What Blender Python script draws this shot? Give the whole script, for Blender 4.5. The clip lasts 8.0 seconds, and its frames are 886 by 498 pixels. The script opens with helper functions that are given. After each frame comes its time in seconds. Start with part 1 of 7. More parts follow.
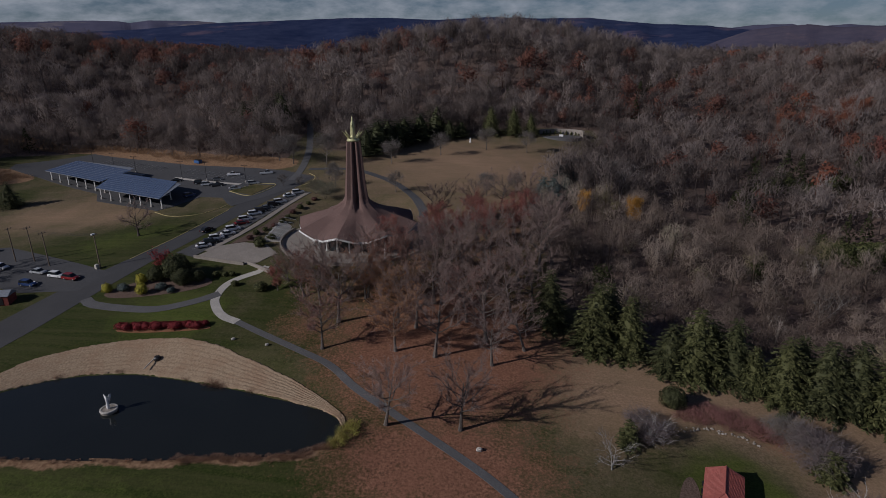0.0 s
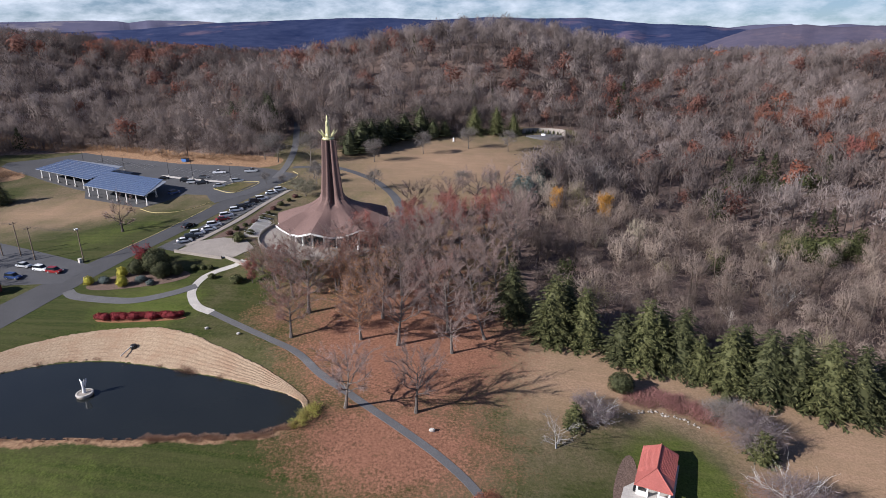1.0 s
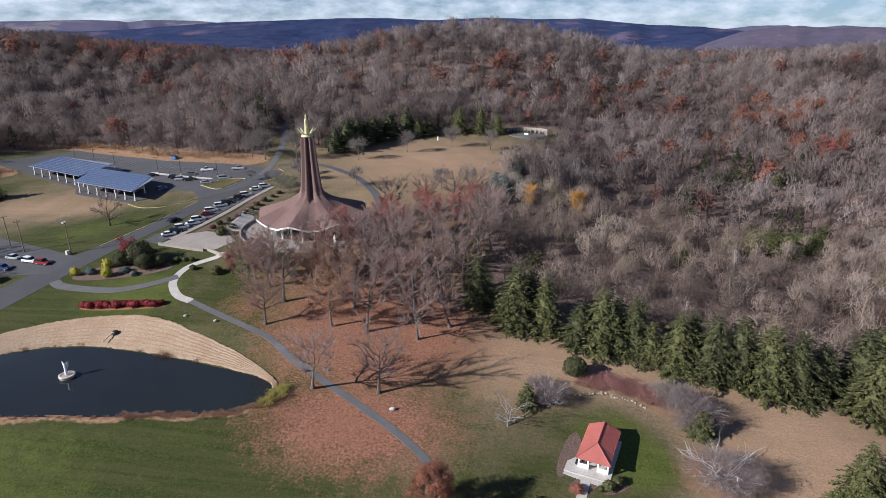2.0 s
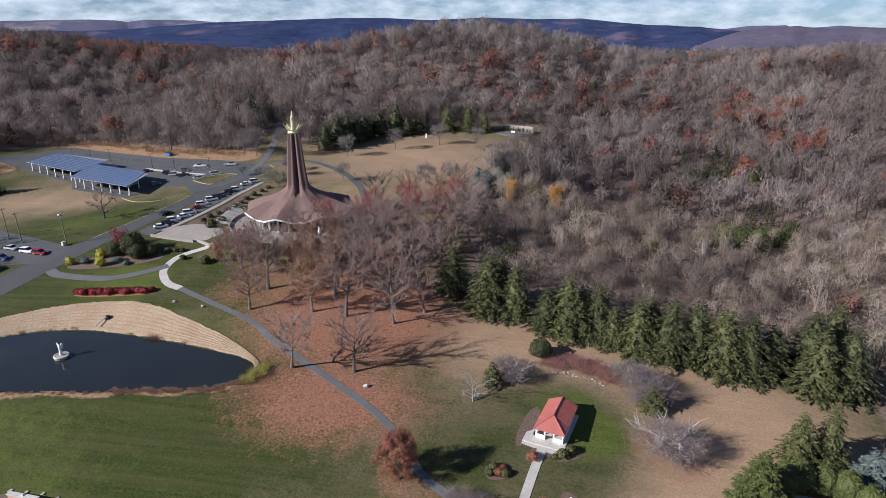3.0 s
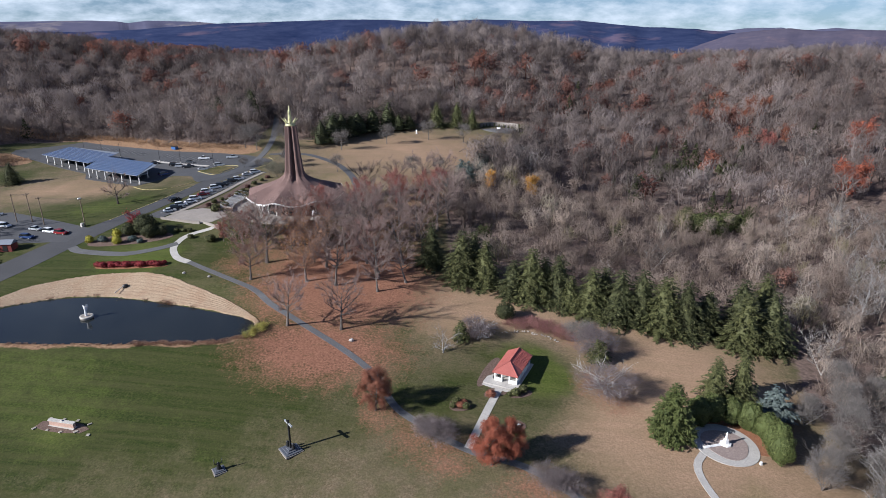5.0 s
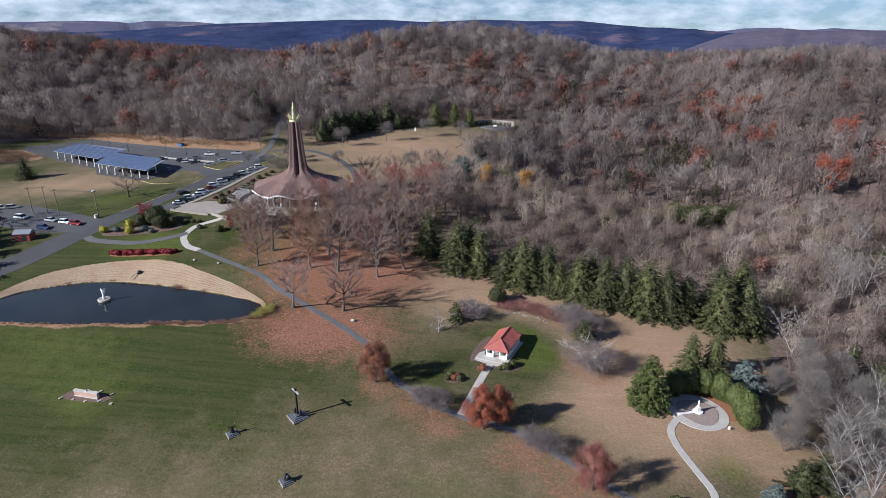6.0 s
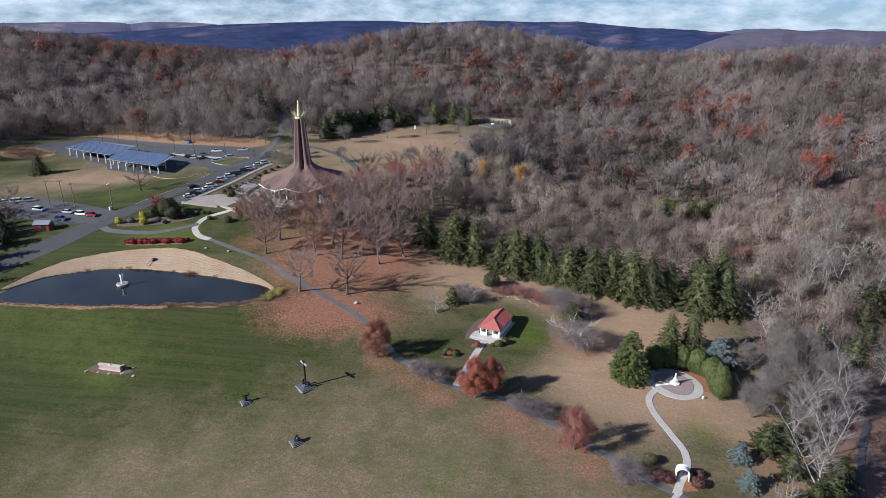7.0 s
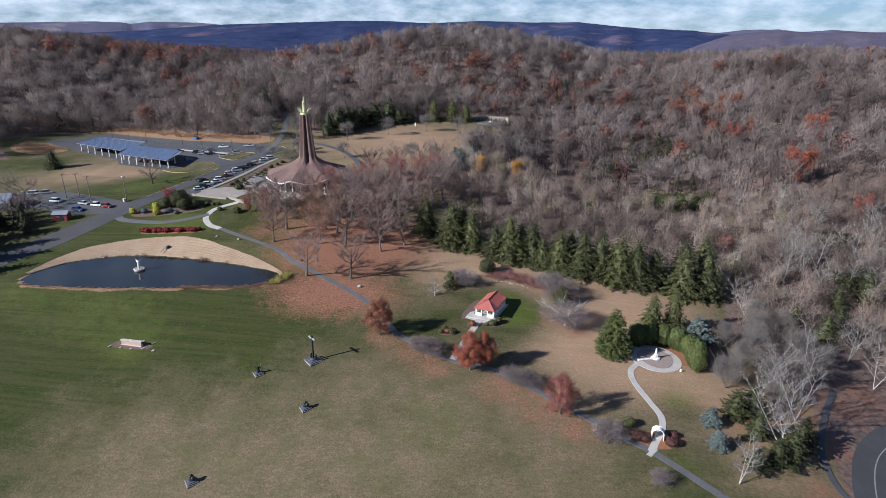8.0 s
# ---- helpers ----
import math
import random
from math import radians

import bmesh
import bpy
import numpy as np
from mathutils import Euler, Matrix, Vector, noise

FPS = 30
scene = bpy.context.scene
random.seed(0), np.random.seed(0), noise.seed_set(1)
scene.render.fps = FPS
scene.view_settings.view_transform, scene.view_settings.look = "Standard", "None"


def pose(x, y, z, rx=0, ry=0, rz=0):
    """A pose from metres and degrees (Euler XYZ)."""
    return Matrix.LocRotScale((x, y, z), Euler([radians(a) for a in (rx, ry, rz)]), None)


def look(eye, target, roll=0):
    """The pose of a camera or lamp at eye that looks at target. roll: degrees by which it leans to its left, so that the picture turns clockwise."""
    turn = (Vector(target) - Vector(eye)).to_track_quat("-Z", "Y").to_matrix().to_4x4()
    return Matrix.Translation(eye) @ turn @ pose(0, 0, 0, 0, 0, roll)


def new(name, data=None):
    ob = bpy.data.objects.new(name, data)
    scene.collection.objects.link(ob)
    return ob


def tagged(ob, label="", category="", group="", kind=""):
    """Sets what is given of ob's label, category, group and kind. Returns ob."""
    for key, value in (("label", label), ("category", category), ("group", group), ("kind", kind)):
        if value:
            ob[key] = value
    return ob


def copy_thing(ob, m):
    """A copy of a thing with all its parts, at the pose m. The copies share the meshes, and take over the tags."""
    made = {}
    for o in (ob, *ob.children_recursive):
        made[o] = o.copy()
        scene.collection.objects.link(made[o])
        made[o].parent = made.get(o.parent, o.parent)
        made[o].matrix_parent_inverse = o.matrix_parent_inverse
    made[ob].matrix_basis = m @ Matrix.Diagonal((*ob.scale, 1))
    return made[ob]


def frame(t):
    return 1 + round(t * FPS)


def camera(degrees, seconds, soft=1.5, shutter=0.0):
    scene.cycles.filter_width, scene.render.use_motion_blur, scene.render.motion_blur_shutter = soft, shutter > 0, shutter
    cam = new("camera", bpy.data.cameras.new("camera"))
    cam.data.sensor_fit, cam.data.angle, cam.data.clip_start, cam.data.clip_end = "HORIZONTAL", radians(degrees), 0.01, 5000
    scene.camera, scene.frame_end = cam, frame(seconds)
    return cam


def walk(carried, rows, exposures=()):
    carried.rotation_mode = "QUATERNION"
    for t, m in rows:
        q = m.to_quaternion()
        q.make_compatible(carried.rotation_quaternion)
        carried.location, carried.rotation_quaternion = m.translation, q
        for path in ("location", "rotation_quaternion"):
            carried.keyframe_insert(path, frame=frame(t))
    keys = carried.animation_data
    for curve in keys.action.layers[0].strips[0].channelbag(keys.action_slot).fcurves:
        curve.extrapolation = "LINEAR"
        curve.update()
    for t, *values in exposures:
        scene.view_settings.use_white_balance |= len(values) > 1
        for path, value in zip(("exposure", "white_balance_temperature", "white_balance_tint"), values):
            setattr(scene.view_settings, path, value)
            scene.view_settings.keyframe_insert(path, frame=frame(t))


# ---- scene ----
cam = camera(73.0, 8.0, 0.75)
PATH = [
    (0, (9.627, -17.011, 69.011), (9.381, -15.143, 68.343), -0.5),
    (0.5, (14.305, -19.566, 69.217), (14.058, -17.697, 68.549), -0.5),
    (1, (18.975, -22.4, 69.608), (18.729, -20.531, 68.939), -0.5),
    (1.5, (23.526, -25.523, 69.866), (23.281, -23.654, 69.198), -0.4),
    (3, (35.23, -36.746, 70.158), (34.988, -34.876, 69.489), -0.3),
    (3.5, (38.057, -41.353, 70.039), (37.815, -39.483, 69.372), -0.3),
    (4, (40.304, -46.545, 70.321), (40.063, -44.675, 69.654), -0.3),
    (4.5, (42.413, -52.092, 70.329), (42.172, -50.221, 69.664), -0.2),
    (6, (46.599, -68.372, 70.256), (46.359, -66.501, 69.592), -0.2),
    (6.5, (47.791, -74.023, 70.166), (47.551, -72.151, 69.504), -0.2),
    (7, (49.007, -79.841, 70.209), (48.765, -77.969, 69.547), -0.2),
    (7.5, (50.037, -85.65, 70.12), (49.795, -83.778, 69.458), -0.1),
    (8, (51.085, -91.603, 70.047), (50.843, -89.731, 69.386), -0.1),
]
FADE = [(0.0, -1.66, 6600, 14), (0.2, -0.85, 6600, 14), (0.4, -0.32, 6600, 14), (0.6, -0.08, 6600, 14), (0.8, 0.0, 6600, 14), (1.7, 0.0, 6560, 13), (3.5, 0.0, 6420, 11), (6.0, 0.0, 6290, 10), (8.0, 0.0, 6220, 10)]
BASE_STOPS = 0.44
walk(cam, [(t, look(eye, target, roll)) for t, eye, target, roll in PATH], [(t, BASE_STOPS + s, k, tint) for t, s, k, tint in FADE])

# ---- sky and sun ----
SUN_FROM = Vector((-0.857, -0.514, 0.53)).normalized()
world = bpy.data.worlds.new("sky")
scene.world = world
world.use_nodes = True
wn, wl = world.node_tree.nodes, world.node_tree.links
wn.clear()
sky = wn.new("ShaderNodeTexSky")
sky.sky_type, sky.sun_disc = "NISHITA", False
sky.sun_elevation, sky.sun_rotation = math.asin(SUN_FROM.z), math.atan2(SUN_FROM.x, SUN_FROM.y)
sky.air_density, sky.dust_density, sky.ozone_density = 1.0, 0.0, 1.5
coord = wn.new("ShaderNodeTexCoord")
stretch = wn.new("ShaderNodeMapping")
stretch.inputs["Scale"].default_value = (7.0, 7.0, 19.0)
puffs = wn.new("ShaderNodeTexNoise")
puffs.inputs["Scale"].default_value, puffs.inputs["Detail"].default_value = 2.6, 5.0
puffs.inputs["Roughness"].default_value = 0.6
cover = wn.new("ShaderNodeValToRGB")
cover.color_ramp.elements[0].position, cover.color_ramp.elements[1].position = 0.36, 0.68
cover.color_ramp.elements[0].color = (0.20, 0.20, 0.20, 1)
mixed = wn.new("ShaderNodeMix")
mixed.data_type = "RGBA"
mixed.inputs["B"].default_value = (14.8, 17.1, 20.2, 1)
air = wn.new("ShaderNodeBackground")
air.inputs["Strength"].default_value = 0.037
out = wn.new("ShaderNodeOutputWorld")
wl.new(coord.outputs["Generated"], stretch.inputs["Vector"])
wl.new(stretch.outputs["Vector"], puffs.inputs["Vector"])
wl.new(puffs.outputs["Fac"], cover.inputs["Fac"])
apart = wn.new("ShaderNodeSeparateXYZ")
thin = wn.new("ShaderNodeMapRange")
thin.inputs["From Min"].default_value, thin.inputs["From Max"].default_value = 0.03, 0.45
thin.inputs["To Min"].default_value, thin.inputs["To Max"].default_value = 0.95, 0.10
share = wn.new("ShaderNodeMath")
share.operation = "MULTIPLY"
wl.new(coord.outputs["Generated"], apart.inputs["Vector"])
wl.new(apart.outputs["Z"], thin.inputs["Value"])
wl.new(cover.outputs["Color"], share.inputs[0])
wl.new(thin.outputs["Result"], share.inputs[1])
wl.new(share.outputs["Value"], mixed.inputs["Factor"])
clean = wn.new("ShaderNodeMix")
clean.data_type, clean.blend_type = "RGBA", "MULTIPLY"
clean.inputs["Factor"].default_value = 1.0
clean.inputs["B"].default_value = (0.58, 0.92, 1.60, 1)
wl.new(sky.outputs["Color"], clean.inputs["A"])
wl.new(clean.outputs["Result"], mixed.inputs["A"])
wl.new(mixed.outputs["Result"], air.inputs["Color"])
wl.new(air.outputs["Background"], out.inputs["Surface"])
sun = new("sun", bpy.data.lights.new("sun", "SUN"))
sun.data.energy, sun.data.angle, sun.data.color = 6.0, radians(0.53), (0.99, 0.98, 0.985)
sun.matrix_world = look(SUN_FROM * 500, (0, 0, 0))


# ---- materials ----
def shader(name, rough=0.8, metal=0.0):
    m = bpy.data.materials.new(name)
    m.use_nodes = True
    b = m.node_tree.nodes["Principled BSDF"]
    b.inputs["Roughness"].default_value, b.inputs["Metallic"].default_value = rough, metal
    b.inputs["Specular IOR Level"].default_value = 0.25 if rough > 0.75 else 0.5
    return m, m.node_tree.nodes, m.node_tree.links, b


def noise_fac(n, l, scale, detail=4.0, lo=0.35, hi=0.65, src=None, warp=None):
    """A noise in metres: scale is the size of its features; returns a socket from 0 to 1."""
    if src is None:
        src = n.new("ShaderNodeTexCoord").outputs["Object"]
    if warp:
        mp = n.new("ShaderNodeMapping")
        mp.inputs["Scale"].default_value = warp
        l.new(src, mp.inputs["Vector"])
        src = mp.outputs["Vector"]
    t = n.new("ShaderNodeTexNoise")
    t.inputs["Scale"].default_value, t.inputs["Detail"].default_value = 1.0 / scale, detail
    t.inputs["Roughness"].default_value = 0.6
    l.new(src, t.inputs["Vector"])
    r = n.new("ShaderNodeMapRange")
    r.inputs["From Min"].default_value, r.inputs["From Max"].default_value = lo, hi
    l.new(t.outputs["Fac"], r.inputs["Value"])
    return r.outputs["Result"]


def blend(n, l, fac, a, b):
    m = n.new("ShaderNodeMix")
    m.data_type = "RGBA"
    for socket, v in ((m.inputs["Factor"], fac), (m.inputs["A"], a), (m.inputs["B"], b)):
        if isinstance(v, (int, float)):
            socket.default_value = v
        elif isinstance(v, tuple):
            socket.default_value = (*v, 1)
        else:
            l.new(v, socket)
    return m.outputs["Result"]


def times(n, l, a, b):
    m = n.new("ShaderNodeMath")
    m.operation = "MULTIPLY"
    for socket, v in zip(m.inputs, (a, b)):
        if isinstance(v, (int, float)):
            socket.default_value = v
        else:
            l.new(v, socket)
    return m.outputs["Value"]


def relief(n, l, b, fac, height, strength=0.6):
    bump = n.new("ShaderNodeBump")
    bump.inputs["Distance"].default_value, bump.inputs["Strength"].default_value = height, strength
    l.new(fac, bump.inputs["Height"])
    l.new(bump.outputs["Normal"], b.inputs["Normal"])


def surface(name, a, c, grain=0.3, patch=6.0, rough=0.8, metal=0.0, bump=0.02, vary=0.0, dirt=None):
    """A matt surface of two close colours, mixed in fine grain and in large patches; vary: by how much single objects differ."""
    m, n, l, b = shader(name, rough, metal)
    fine, wide = noise_fac(n, l, grain, 5.0), noise_fac(n, l, patch, 3.0)
    col = blend(n, l, fine, a, c)
    mean = tuple((p + q) / 2 for p, q in zip(a, c))
    col = blend(n, l, times(n, l, wide, 0.5), col, dirt or tuple(v * 0.75 for v in mean))
    if vary:
        info = n.new("ShaderNodeObjectInfo")
        hsv = n.new("ShaderNodeHueSaturation")
        r = n.new("ShaderNodeMapRange")
        r.inputs["To Min"].default_value, r.inputs["To Max"].default_value = 1 - vary, 1 + vary
        l.new(info.outputs["Random"], r.inputs["Value"])
        l.new(r.outputs["Result"], hsv.inputs["Value"])
        l.new(col, hsv.inputs["Color"])
        col = hsv.outputs["Color"]
    l.new(col, b.inputs["Base Color"])
    relief(n, l, b, fine, bump)
    return m


def leafage(name, a, c, d, rough=0.7, vary=0.15, through_light=0.0):
    """Foliage or twigs: every leaf takes a colour of its own between a, c and d; single plants differ a little."""
    m, n, l, b = shader(name, rough)
    isle = n.new("ShaderNodeNewGeometry").outputs["Random Per Island"]
    ramp = n.new("ShaderNodeValToRGB")
    ramp.color_ramp.elements[0].color, ramp.color_ramp.elements[1].color = (*a, 1), (*d, 1)
    ramp.color_ramp.elements.new(0.5).color = (*c, 1)
    l.new(isle, ramp.inputs["Fac"])
    info, hsv, r = n.new("ShaderNodeObjectInfo"), n.new("ShaderNodeHueSaturation"), n.new("ShaderNodeMapRange")
    r.inputs["To Min"].default_value, r.inputs["To Max"].default_value = 1 - vary, 1 + vary
    l.new(info.outputs["Random"], r.inputs["Value"])
    l.new(r.outputs["Result"], hsv.inputs["Value"])
    l.new(ramp.outputs["Color"], hsv.inputs["Color"])
    l.new(hsv.outputs["Color"], b.inputs["Base Color"])
    b.inputs["Specular IOR Level"].default_value = 0.2
    return m


def wood_tint(name, stops):
    """Woodland: each tree carries its own tint from 0 to 1, which picks its colour; twigs vary round it."""
    m, n, l, b = shader(name, 0.85)
    at = n.new("ShaderNodeAttribute")
    at.attribute_name = "tint"
    ramp = n.new("ShaderNodeValToRGB")
    ramp.color_ramp.elements[0].position, ramp.color_ramp.elements[0].color = stops[0][0], (*stops[0][1], 1)
    ramp.color_ramp.elements[1].position, ramp.color_ramp.elements[1].color = stops[-1][0], (*stops[-1][1], 1)
    for p, col in stops[1:-1]:
        ramp.color_ramp.elements.new(p).color = (*col, 1)
    l.new(at.outputs["Fac"], ramp.inputs["Fac"])
    isle = n.new("ShaderNodeNewGeometry").outputs["Random Per Island"]
    r, hsv = n.new("ShaderNodeMapRange"), n.new("ShaderNodeHueSaturation")
    r.inputs["To Min"].default_value, r.inputs["To Max"].default_value = 0.93, 1.07
    l.new(isle, r.inputs["Value"])
    l.new(r.outputs["Result"], hsv.inputs["Value"])
    l.new(ramp.outputs["Color"], hsv.inputs["Color"])
    l.new(hsv.outputs["Color"], b.inputs["Base Color"])
    b.inputs["Specular IOR Level"].default_value = 0.1
    # Twigs are round: their light follows the crown's shape as much as the flat of each sliver.
    lie = n.new("ShaderNodeAttribute")
    lie.attribute_name = "round"
    lean = n.new("ShaderNodeMix")
    lean.data_type = "VECTOR"
    lean.inputs["Factor"].default_value = 0.55
    flat = n.new("ShaderNodeNewGeometry")
    level = n.new("ShaderNodeVectorMath")
    level.operation = "NORMALIZE"
    l.new(flat.outputs["Normal"], lean.inputs["A"])
    l.new(lie.outputs["Vector"], lean.inputs["B"])
    l.new(lean.outputs["Result"], level.inputs[0])
    l.new(level.outputs["Vector"], b.inputs["Normal"])
    thin = n.new("ShaderNodeBsdfTranslucent")
    l.new(hsv.outputs["Color"], thin.inputs["Color"])
    both = n.new("ShaderNodeMixShader")
    both.inputs["Fac"].default_value = 0.42
    l.new(b.outputs["BSDF"], both.inputs[1])
    l.new(thin.outputs["BSDF"], both.inputs[2])
    l.new(both.outputs["Shader"], n["Material Output"].inputs["Surface"])
    return m


def ground_material():
    m, n, l, b = shader("turf_and_litter", 0.95)
    b.inputs["Specular IOR Level"].default_value = 0.15

    def zone(name):
        a = n.new("ShaderNodeAttribute")
        a.attribute_name = name
        return a.outputs["Fac"]

    def ragged(z, scale, soft=0.25, fleck=0.38, size=0.7):
        """A zone whose border is broken up by noise."""
        s = n.new("ShaderNodeMath")
        s.operation = "ADD"
        l.new(z, s.inputs[0])
        both = n.new("ShaderNodeMath")
        both.operation = "MULTIPLY_ADD"
        l.new(noise_fac(n, l, scale, 8.0, 0.25, 0.75), both.inputs[0])
        both.inputs[1].default_value = 1 - fleck
        l.new(times(n, l, noise_fac(n, l, size, 5.0, 0.25, 0.75), fleck), both.inputs[2])
        l.new(both.outputs["Value"], s.inputs[1])
        r = n.new("ShaderNodeMapRange")
        r.inputs["From Min"].default_value, r.inputs["From Max"].default_value = 1 - soft, 1 + soft
        l.new(s.outputs["Value"], r.inputs["Value"])
        return r.outputs["Result"]

    blades = noise_fac(n, l, 0.4, 7.0, 0.36, 0.64)
    mown = noise_fac(n, l, 3.0, 5.0, 0.38, 0.62, None, (0.10, 1.9, 1))
    green = blend(n, l, blades, (0.019, 0.028, 0.006), (0.056, 0.066, 0.017))
    tufts = noise_fac(n, l, 1.1, 5.0, 0.42, 0.6, None, (0.6, 1.3, 1))
    green = blend(n, l, times(n, l, tufts, 0.55), green, (0.021, 0.036, 0.006))
    green = blend(n, l, times(n, l, mown, 0.6), green, (0.066, 0.064, 0.024))
    dry = blend(n, l, blades, (0.118, 0.086, 0.052), (0.205, 0.154, 0.100))
    dry = blend(n, l, times(n, l, noise_fac(n, l, 7.0, 6.0, 0.42, 0.62), 0.55), dry, (0.088, 0.090, 0.036))
    dry = blend(n, l, times(n, l, mown, 0.18), dry, (0.090, 0.080, 0.042))
    dry = blend(n, l, times(n, l, tufts, 0.3), dry, (0.070, 0.064, 0.036))
    col = blend(n, l, ragged(zone("dry"), 11.0, 0.36, 0.30), green, dry)
    lush = blend(n, l, blades, (0.046, 0.066, 0.010), (0.096, 0.118, 0.026))
    lush = blend(n, l, times(n, l, mown, 0.4), lush, (0.098, 0.106, 0.032))
    col = blend(n, l, ragged(zone("lush"), 4.0, 0.4), col, lush)
    bleached = blend(n, l, blades, (0.290, 0.184, 0.118), (0.410, 0.268, 0.176))
    bleached = blend(n, l, times(n, l, mown, 0.4), bleached, (0.250, 0.174, 0.102))
    col = blend(n, l, ragged(zone("bleach"), 12.0, 0.7), col, bleached)
    floor = blend(n, l, noise_fac(n, l, 1.2, 6.0), (0.090, 0.065, 0.055), (0.190, 0.135, 0.112))
    col = blend(n, l, ragged(zone("wood"), 5.0, 0.25), col, floor)
    leaves = blend(n, l, noise_fac(n, l, 0.5, 6.0, 0.35, 0.65), (0.120, 0.056, 0.036), (0.310, 0.152, 0.096))
    leaves = blend(n, l, times(n, l, noise_fac(n, l, 5.0), 0.55), leaves, (0.235, 0.110, 0.070))
    col = blend(n, l, ragged(zone("leaf"), 3.0, 0.32, 0.55, 0.5), col, leaves)
    brush = blend(n, l, noise_fac(n, l, 0.8, 6.0), (0.17, 0.095, 0.056), (0.33, 0.210, 0.125))
    col = blend(n, l, ragged(zone("brush"), 2.0, 0.2), col, brush)
    l.new(col, b.inputs["Base Color"])
    relief(n, l, b, blades, 0.05, 0.4)
    return m


M_GROUND = ground_material()
M_ASPHALT = surface("asphalt", (0.052, 0.052, 0.055), (0.080, 0.080, 0.083), 0.25, 7.0, 0.85, bump=0.01)
M_LOT = surface("worn_asphalt", (0.058, 0.059, 0.063), (0.096, 0.096, 0.100), 0.4, 9.0, 0.85, bump=0.01)
M_PATH = surface("grey_path", (0.092, 0.091, 0.094), (0.140, 0.138, 0.140), 0.25, 4.0, 0.85, bump=0.01)
M_CONCRETE = surface("pale_concrete", (0.37, 0.345, 0.315), (0.51, 0.48, 0.44), 0.3, 3.0, 0.8, bump=0.008)
M_STONE = surface("pale_stone", (0.42, 0.39, 0.35), (0.58, 0.55, 0.50), 0.25, 1.2, 0.8, bump=0.02)
M_ROCK = surface("field_stone", (0.22, 0.19, 0.16), (0.42, 0.38, 0.33), 0.4, 1.0, 0.9, bump=0.05, vary=0.3)
M_PAINT = surface("white_paint", (0.72, 0.72, 0.70), (0.82, 0.82, 0.80), 0.2, 1.5, 0.55, bump=0.003)
M_FADED = surface("worn_line_paint", (0.20, 0.20, 0.20), (0.34, 0.34, 0.33), 0.3, 1.5, 0.7, bump=0.002)
M_YELLOW = surface("yellow_line_paint", (0.42, 0.34, 0.14), (0.52, 0.43, 0.20), 0.2, 1.5, 0.7, bump=0.002)
M_MARBLE = surface("white_marble", (0.74, 0.73, 0.72), (0.84, 0.84, 0.83), 0.3, 1.0, 0.45, bump=0.004)
M_ROOF = surface("brown_shingle", (0.135, 0.083, 0.072), (0.190, 0.122, 0.108), 0.35, 5.0, 0.85, bump=0.03)
M_TILE = surface("red_metal_roof", (0.33, 0.092, 0.074), (0.41, 0.128, 0.106), 0.3, 2.0, 0.5, bump=0.004)
M_GOLD = surface("gilded_bronze", (0.42, 0.41, 0.20), (0.62, 0.60, 0.36), 0.3, 1.0, 0.45, 0.3, bump=0.01)
M_BRONZE = surface("dark_bronze", (0.030, 0.030, 0.032), (0.060, 0.058, 0.056), 0.2, 0.6, 0.45, 0.6, bump=0.005)
M_SLATE = surface("grey_granite", (0.060, 0.066, 0.082), (0.125, 0.134, 0.155), 0.2, 0.8, 0.6, bump=0.004)
M_BRICK = surface("pink_brick", (0.42, 0.27, 0.21), (0.55, 0.37, 0.30), 0.2, 1.0, 0.85, bump=0.01)
M_BARK = surface("grey_bark", (0.085, 0.072, 0.064), (0.185, 0.160, 0.142), 0.25, 2.0, 0.95, bump=0.04, vary=0.25)
M_DARK_BARK = surface("dark_bark", (0.048, 0.038, 0.034), (0.098, 0.080, 0.070), 0.25, 2.0, 0.95, bump=0.04)
M_PALE_BARK = surface("pale_sycamore_bark", (0.28, 0.265, 0.245), (0.46, 0.44, 0.41), 0.4, 2.5, 0.9, bump=0.03, vary=0.15)
M_POLE = surface("weathered_pole", (0.16, 0.115, 0.085), (0.26, 0.20, 0.15), 0.15, 1.5, 0.9, bump=0.01)
M_STEEL = surface("galvanised_steel", (0.50, 0.51, 0.52), (0.66, 0.67, 0.68), 0.2, 1.0, 0.45, 0.5, bump=0.002)
M_DARK = surface("dark_metal", (0.020, 0.020, 0.022), (0.040, 0.040, 0.042), 0.1, 0.5, 0.5, 0.4, bump=0.002)
M_TYRE = surface("tyre_rubber", (0.012, 0.012, 0.012), (0.022, 0.022, 0.022), 0.1, 0.4, 0.85, bump=0.003)
M_PANEL = surface("solar_glass", (0.075, 0.115, 0.205), (0.100, 0.145, 0.245), 0.6, 5.0, 0.25, 0.0, bump=0.001)
M_GLASS = surface("dark_glass", (0.012, 0.015, 0.018), (0.022, 0.026, 0.030), 0.3, 1.0, 0.08, 0.0, bump=0.0005)
M_MULCH = surface("bark_mulch", (0.085, 0.055, 0.042), (0.190, 0.130, 0.105), 0.3, 1.0, 0.95, bump=0.05)
M_CHIPS = surface("pale_wood_chips", (0.235, 0.180, 0.160), (0.350, 0.280, 0.250), 0.3, 1.0, 0.95, bump=0.03)
M_WORN = surface("worn_concrete", (0.235, 0.205, 0.178), (0.335, 0.300, 0.265), 0.3, 2.5, 0.85, bump=0.008)
M_NEEDLES = surface("pine_straw", (0.22, 0.095, 0.050), (0.34, 0.160, 0.090), 0.3, 1.5, 0.95, bump=0.04)
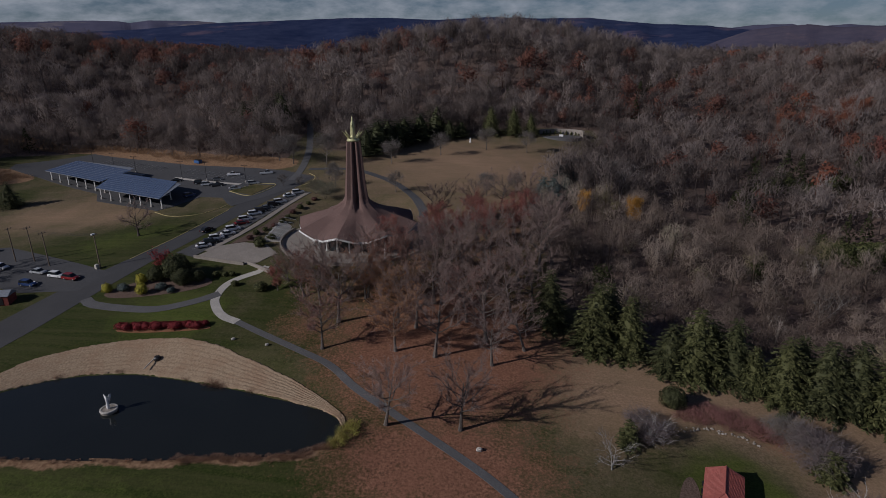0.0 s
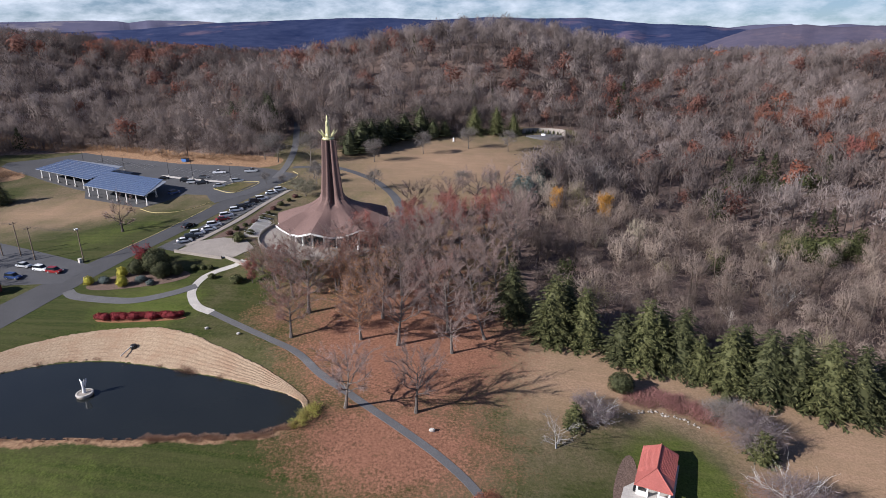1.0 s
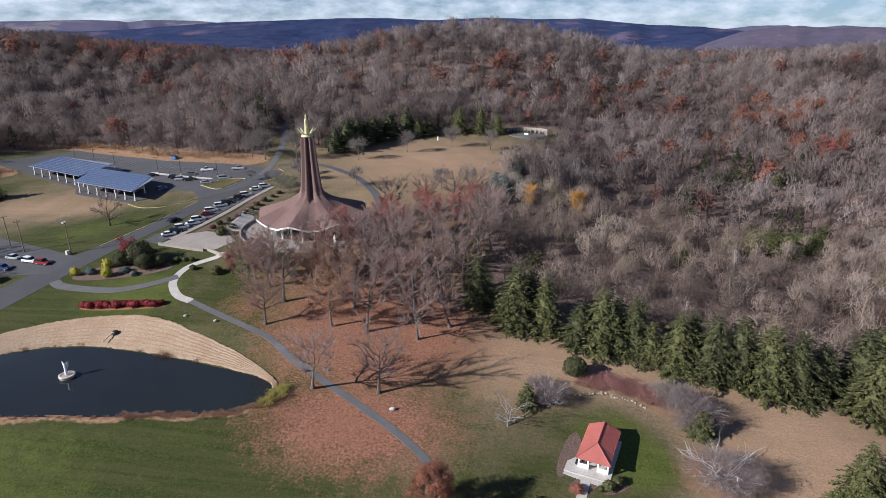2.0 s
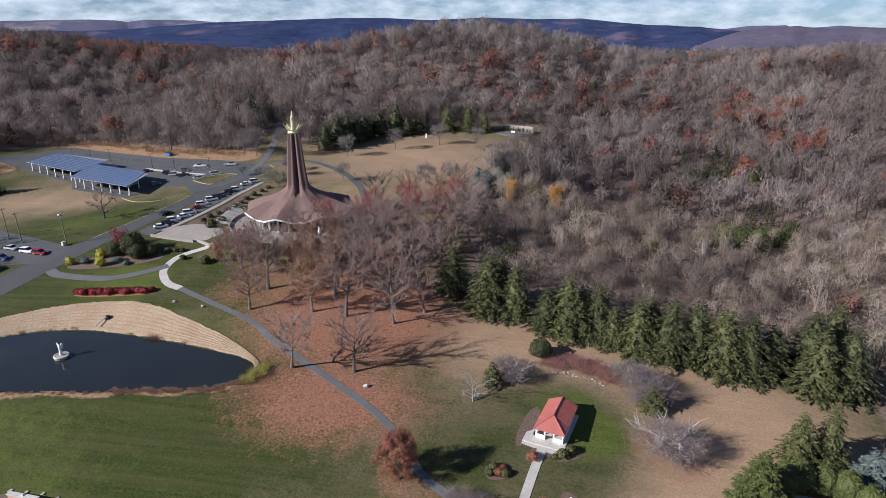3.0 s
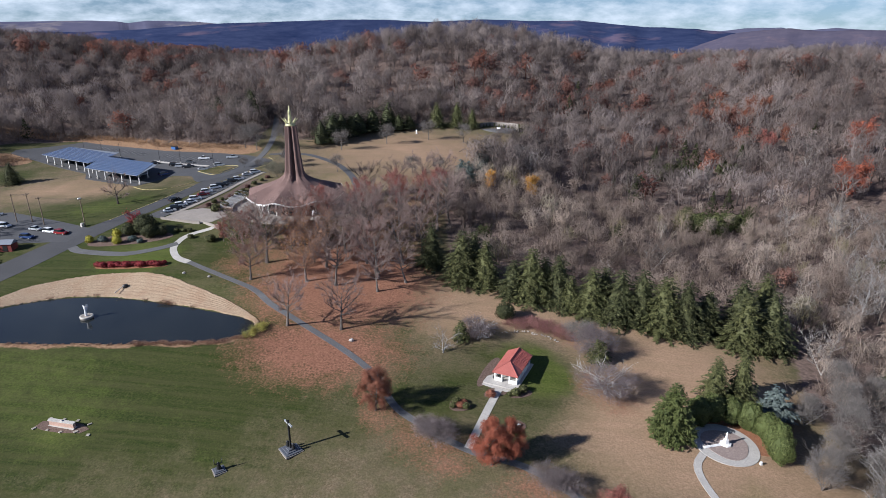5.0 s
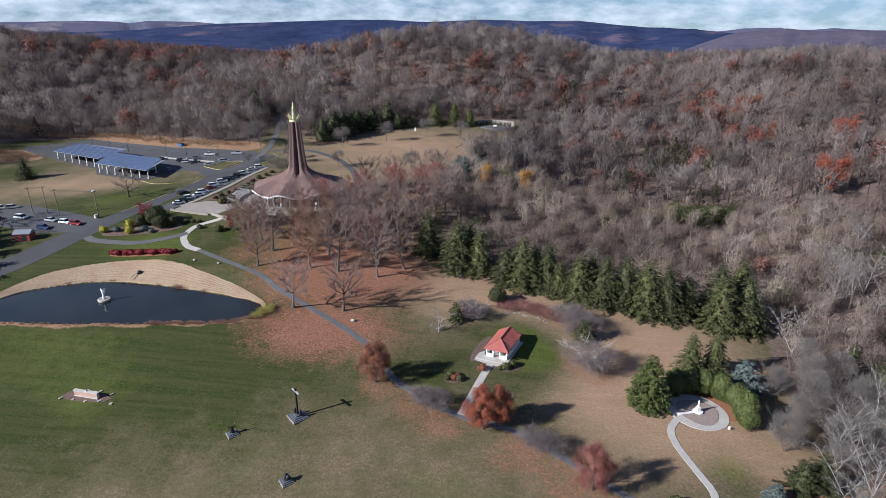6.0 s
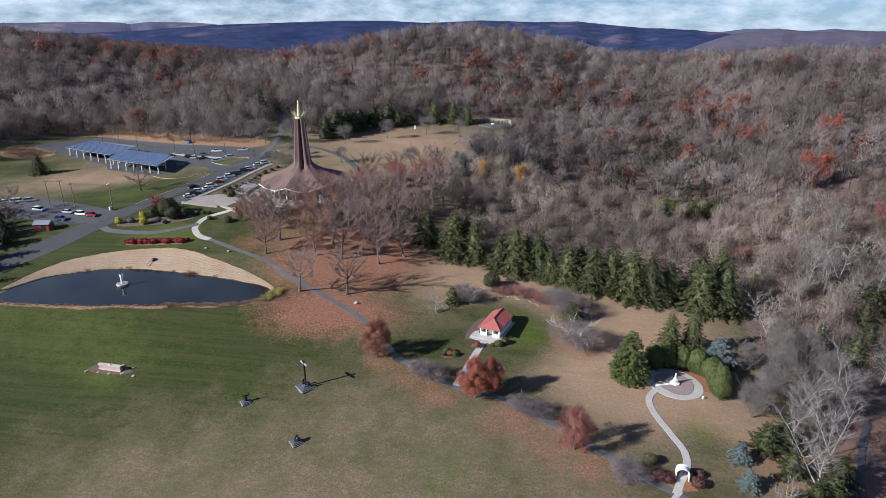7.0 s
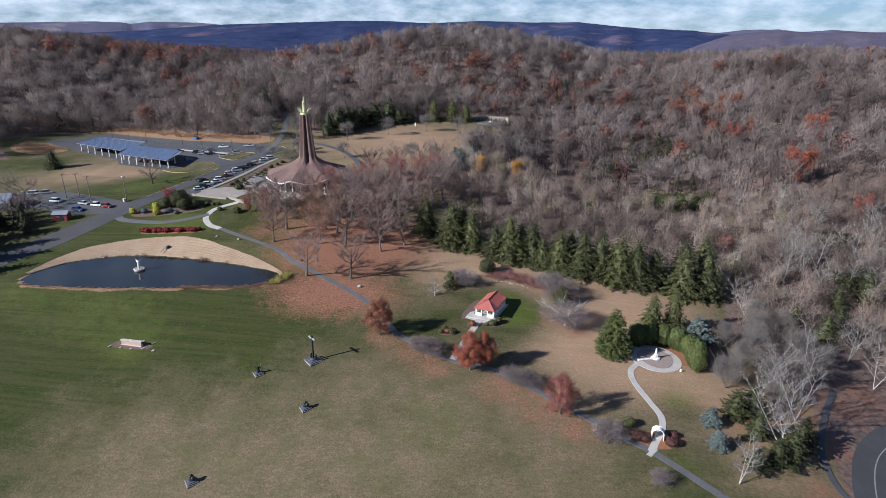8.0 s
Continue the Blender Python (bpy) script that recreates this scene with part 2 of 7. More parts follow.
M_SHED = surface("barn_red_boards", (0.16, 0.035, 0.028), (0.24, 0.060, 0.050), 0.3, 1.0, 0.8, bump=0.01)
M_BLUE = surface("blue_steel", (0.03, 0.10, 0.28), (0.05, 0.15, 0.36), 0.3, 1.0, 0.5, bump=0.003)
M_GREYROOF = surface("grey_seam_roof", (0.16, 0.18, 0.21), (0.24, 0.26, 0.30), 0.3, 2.0, 0.5, bump=0.004)
M_TWIG = leafage("bare_twigs", (0.155, 0.108, 0.095), (0.230, 0.163, 0.144), (0.310, 0.228, 0.202))
M_TWIG_GREY = leafage("grey_bare_twigs", (0.088, 0.078, 0.072), (0.140, 0.124, 0.115), (0.200, 0.180, 0.166))
M_TWIG_RED = leafage("reddish_buds", (0.19, 0.082, 0.068), (0.29, 0.130, 0.108), (0.23, 0.145, 0.125))
M_RUST = leafage("rust_oak_leaves", (0.185, 0.070, 0.043), (0.265, 0.102, 0.062), (0.145, 0.062, 0.042))
M_RED = leafage("red_maple_leaves", (0.22, 0.062, 0.036), (0.31, 0.090, 0.050), (0.16, 0.050, 0.034))
M_DULLRED = leafage("dull_red_leaves", (0.20, 0.070, 0.058), (0.28, 0.098, 0.078), (0.15, 0.060, 0.050))
M_AMBER = leafage("amber_leaves", (0.40, 0.20, 0.035), (0.50, 0.26, 0.05), (0.30, 0.13, 0.035))
M_SPRUCE = leafage("spruce_needles", (0.030, 0.034, 0.012), (0.068, 0.073, 0.028), (0.140, 0.140, 0.060))
M_SPRUCE_DARK = leafage("dark_spruce_needles", (0.020, 0.024, 0.010), (0.048, 0.053, 0.022), (0.100, 0.102, 0.047))
M_PINE = leafage("dark_pine_needles", (0.015, 0.019, 0.008), (0.034, 0.040, 0.016), (0.066, 0.070, 0.030))
M_PRIVET = leafage("olive_evergreen_leaves", (0.032, 0.038, 0.013), (0.062, 0.070, 0.026), (0.100, 0.104, 0.042))
M_ARBOR = leafage("arborvitae_sprays", (0.046, 0.060, 0.018), (0.076, 0.092, 0.029), (0.108, 0.120, 0.042))
M_BLUESPRUCE = leafage("blue_spruce_needles", (0.070, 0.090, 0.082), (0.105, 0.130, 0.120), (0.145, 0.172, 0.160))
M_GOLDEN = leafage("golden_cypress", (0.30, 0.27, 0.035), (0.42, 0.37, 0.06), (0.22, 0.21, 0.04))
M_BARBERRY = leafage("barberry_leaves", (0.17, 0.018, 0.022), (0.26, 0.035, 0.040), (0.11, 0.018, 0.022))
M_BUSH = leafage("bare_red_thicket", (0.20, 0.090, 0.082), (0.28, 0.135, 0.122), (0.15, 0.078, 0.070))
M_MAUVE = leafage("mauve_grey_twigs", (0.100, 0.079, 0.080), (0.155, 0.124, 0.124), (0.215, 0.178, 0.175))
M_TAN = leafage("tan_oak_leaves", (0.30, 0.145, 0.070), (0.38, 0.190, 0.090), (0.24, 0.120, 0.065))
M_OLIVE = leafage("olive_twigs", (0.105, 0.100, 0.072), (0.150, 0.145, 0.100), (0.20, 0.185, 0.135))
M_DRYBRUSH = leafage("dry_tan_brush", (0.22, 0.125, 0.070), (0.36, 0.235, 0.140), (0.15, 0.085, 0.055))
M_MAROON = leafage("maroon_leaves", (0.080, 0.038, 0.032), (0.125, 0.058, 0.048), (0.058, 0.030, 0.027))
M_SEDGE = leafage("dry_sedge", (0.20, 0.105, 0.075), (0.29, 0.165, 0.115), (0.36, 0.26, 0.175))
M_REED = leafage("yellow_reeds", (0.26, 0.25, 0.05), (0.34, 0.30, 0.08), (0.18, 0.18, 0.05))
M_WOODLAND = wood_tint("woodland_twigs", [(0.0, (0.085, 0.068, 0.064)), (0.25, (0.228, 0.186, 0.168)), (0.45, (0.322, 0.268, 0.246)), (0.58, (0.410, 0.370, 0.350)), (0.66, (0.050, 0.055, 0.027)), (0.76, (0.205, 0.104, 0.084)), (0.86, (0.270, 0.110, 0.074)), (0.94, (0.290, 0.090, 0.062)), (1.0, (0.42, 0.24, 0.05))])
M_SCRUB = wood_tint("scrub_twigs", [(0.0, (0.140, 0.107, 0.090)), (0.22, (0.292, 0.228, 0.188)), (0.42, (0.405, 0.324, 0.266)), (0.56, (0.450, 0.398, 0.350)), (0.62, (0.285, 0.245, 0.140)), (0.66, (0.056, 0.064, 0.027)), (0.76, (0.260, 0.142, 0.112)), (0.86, (0.280, 0.122, 0.082)), (1.0, (0.290, 0.090, 0.062))])


def water_material():
    m, n, l, b = shader("dark_pond_water", 0.06)
    b.inputs["Base Color"].default_value = (0.017, 0.020, 0.020, 1)
    b.inputs["IOR"].default_value = 1.33
    relief(n, l, b, noise_fac(n, l, 1.4, 3.0, 0.0, 1.0), 0.02, 0.12)
    return m


# Far hills: haze and cloud shadow are painted into the base colours.
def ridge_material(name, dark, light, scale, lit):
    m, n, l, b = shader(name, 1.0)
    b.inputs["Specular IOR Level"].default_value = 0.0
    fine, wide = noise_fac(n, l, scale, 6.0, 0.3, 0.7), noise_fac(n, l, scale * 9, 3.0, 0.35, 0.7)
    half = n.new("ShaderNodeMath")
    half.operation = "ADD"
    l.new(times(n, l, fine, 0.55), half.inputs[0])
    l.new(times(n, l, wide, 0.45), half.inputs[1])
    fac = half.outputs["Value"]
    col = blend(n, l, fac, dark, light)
    # Sunlit shoulders of bare wood between the cloud shadows, painted into the colour.
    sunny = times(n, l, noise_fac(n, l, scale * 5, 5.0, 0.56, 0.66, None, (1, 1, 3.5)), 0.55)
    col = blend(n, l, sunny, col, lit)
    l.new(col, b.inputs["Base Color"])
    # Faint glow in the same colour imitates haze.
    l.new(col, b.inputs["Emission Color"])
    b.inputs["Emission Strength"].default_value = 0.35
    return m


def straw_material():
    """Straw matting: tan strands, darker seams between the rows, worn brown patches."""
    m, n, l, b = shader("straw_matting", 0.95)
    at = n.new("ShaderNodeAttribute")
    at.attribute_name = "row"
    shift = n.new("ShaderNodeMath")
    shift.operation = "MULTIPLY_ADD"
    l.new(noise_fac(n, l, 2.2, 5.0, 0.0, 1.0), shift.inputs[0])
    shift.inputs[1].default_value = 0.26
    l.new(at.outputs["Fac"], shift.inputs[2])
    turns = times(n, l, shift.outputs["Value"], 11.0)
    part_of = n.new("ShaderNodeMath")
    part_of.operation = "FRACT"
    l.new(turns, part_of.inputs[0])
    seam = n.new("ShaderNodeMapRange")
    seam.inputs["From Min"].default_value, seam.inputs["From Max"].default_value = 0.30, 0.0
    l.new(part_of.outputs["Value"], seam.inputs["Value"])
    strands = noise_fac(n, l, 0.45, 6.0, 0.3, 0.7)
    col = blend(n, l, strands, (0.245, 0.172, 0.112), (0.400, 0.300, 0.206))
    col = blend(n, l, times(n, l, noise_fac(n, l, 5.0, 5.0, 0.45, 0.65), 0.55), col, (0.27, 0.165, 0.105))
    col = blend(n, l, times(n, l, times(n, l, seam.outputs["Result"], noise_fac(n, l, 1.4, 5.0, 0.4, 0.62)), 0.55), col, (0.17, 0.130, 0.085))
    l.new(col, b.inputs["Base Color"])
    relief(n, l, b, strands, 0.08, 0.6)
    return m


M_STRAW = straw_material()
M_WATER = water_material()
M_RIDGE = ridge_material("painted_shade_ridge", (0.012, 0.020, 0.054), (0.040, 0.050, 0.098), 60.0, (0.130, 0.092, 0.122))
M_RIDGE_FAR = ridge_material("painted_haze_ridge", (0.058, 0.062, 0.104), (0.090, 0.086, 0.126), 90.0, (0.26, 0.22, 0.20))
M_RIDGE_LIT = ridge_material("painted_sun_hill", (0.048, 0.047, 0.076), (0.084, 0.073, 0.098), 30.0, (0.135, 0.098, 0.108))


# ---- mesh helpers ----
def tri_mesh(name, verts, faces, smooth=False):
    """A mesh from arrays of points and triangles."""
    verts, faces = np.asarray(verts, np.float32), np.asarray(faces, np.int32)
    me = bpy.data.meshes.new(name)
    me.vertices.add(len(verts))
    me.vertices.foreach_set("co", verts.ravel())
    me.loops.add(3 * len(faces))
    me.loops.foreach_set("vertex_index", faces.ravel())
    me.polygons.add(len(faces))
    me.polygons.foreach_set("loop_start", np.arange(0, 3 * len(faces), 3, dtype=np.int32))
    me.polygons.foreach_set("use_smooth", np.full(len(faces), smooth))
    me.update(calc_edges=True)
    return me


def attribute(me, name, values):
    me.attributes.new(name, "FLOAT", "POINT").data.foreach_set("value", np.asarray(values, np.float32))


class Soup:
    """Collects triangles of one mesh."""

    def __init__(self):
        self.v, self.f, self.count = [], [], 0

    def add(self, verts, faces):
        verts, faces = np.asarray(verts, float).reshape(-1, 3), np.asarray(faces, int).reshape(-1, 3)
        self.v.append(verts)
        self.f.append(faces + self.count)
        self.count += len(verts)
        return self

    def quads(self, verts, faces):
        q = np.asarray(faces, int).reshape(-1, 4)
        return self.add(verts, np.concatenate([q[:, [0, 1, 2]], q[:, [0, 2, 3]]]))

    def arrays(self):
        return np.concatenate(self.v), np.concatenate(self.f)

    def box(self, cx, cy, cz, sx, sy, sz, turn=0.0, taper=1.0):
        """A box by its centre and sizes, turned about z (degrees); taper shrinks the top."""
        c, s = math.cos(radians(turn)), math.sin(radians(turn))
        pts = []
        for dz in (-0.5, 0.5):
            k = 1.0 if dz < 0 else taper
            for dx, dy in ((-0.5, -0.5), (0.5, -0.5), (0.5, 0.5), (-0.5, 0.5)):
                x, y = dx * sx * k, dy * sy * k
                pts.append((cx + c * x - s * y, cy + s * x + c * y, cz + dz * sz))
        return self.quads(pts, [(3, 2, 1, 0), (4, 5, 6, 7), (0, 1, 5, 4), (1, 2, 6, 5), (2, 3, 7, 6), (3, 0, 4, 7)])

    def tube(self, pts, radii, sides=6, cap=True):
        """A tapered tube along points."""
        pts = np.asarray(pts, float)
        way = np.gradient(pts, axis=0)
        way /= np.linalg.norm(way, axis=1)[:, None] + 1e-9
        ref = np.array([0.0, 0.0, 1.0]) if abs(way[0][2]) < 0.8 else np.array([1.0, 0.0, 0.0])
        a = np.cross(way, ref)
        a /= np.linalg.norm(a, axis=1)[:, None] + 1e-9
        b = np.cross(way, a)
        ang = np.linspace(0, 2 * np.pi, sides, endpoint=False)
        ring = np.cos(ang)[None, :, None] * a[:, None] + np.sin(ang)[None, :, None] * b[:, None]
        v = (pts[:, None] + ring * np.asarray(radii, float)[:, None, None]).reshape(-1, 3)
        f = []
        for i in range(len(pts) - 1):
            for j in range(sides):
                k = (j + 1) % sides
                f.append((i * sides + j, i * sides + k, (i + 1) * sides + k, (i + 1) * sides + j))
        self.quads(v, f)
        if cap:
            top = (len(pts) - 1) * sides
            base = self.count - len(v)
            self.f.append(np.array([(top, top + j, top + j + 1) for j in range(1, sides - 1)]) + base)
            self.f.append(np.array([(0, j + 1, j) for j in range(1, sides - 1)]) + base)
        return self

    def lathe(self, profile, sides=16, at=(0, 0, 0), squash=1.0):
        """A turned shape from rows of (radius, height)."""
        ang = np.linspace(0, 2 * np.pi, sides, endpoint=False)
        v = [(at[0] + r * math.cos(t), at[1] + squash * r * math.sin(t), at[2] + z) for r, z in profile for t in ang]
        f = [(i * sides + j, i * sides + (j + 1) % sides, (i + 1) * sides + (j + 1) % sides, (i + 1) * sides + j) for i in range(len(profile) - 1) for j in range(sides)]
        return self.quads(v, f)

    def ball(self, at, r, rng, lumps=0.12, rings=6, sides=9):
        """A small uneven lump; r holds three radii."""
        v, f = [], []
        for i in range(rings + 1):
            t = math.pi * i / rings
            for j in range(sides):
                a = 2 * math.pi * j / sides
                k = 1 + rng.uniform(-lumps, lumps)
                v.append((at[0] + r[0] * k * math.sin(t) * math.cos(a), at[1] + r[1] * k * math.sin(t) * math.sin(a), at[2] + r[2] * k * math.cos(t)))
        for i in range(rings):
            for j in range(sides):
                f.append((i * sides + j, (i + 1) * sides + j, (i + 1) * sides + (j + 1) % sides, i * sides + (j + 1) % sides))
        return self.quads(v, f)

    def mesh(self, name, smooth=False):
        return tri_mesh(name, *self.arrays(), smooth)


def part(name, soup, material, parent=None, label="", smooth=False):
    """One mesh object, under a thing or a part."""
    me = soup if isinstance(soup, bpy.types.Mesh) else soup.mesh(name, smooth)
    if not me.materials:
        me.materials.append(material)
    ob = new(name, me)
    ob.parent = parent
    return tagged(ob, label)


def thing(name, x, y, z, turn=0.0, label="", category="", group="", scale=1.0):
    """An empty at a thing's base."""
    ob = new(name)
    ob.empty_display_size = 0.2
    ob.matrix_basis = pose(x, y, z, 0, 0, turn) @ Matrix.Diagonal((scale, scale, scale, 1))
    return tagged(ob, label, category, group)


# ---- lie of the land ----
NEAR_SWELL = [[-6.5, -5.5, -17.0, -8.9, -5.2, -9.3], [-9.8, 12.1, -14.0, 2.0, 0.8, -23.6], [19.9, -20.1, 10.0, -8.1, -1.3, -9.7], [-15.5, 17.8, -5.6, 2.2, -2.7, 4.6], [11.6, -16.4, 12.6, 4.3, -15.9, 12.2], [-32.6, 24.4, -11.4, 7.0, 1.2, -5.9]]
FAR_SWELL = [(-330, 330, 150, 55.0), (-180, 400, 120, 6.0), (-60, 430, 110, 34.9), (40, 500, 110, 35.0), (150, 430, 120, -9.1), (280, 400, 150, 42.0), (420, 430, 170, 1.6), (-560, 500, 200, 47.0), (-420, 640, 180, 19.7), (-250, 620, 160, 20.8), (-60, 620, 150, 21.3), (120, 640, 150, 15.5), (300, 620, 160, 25.2), (500, 640, 200, -0.2), (-480, 900, 260, 0.1), (-150, 900, 230, 5.9), (150, 900, 230, 14.8), (480, 950, 260, -5.1), (400, 180, 180, -20.0), (-420, 120, 200, -12.8), (-700, 800, 260, 12.0), (750, 750, 280, 15.6)]
LEVEL = 4.2


def smooth01(v):
    v = np.clip(v, 0, 1)
    return v * v * (3 - 2 * v)


def closed_curve(knots, steps=8):
    """A smooth closed line through knots."""
    k = np.asarray(knots, float)
    rows = []
    for i in range(len(k)):
        p0, p1, p2, p3 = k[i - 1], k[i], k[(i + 1) % len(k)], k[(i + 2) % len(k)]
        for s in np.linspace(0, 1, steps, endpoint=False):
            rows.append(0.5 * (2 * p1 + (p2 - p0) * s + (2 * p0 - 5 * p1 + 4 * p2 - p3) * s ** 2 + (3 * p1 - p0 - 3 * p2 + p3) * s ** 3))
    return np.array(rows)


def open_curve(knots, step=1.5):
    """A smooth line through knots with points about every step metres."""
    k = np.asarray(knots, float)
    k = np.concatenate([[2 * k[0] - k[1]], k, [2 * k[-1] - k[-2]]])
    rows = []
    for i in range(1, len(k) - 2):
        p0, p1, p2, p3 = k[i - 1], k[i], k[i + 1], k[i + 2]
        for s in np.linspace(0, 1, max(2, int(np.linalg.norm(p2 - p1) / step)), endpoint=False):
            rows.append(0.5 * (2 * p1 + (p2 - p0) * s + (2 * p0 - 5 * p1 + 4 * p2 - p3) * s ** 2 + (3 * p1 - p0 - 3 * p2 + p3) * s ** 3))
    rows.append(k[-2])
    return np.array(rows)


def inside(poly, x, y):
    """Whether points lie in a polygon."""
    x, y = np.asarray(x, float), np.asarray(y, float)
    hit = np.zeros(x.shape, bool)
    for (x0, y0), (x1, y1) in zip(poly, np.roll(poly, -1, axis=0)):
        if y0 != y1:
            hit ^= ((y0 > y) != (y1 > y)) & (x < (x1 - x0) * (y - y0) / (y1 - y0) + x0)
    return hit


def off_line(line, x, y, closed=False):
    """Distance of points from a polyline."""
    x, y = np.asarray(x, float), np.asarray(y, float)
    best = np.full(x.shape, 1e9)
    ends = np.roll(line, -1, axis=0) if closed else line[1:]
    for a, b in zip(line, ends):
        d = b - a
        s = np.clip(((x - a[0]) * d[0] + (y - a[1]) * d[1]) / (d @ d + 1e-9), 0, 1)
        best = np.minimum(best, np.hypot(x - a[0] - s * d[0], y - a[1] - s * d[1]))
    return best


POND = closed_curve([(-101.5, 66.5), (-98, 75.6), (-92.5, 81), (-85, 85.2), (-74, 87.6), (-64.8, 87.2), (-53, 85.6), (-42.9, 83.5), (-34, 81.4), (-27.5, 79.6), (-23.6, 77.2), (-22, 73.6), (-23.4, 69.3), (-28, 66), (-41, 64), (-55, 61.4), (-75, 59.4), (-91, 58.2), (-97.5, 60.6)])
BANK_FOOT = [(-101.5, 66.5), (-98, 75.6), (-92.5, 81), (-85, 85.2), (-74, 87.6), (-64.8, 87.2), (-53, 85.6), (-42.9, 83.5), (-34, 81.4), (-27.5, 79.6), (-23.6, 77.2), (-22, 74.6)]
BANK_TOP = [(-103.2, 66.8), (-102.5, 77), (-98.2, 86), (-91.2, 91.2), (-79, 95.8), (-66, 97.2), (-55.5, 95.2), (-43.5, 90.4), (-33.5, 85.8), (-27.8, 82.2), (-23, 78.3), (-21.3, 75)]
CHURCH = (-39.7, 156.0)
CHURCH_Z = 9.6
SHRINE = (87.6, 49.6)
PAVILION = (44.5, 67.0)


def swell(x, y):
    z = np.full(np.shape(x), LEVEL, float)
    for j, row in enumerate(NEAR_SWELL):
        for i, h in enumerate(row):
            z += h * np.exp(-((x + 230 - 90 * i) ** 2 + (y + 100 - 80 * j) ** 2) / 95.0 ** 2)
    for cx, cy, r, h in FAR_SWELL:
        z += h * np.exp(-((x - cx) ** 2 + (y - cy) ** 2) / r ** 2)
    return z


def pond_gap(x, y):
    """Distance from the pond's shore, below zero in the water."""
    x, y = np.asarray(x, float), np.asarray(y, float)
    gap = np.full(x.shape, 60.0)
    near = (np.abs(x + 61) < 75) & (np.abs(y - 73) < 48)
    if near.any():
        d = off_line(POND, x[near], y[near], True)
        gap[near] = np.where(inside(POND, x[near], y[near]), -d, d)
    return gap


def land(x, y):
    """The ground's height."""
    x, y = np.asarray(x, float), np.asarray(y, float)
    z = swell(x, y)
    d = np.hypot(x - CHURCH[0], y - CHURCH[1])
    k = smooth01((40 - d) / 16)
    z = z * (1 - k) + CHURCH_Z * k
    gap = pond_gap(x, y)
    shore = 0.12 + np.maximum(gap, 0) * 0.05
    z = np.where(gap < 40, shore + (z - shore) * np.clip(gap / 10.0, 0, 1), z)
    return np.where(gap < 0, 0.12 + np.maximum(gap * 0.35, -2.0), z)


def up(x, y):
    return float(land(np.array([x]), np.array([y]))[0])


# Clearing in the woods: lawns, church grounds, car parks and field.
CLEARING = np.array([(118, -190), (115, 8), (121, 36), (111, 66), (116, 92), (100, 101), (60, 107), (30, 117), (22, 130), (16, 165), (14, 200), (26, 240), (40, 285), (53, 311), (49, 330), (12, 326), (-25, 303), (-50, 290), (-70, 262), (-84, 262), (-92, 285), (-100, 287), (-101, 272), (-97, 246), (-140, 246), (-174, 256), (-206, 267), (-236, 246), (-250, 222), (-222, 196), (-300, 172), (-300, -190)], float)


def spread(lo, hi, fine_lo, fine_hi, step, far_count):
    """Grid lines, dense in the middle and wider apart towards the ends."""
    mid = np.arange(fine_lo, fine_hi + 0.1, step)
    t = np.linspace(0, 1, far_count + 1)[1:]
    return np.concatenate([(fine_lo + (lo - fine_lo) * t ** 2.6)[::-1], mid, fine_hi + (hi - fine_hi) * t ** 2.6])


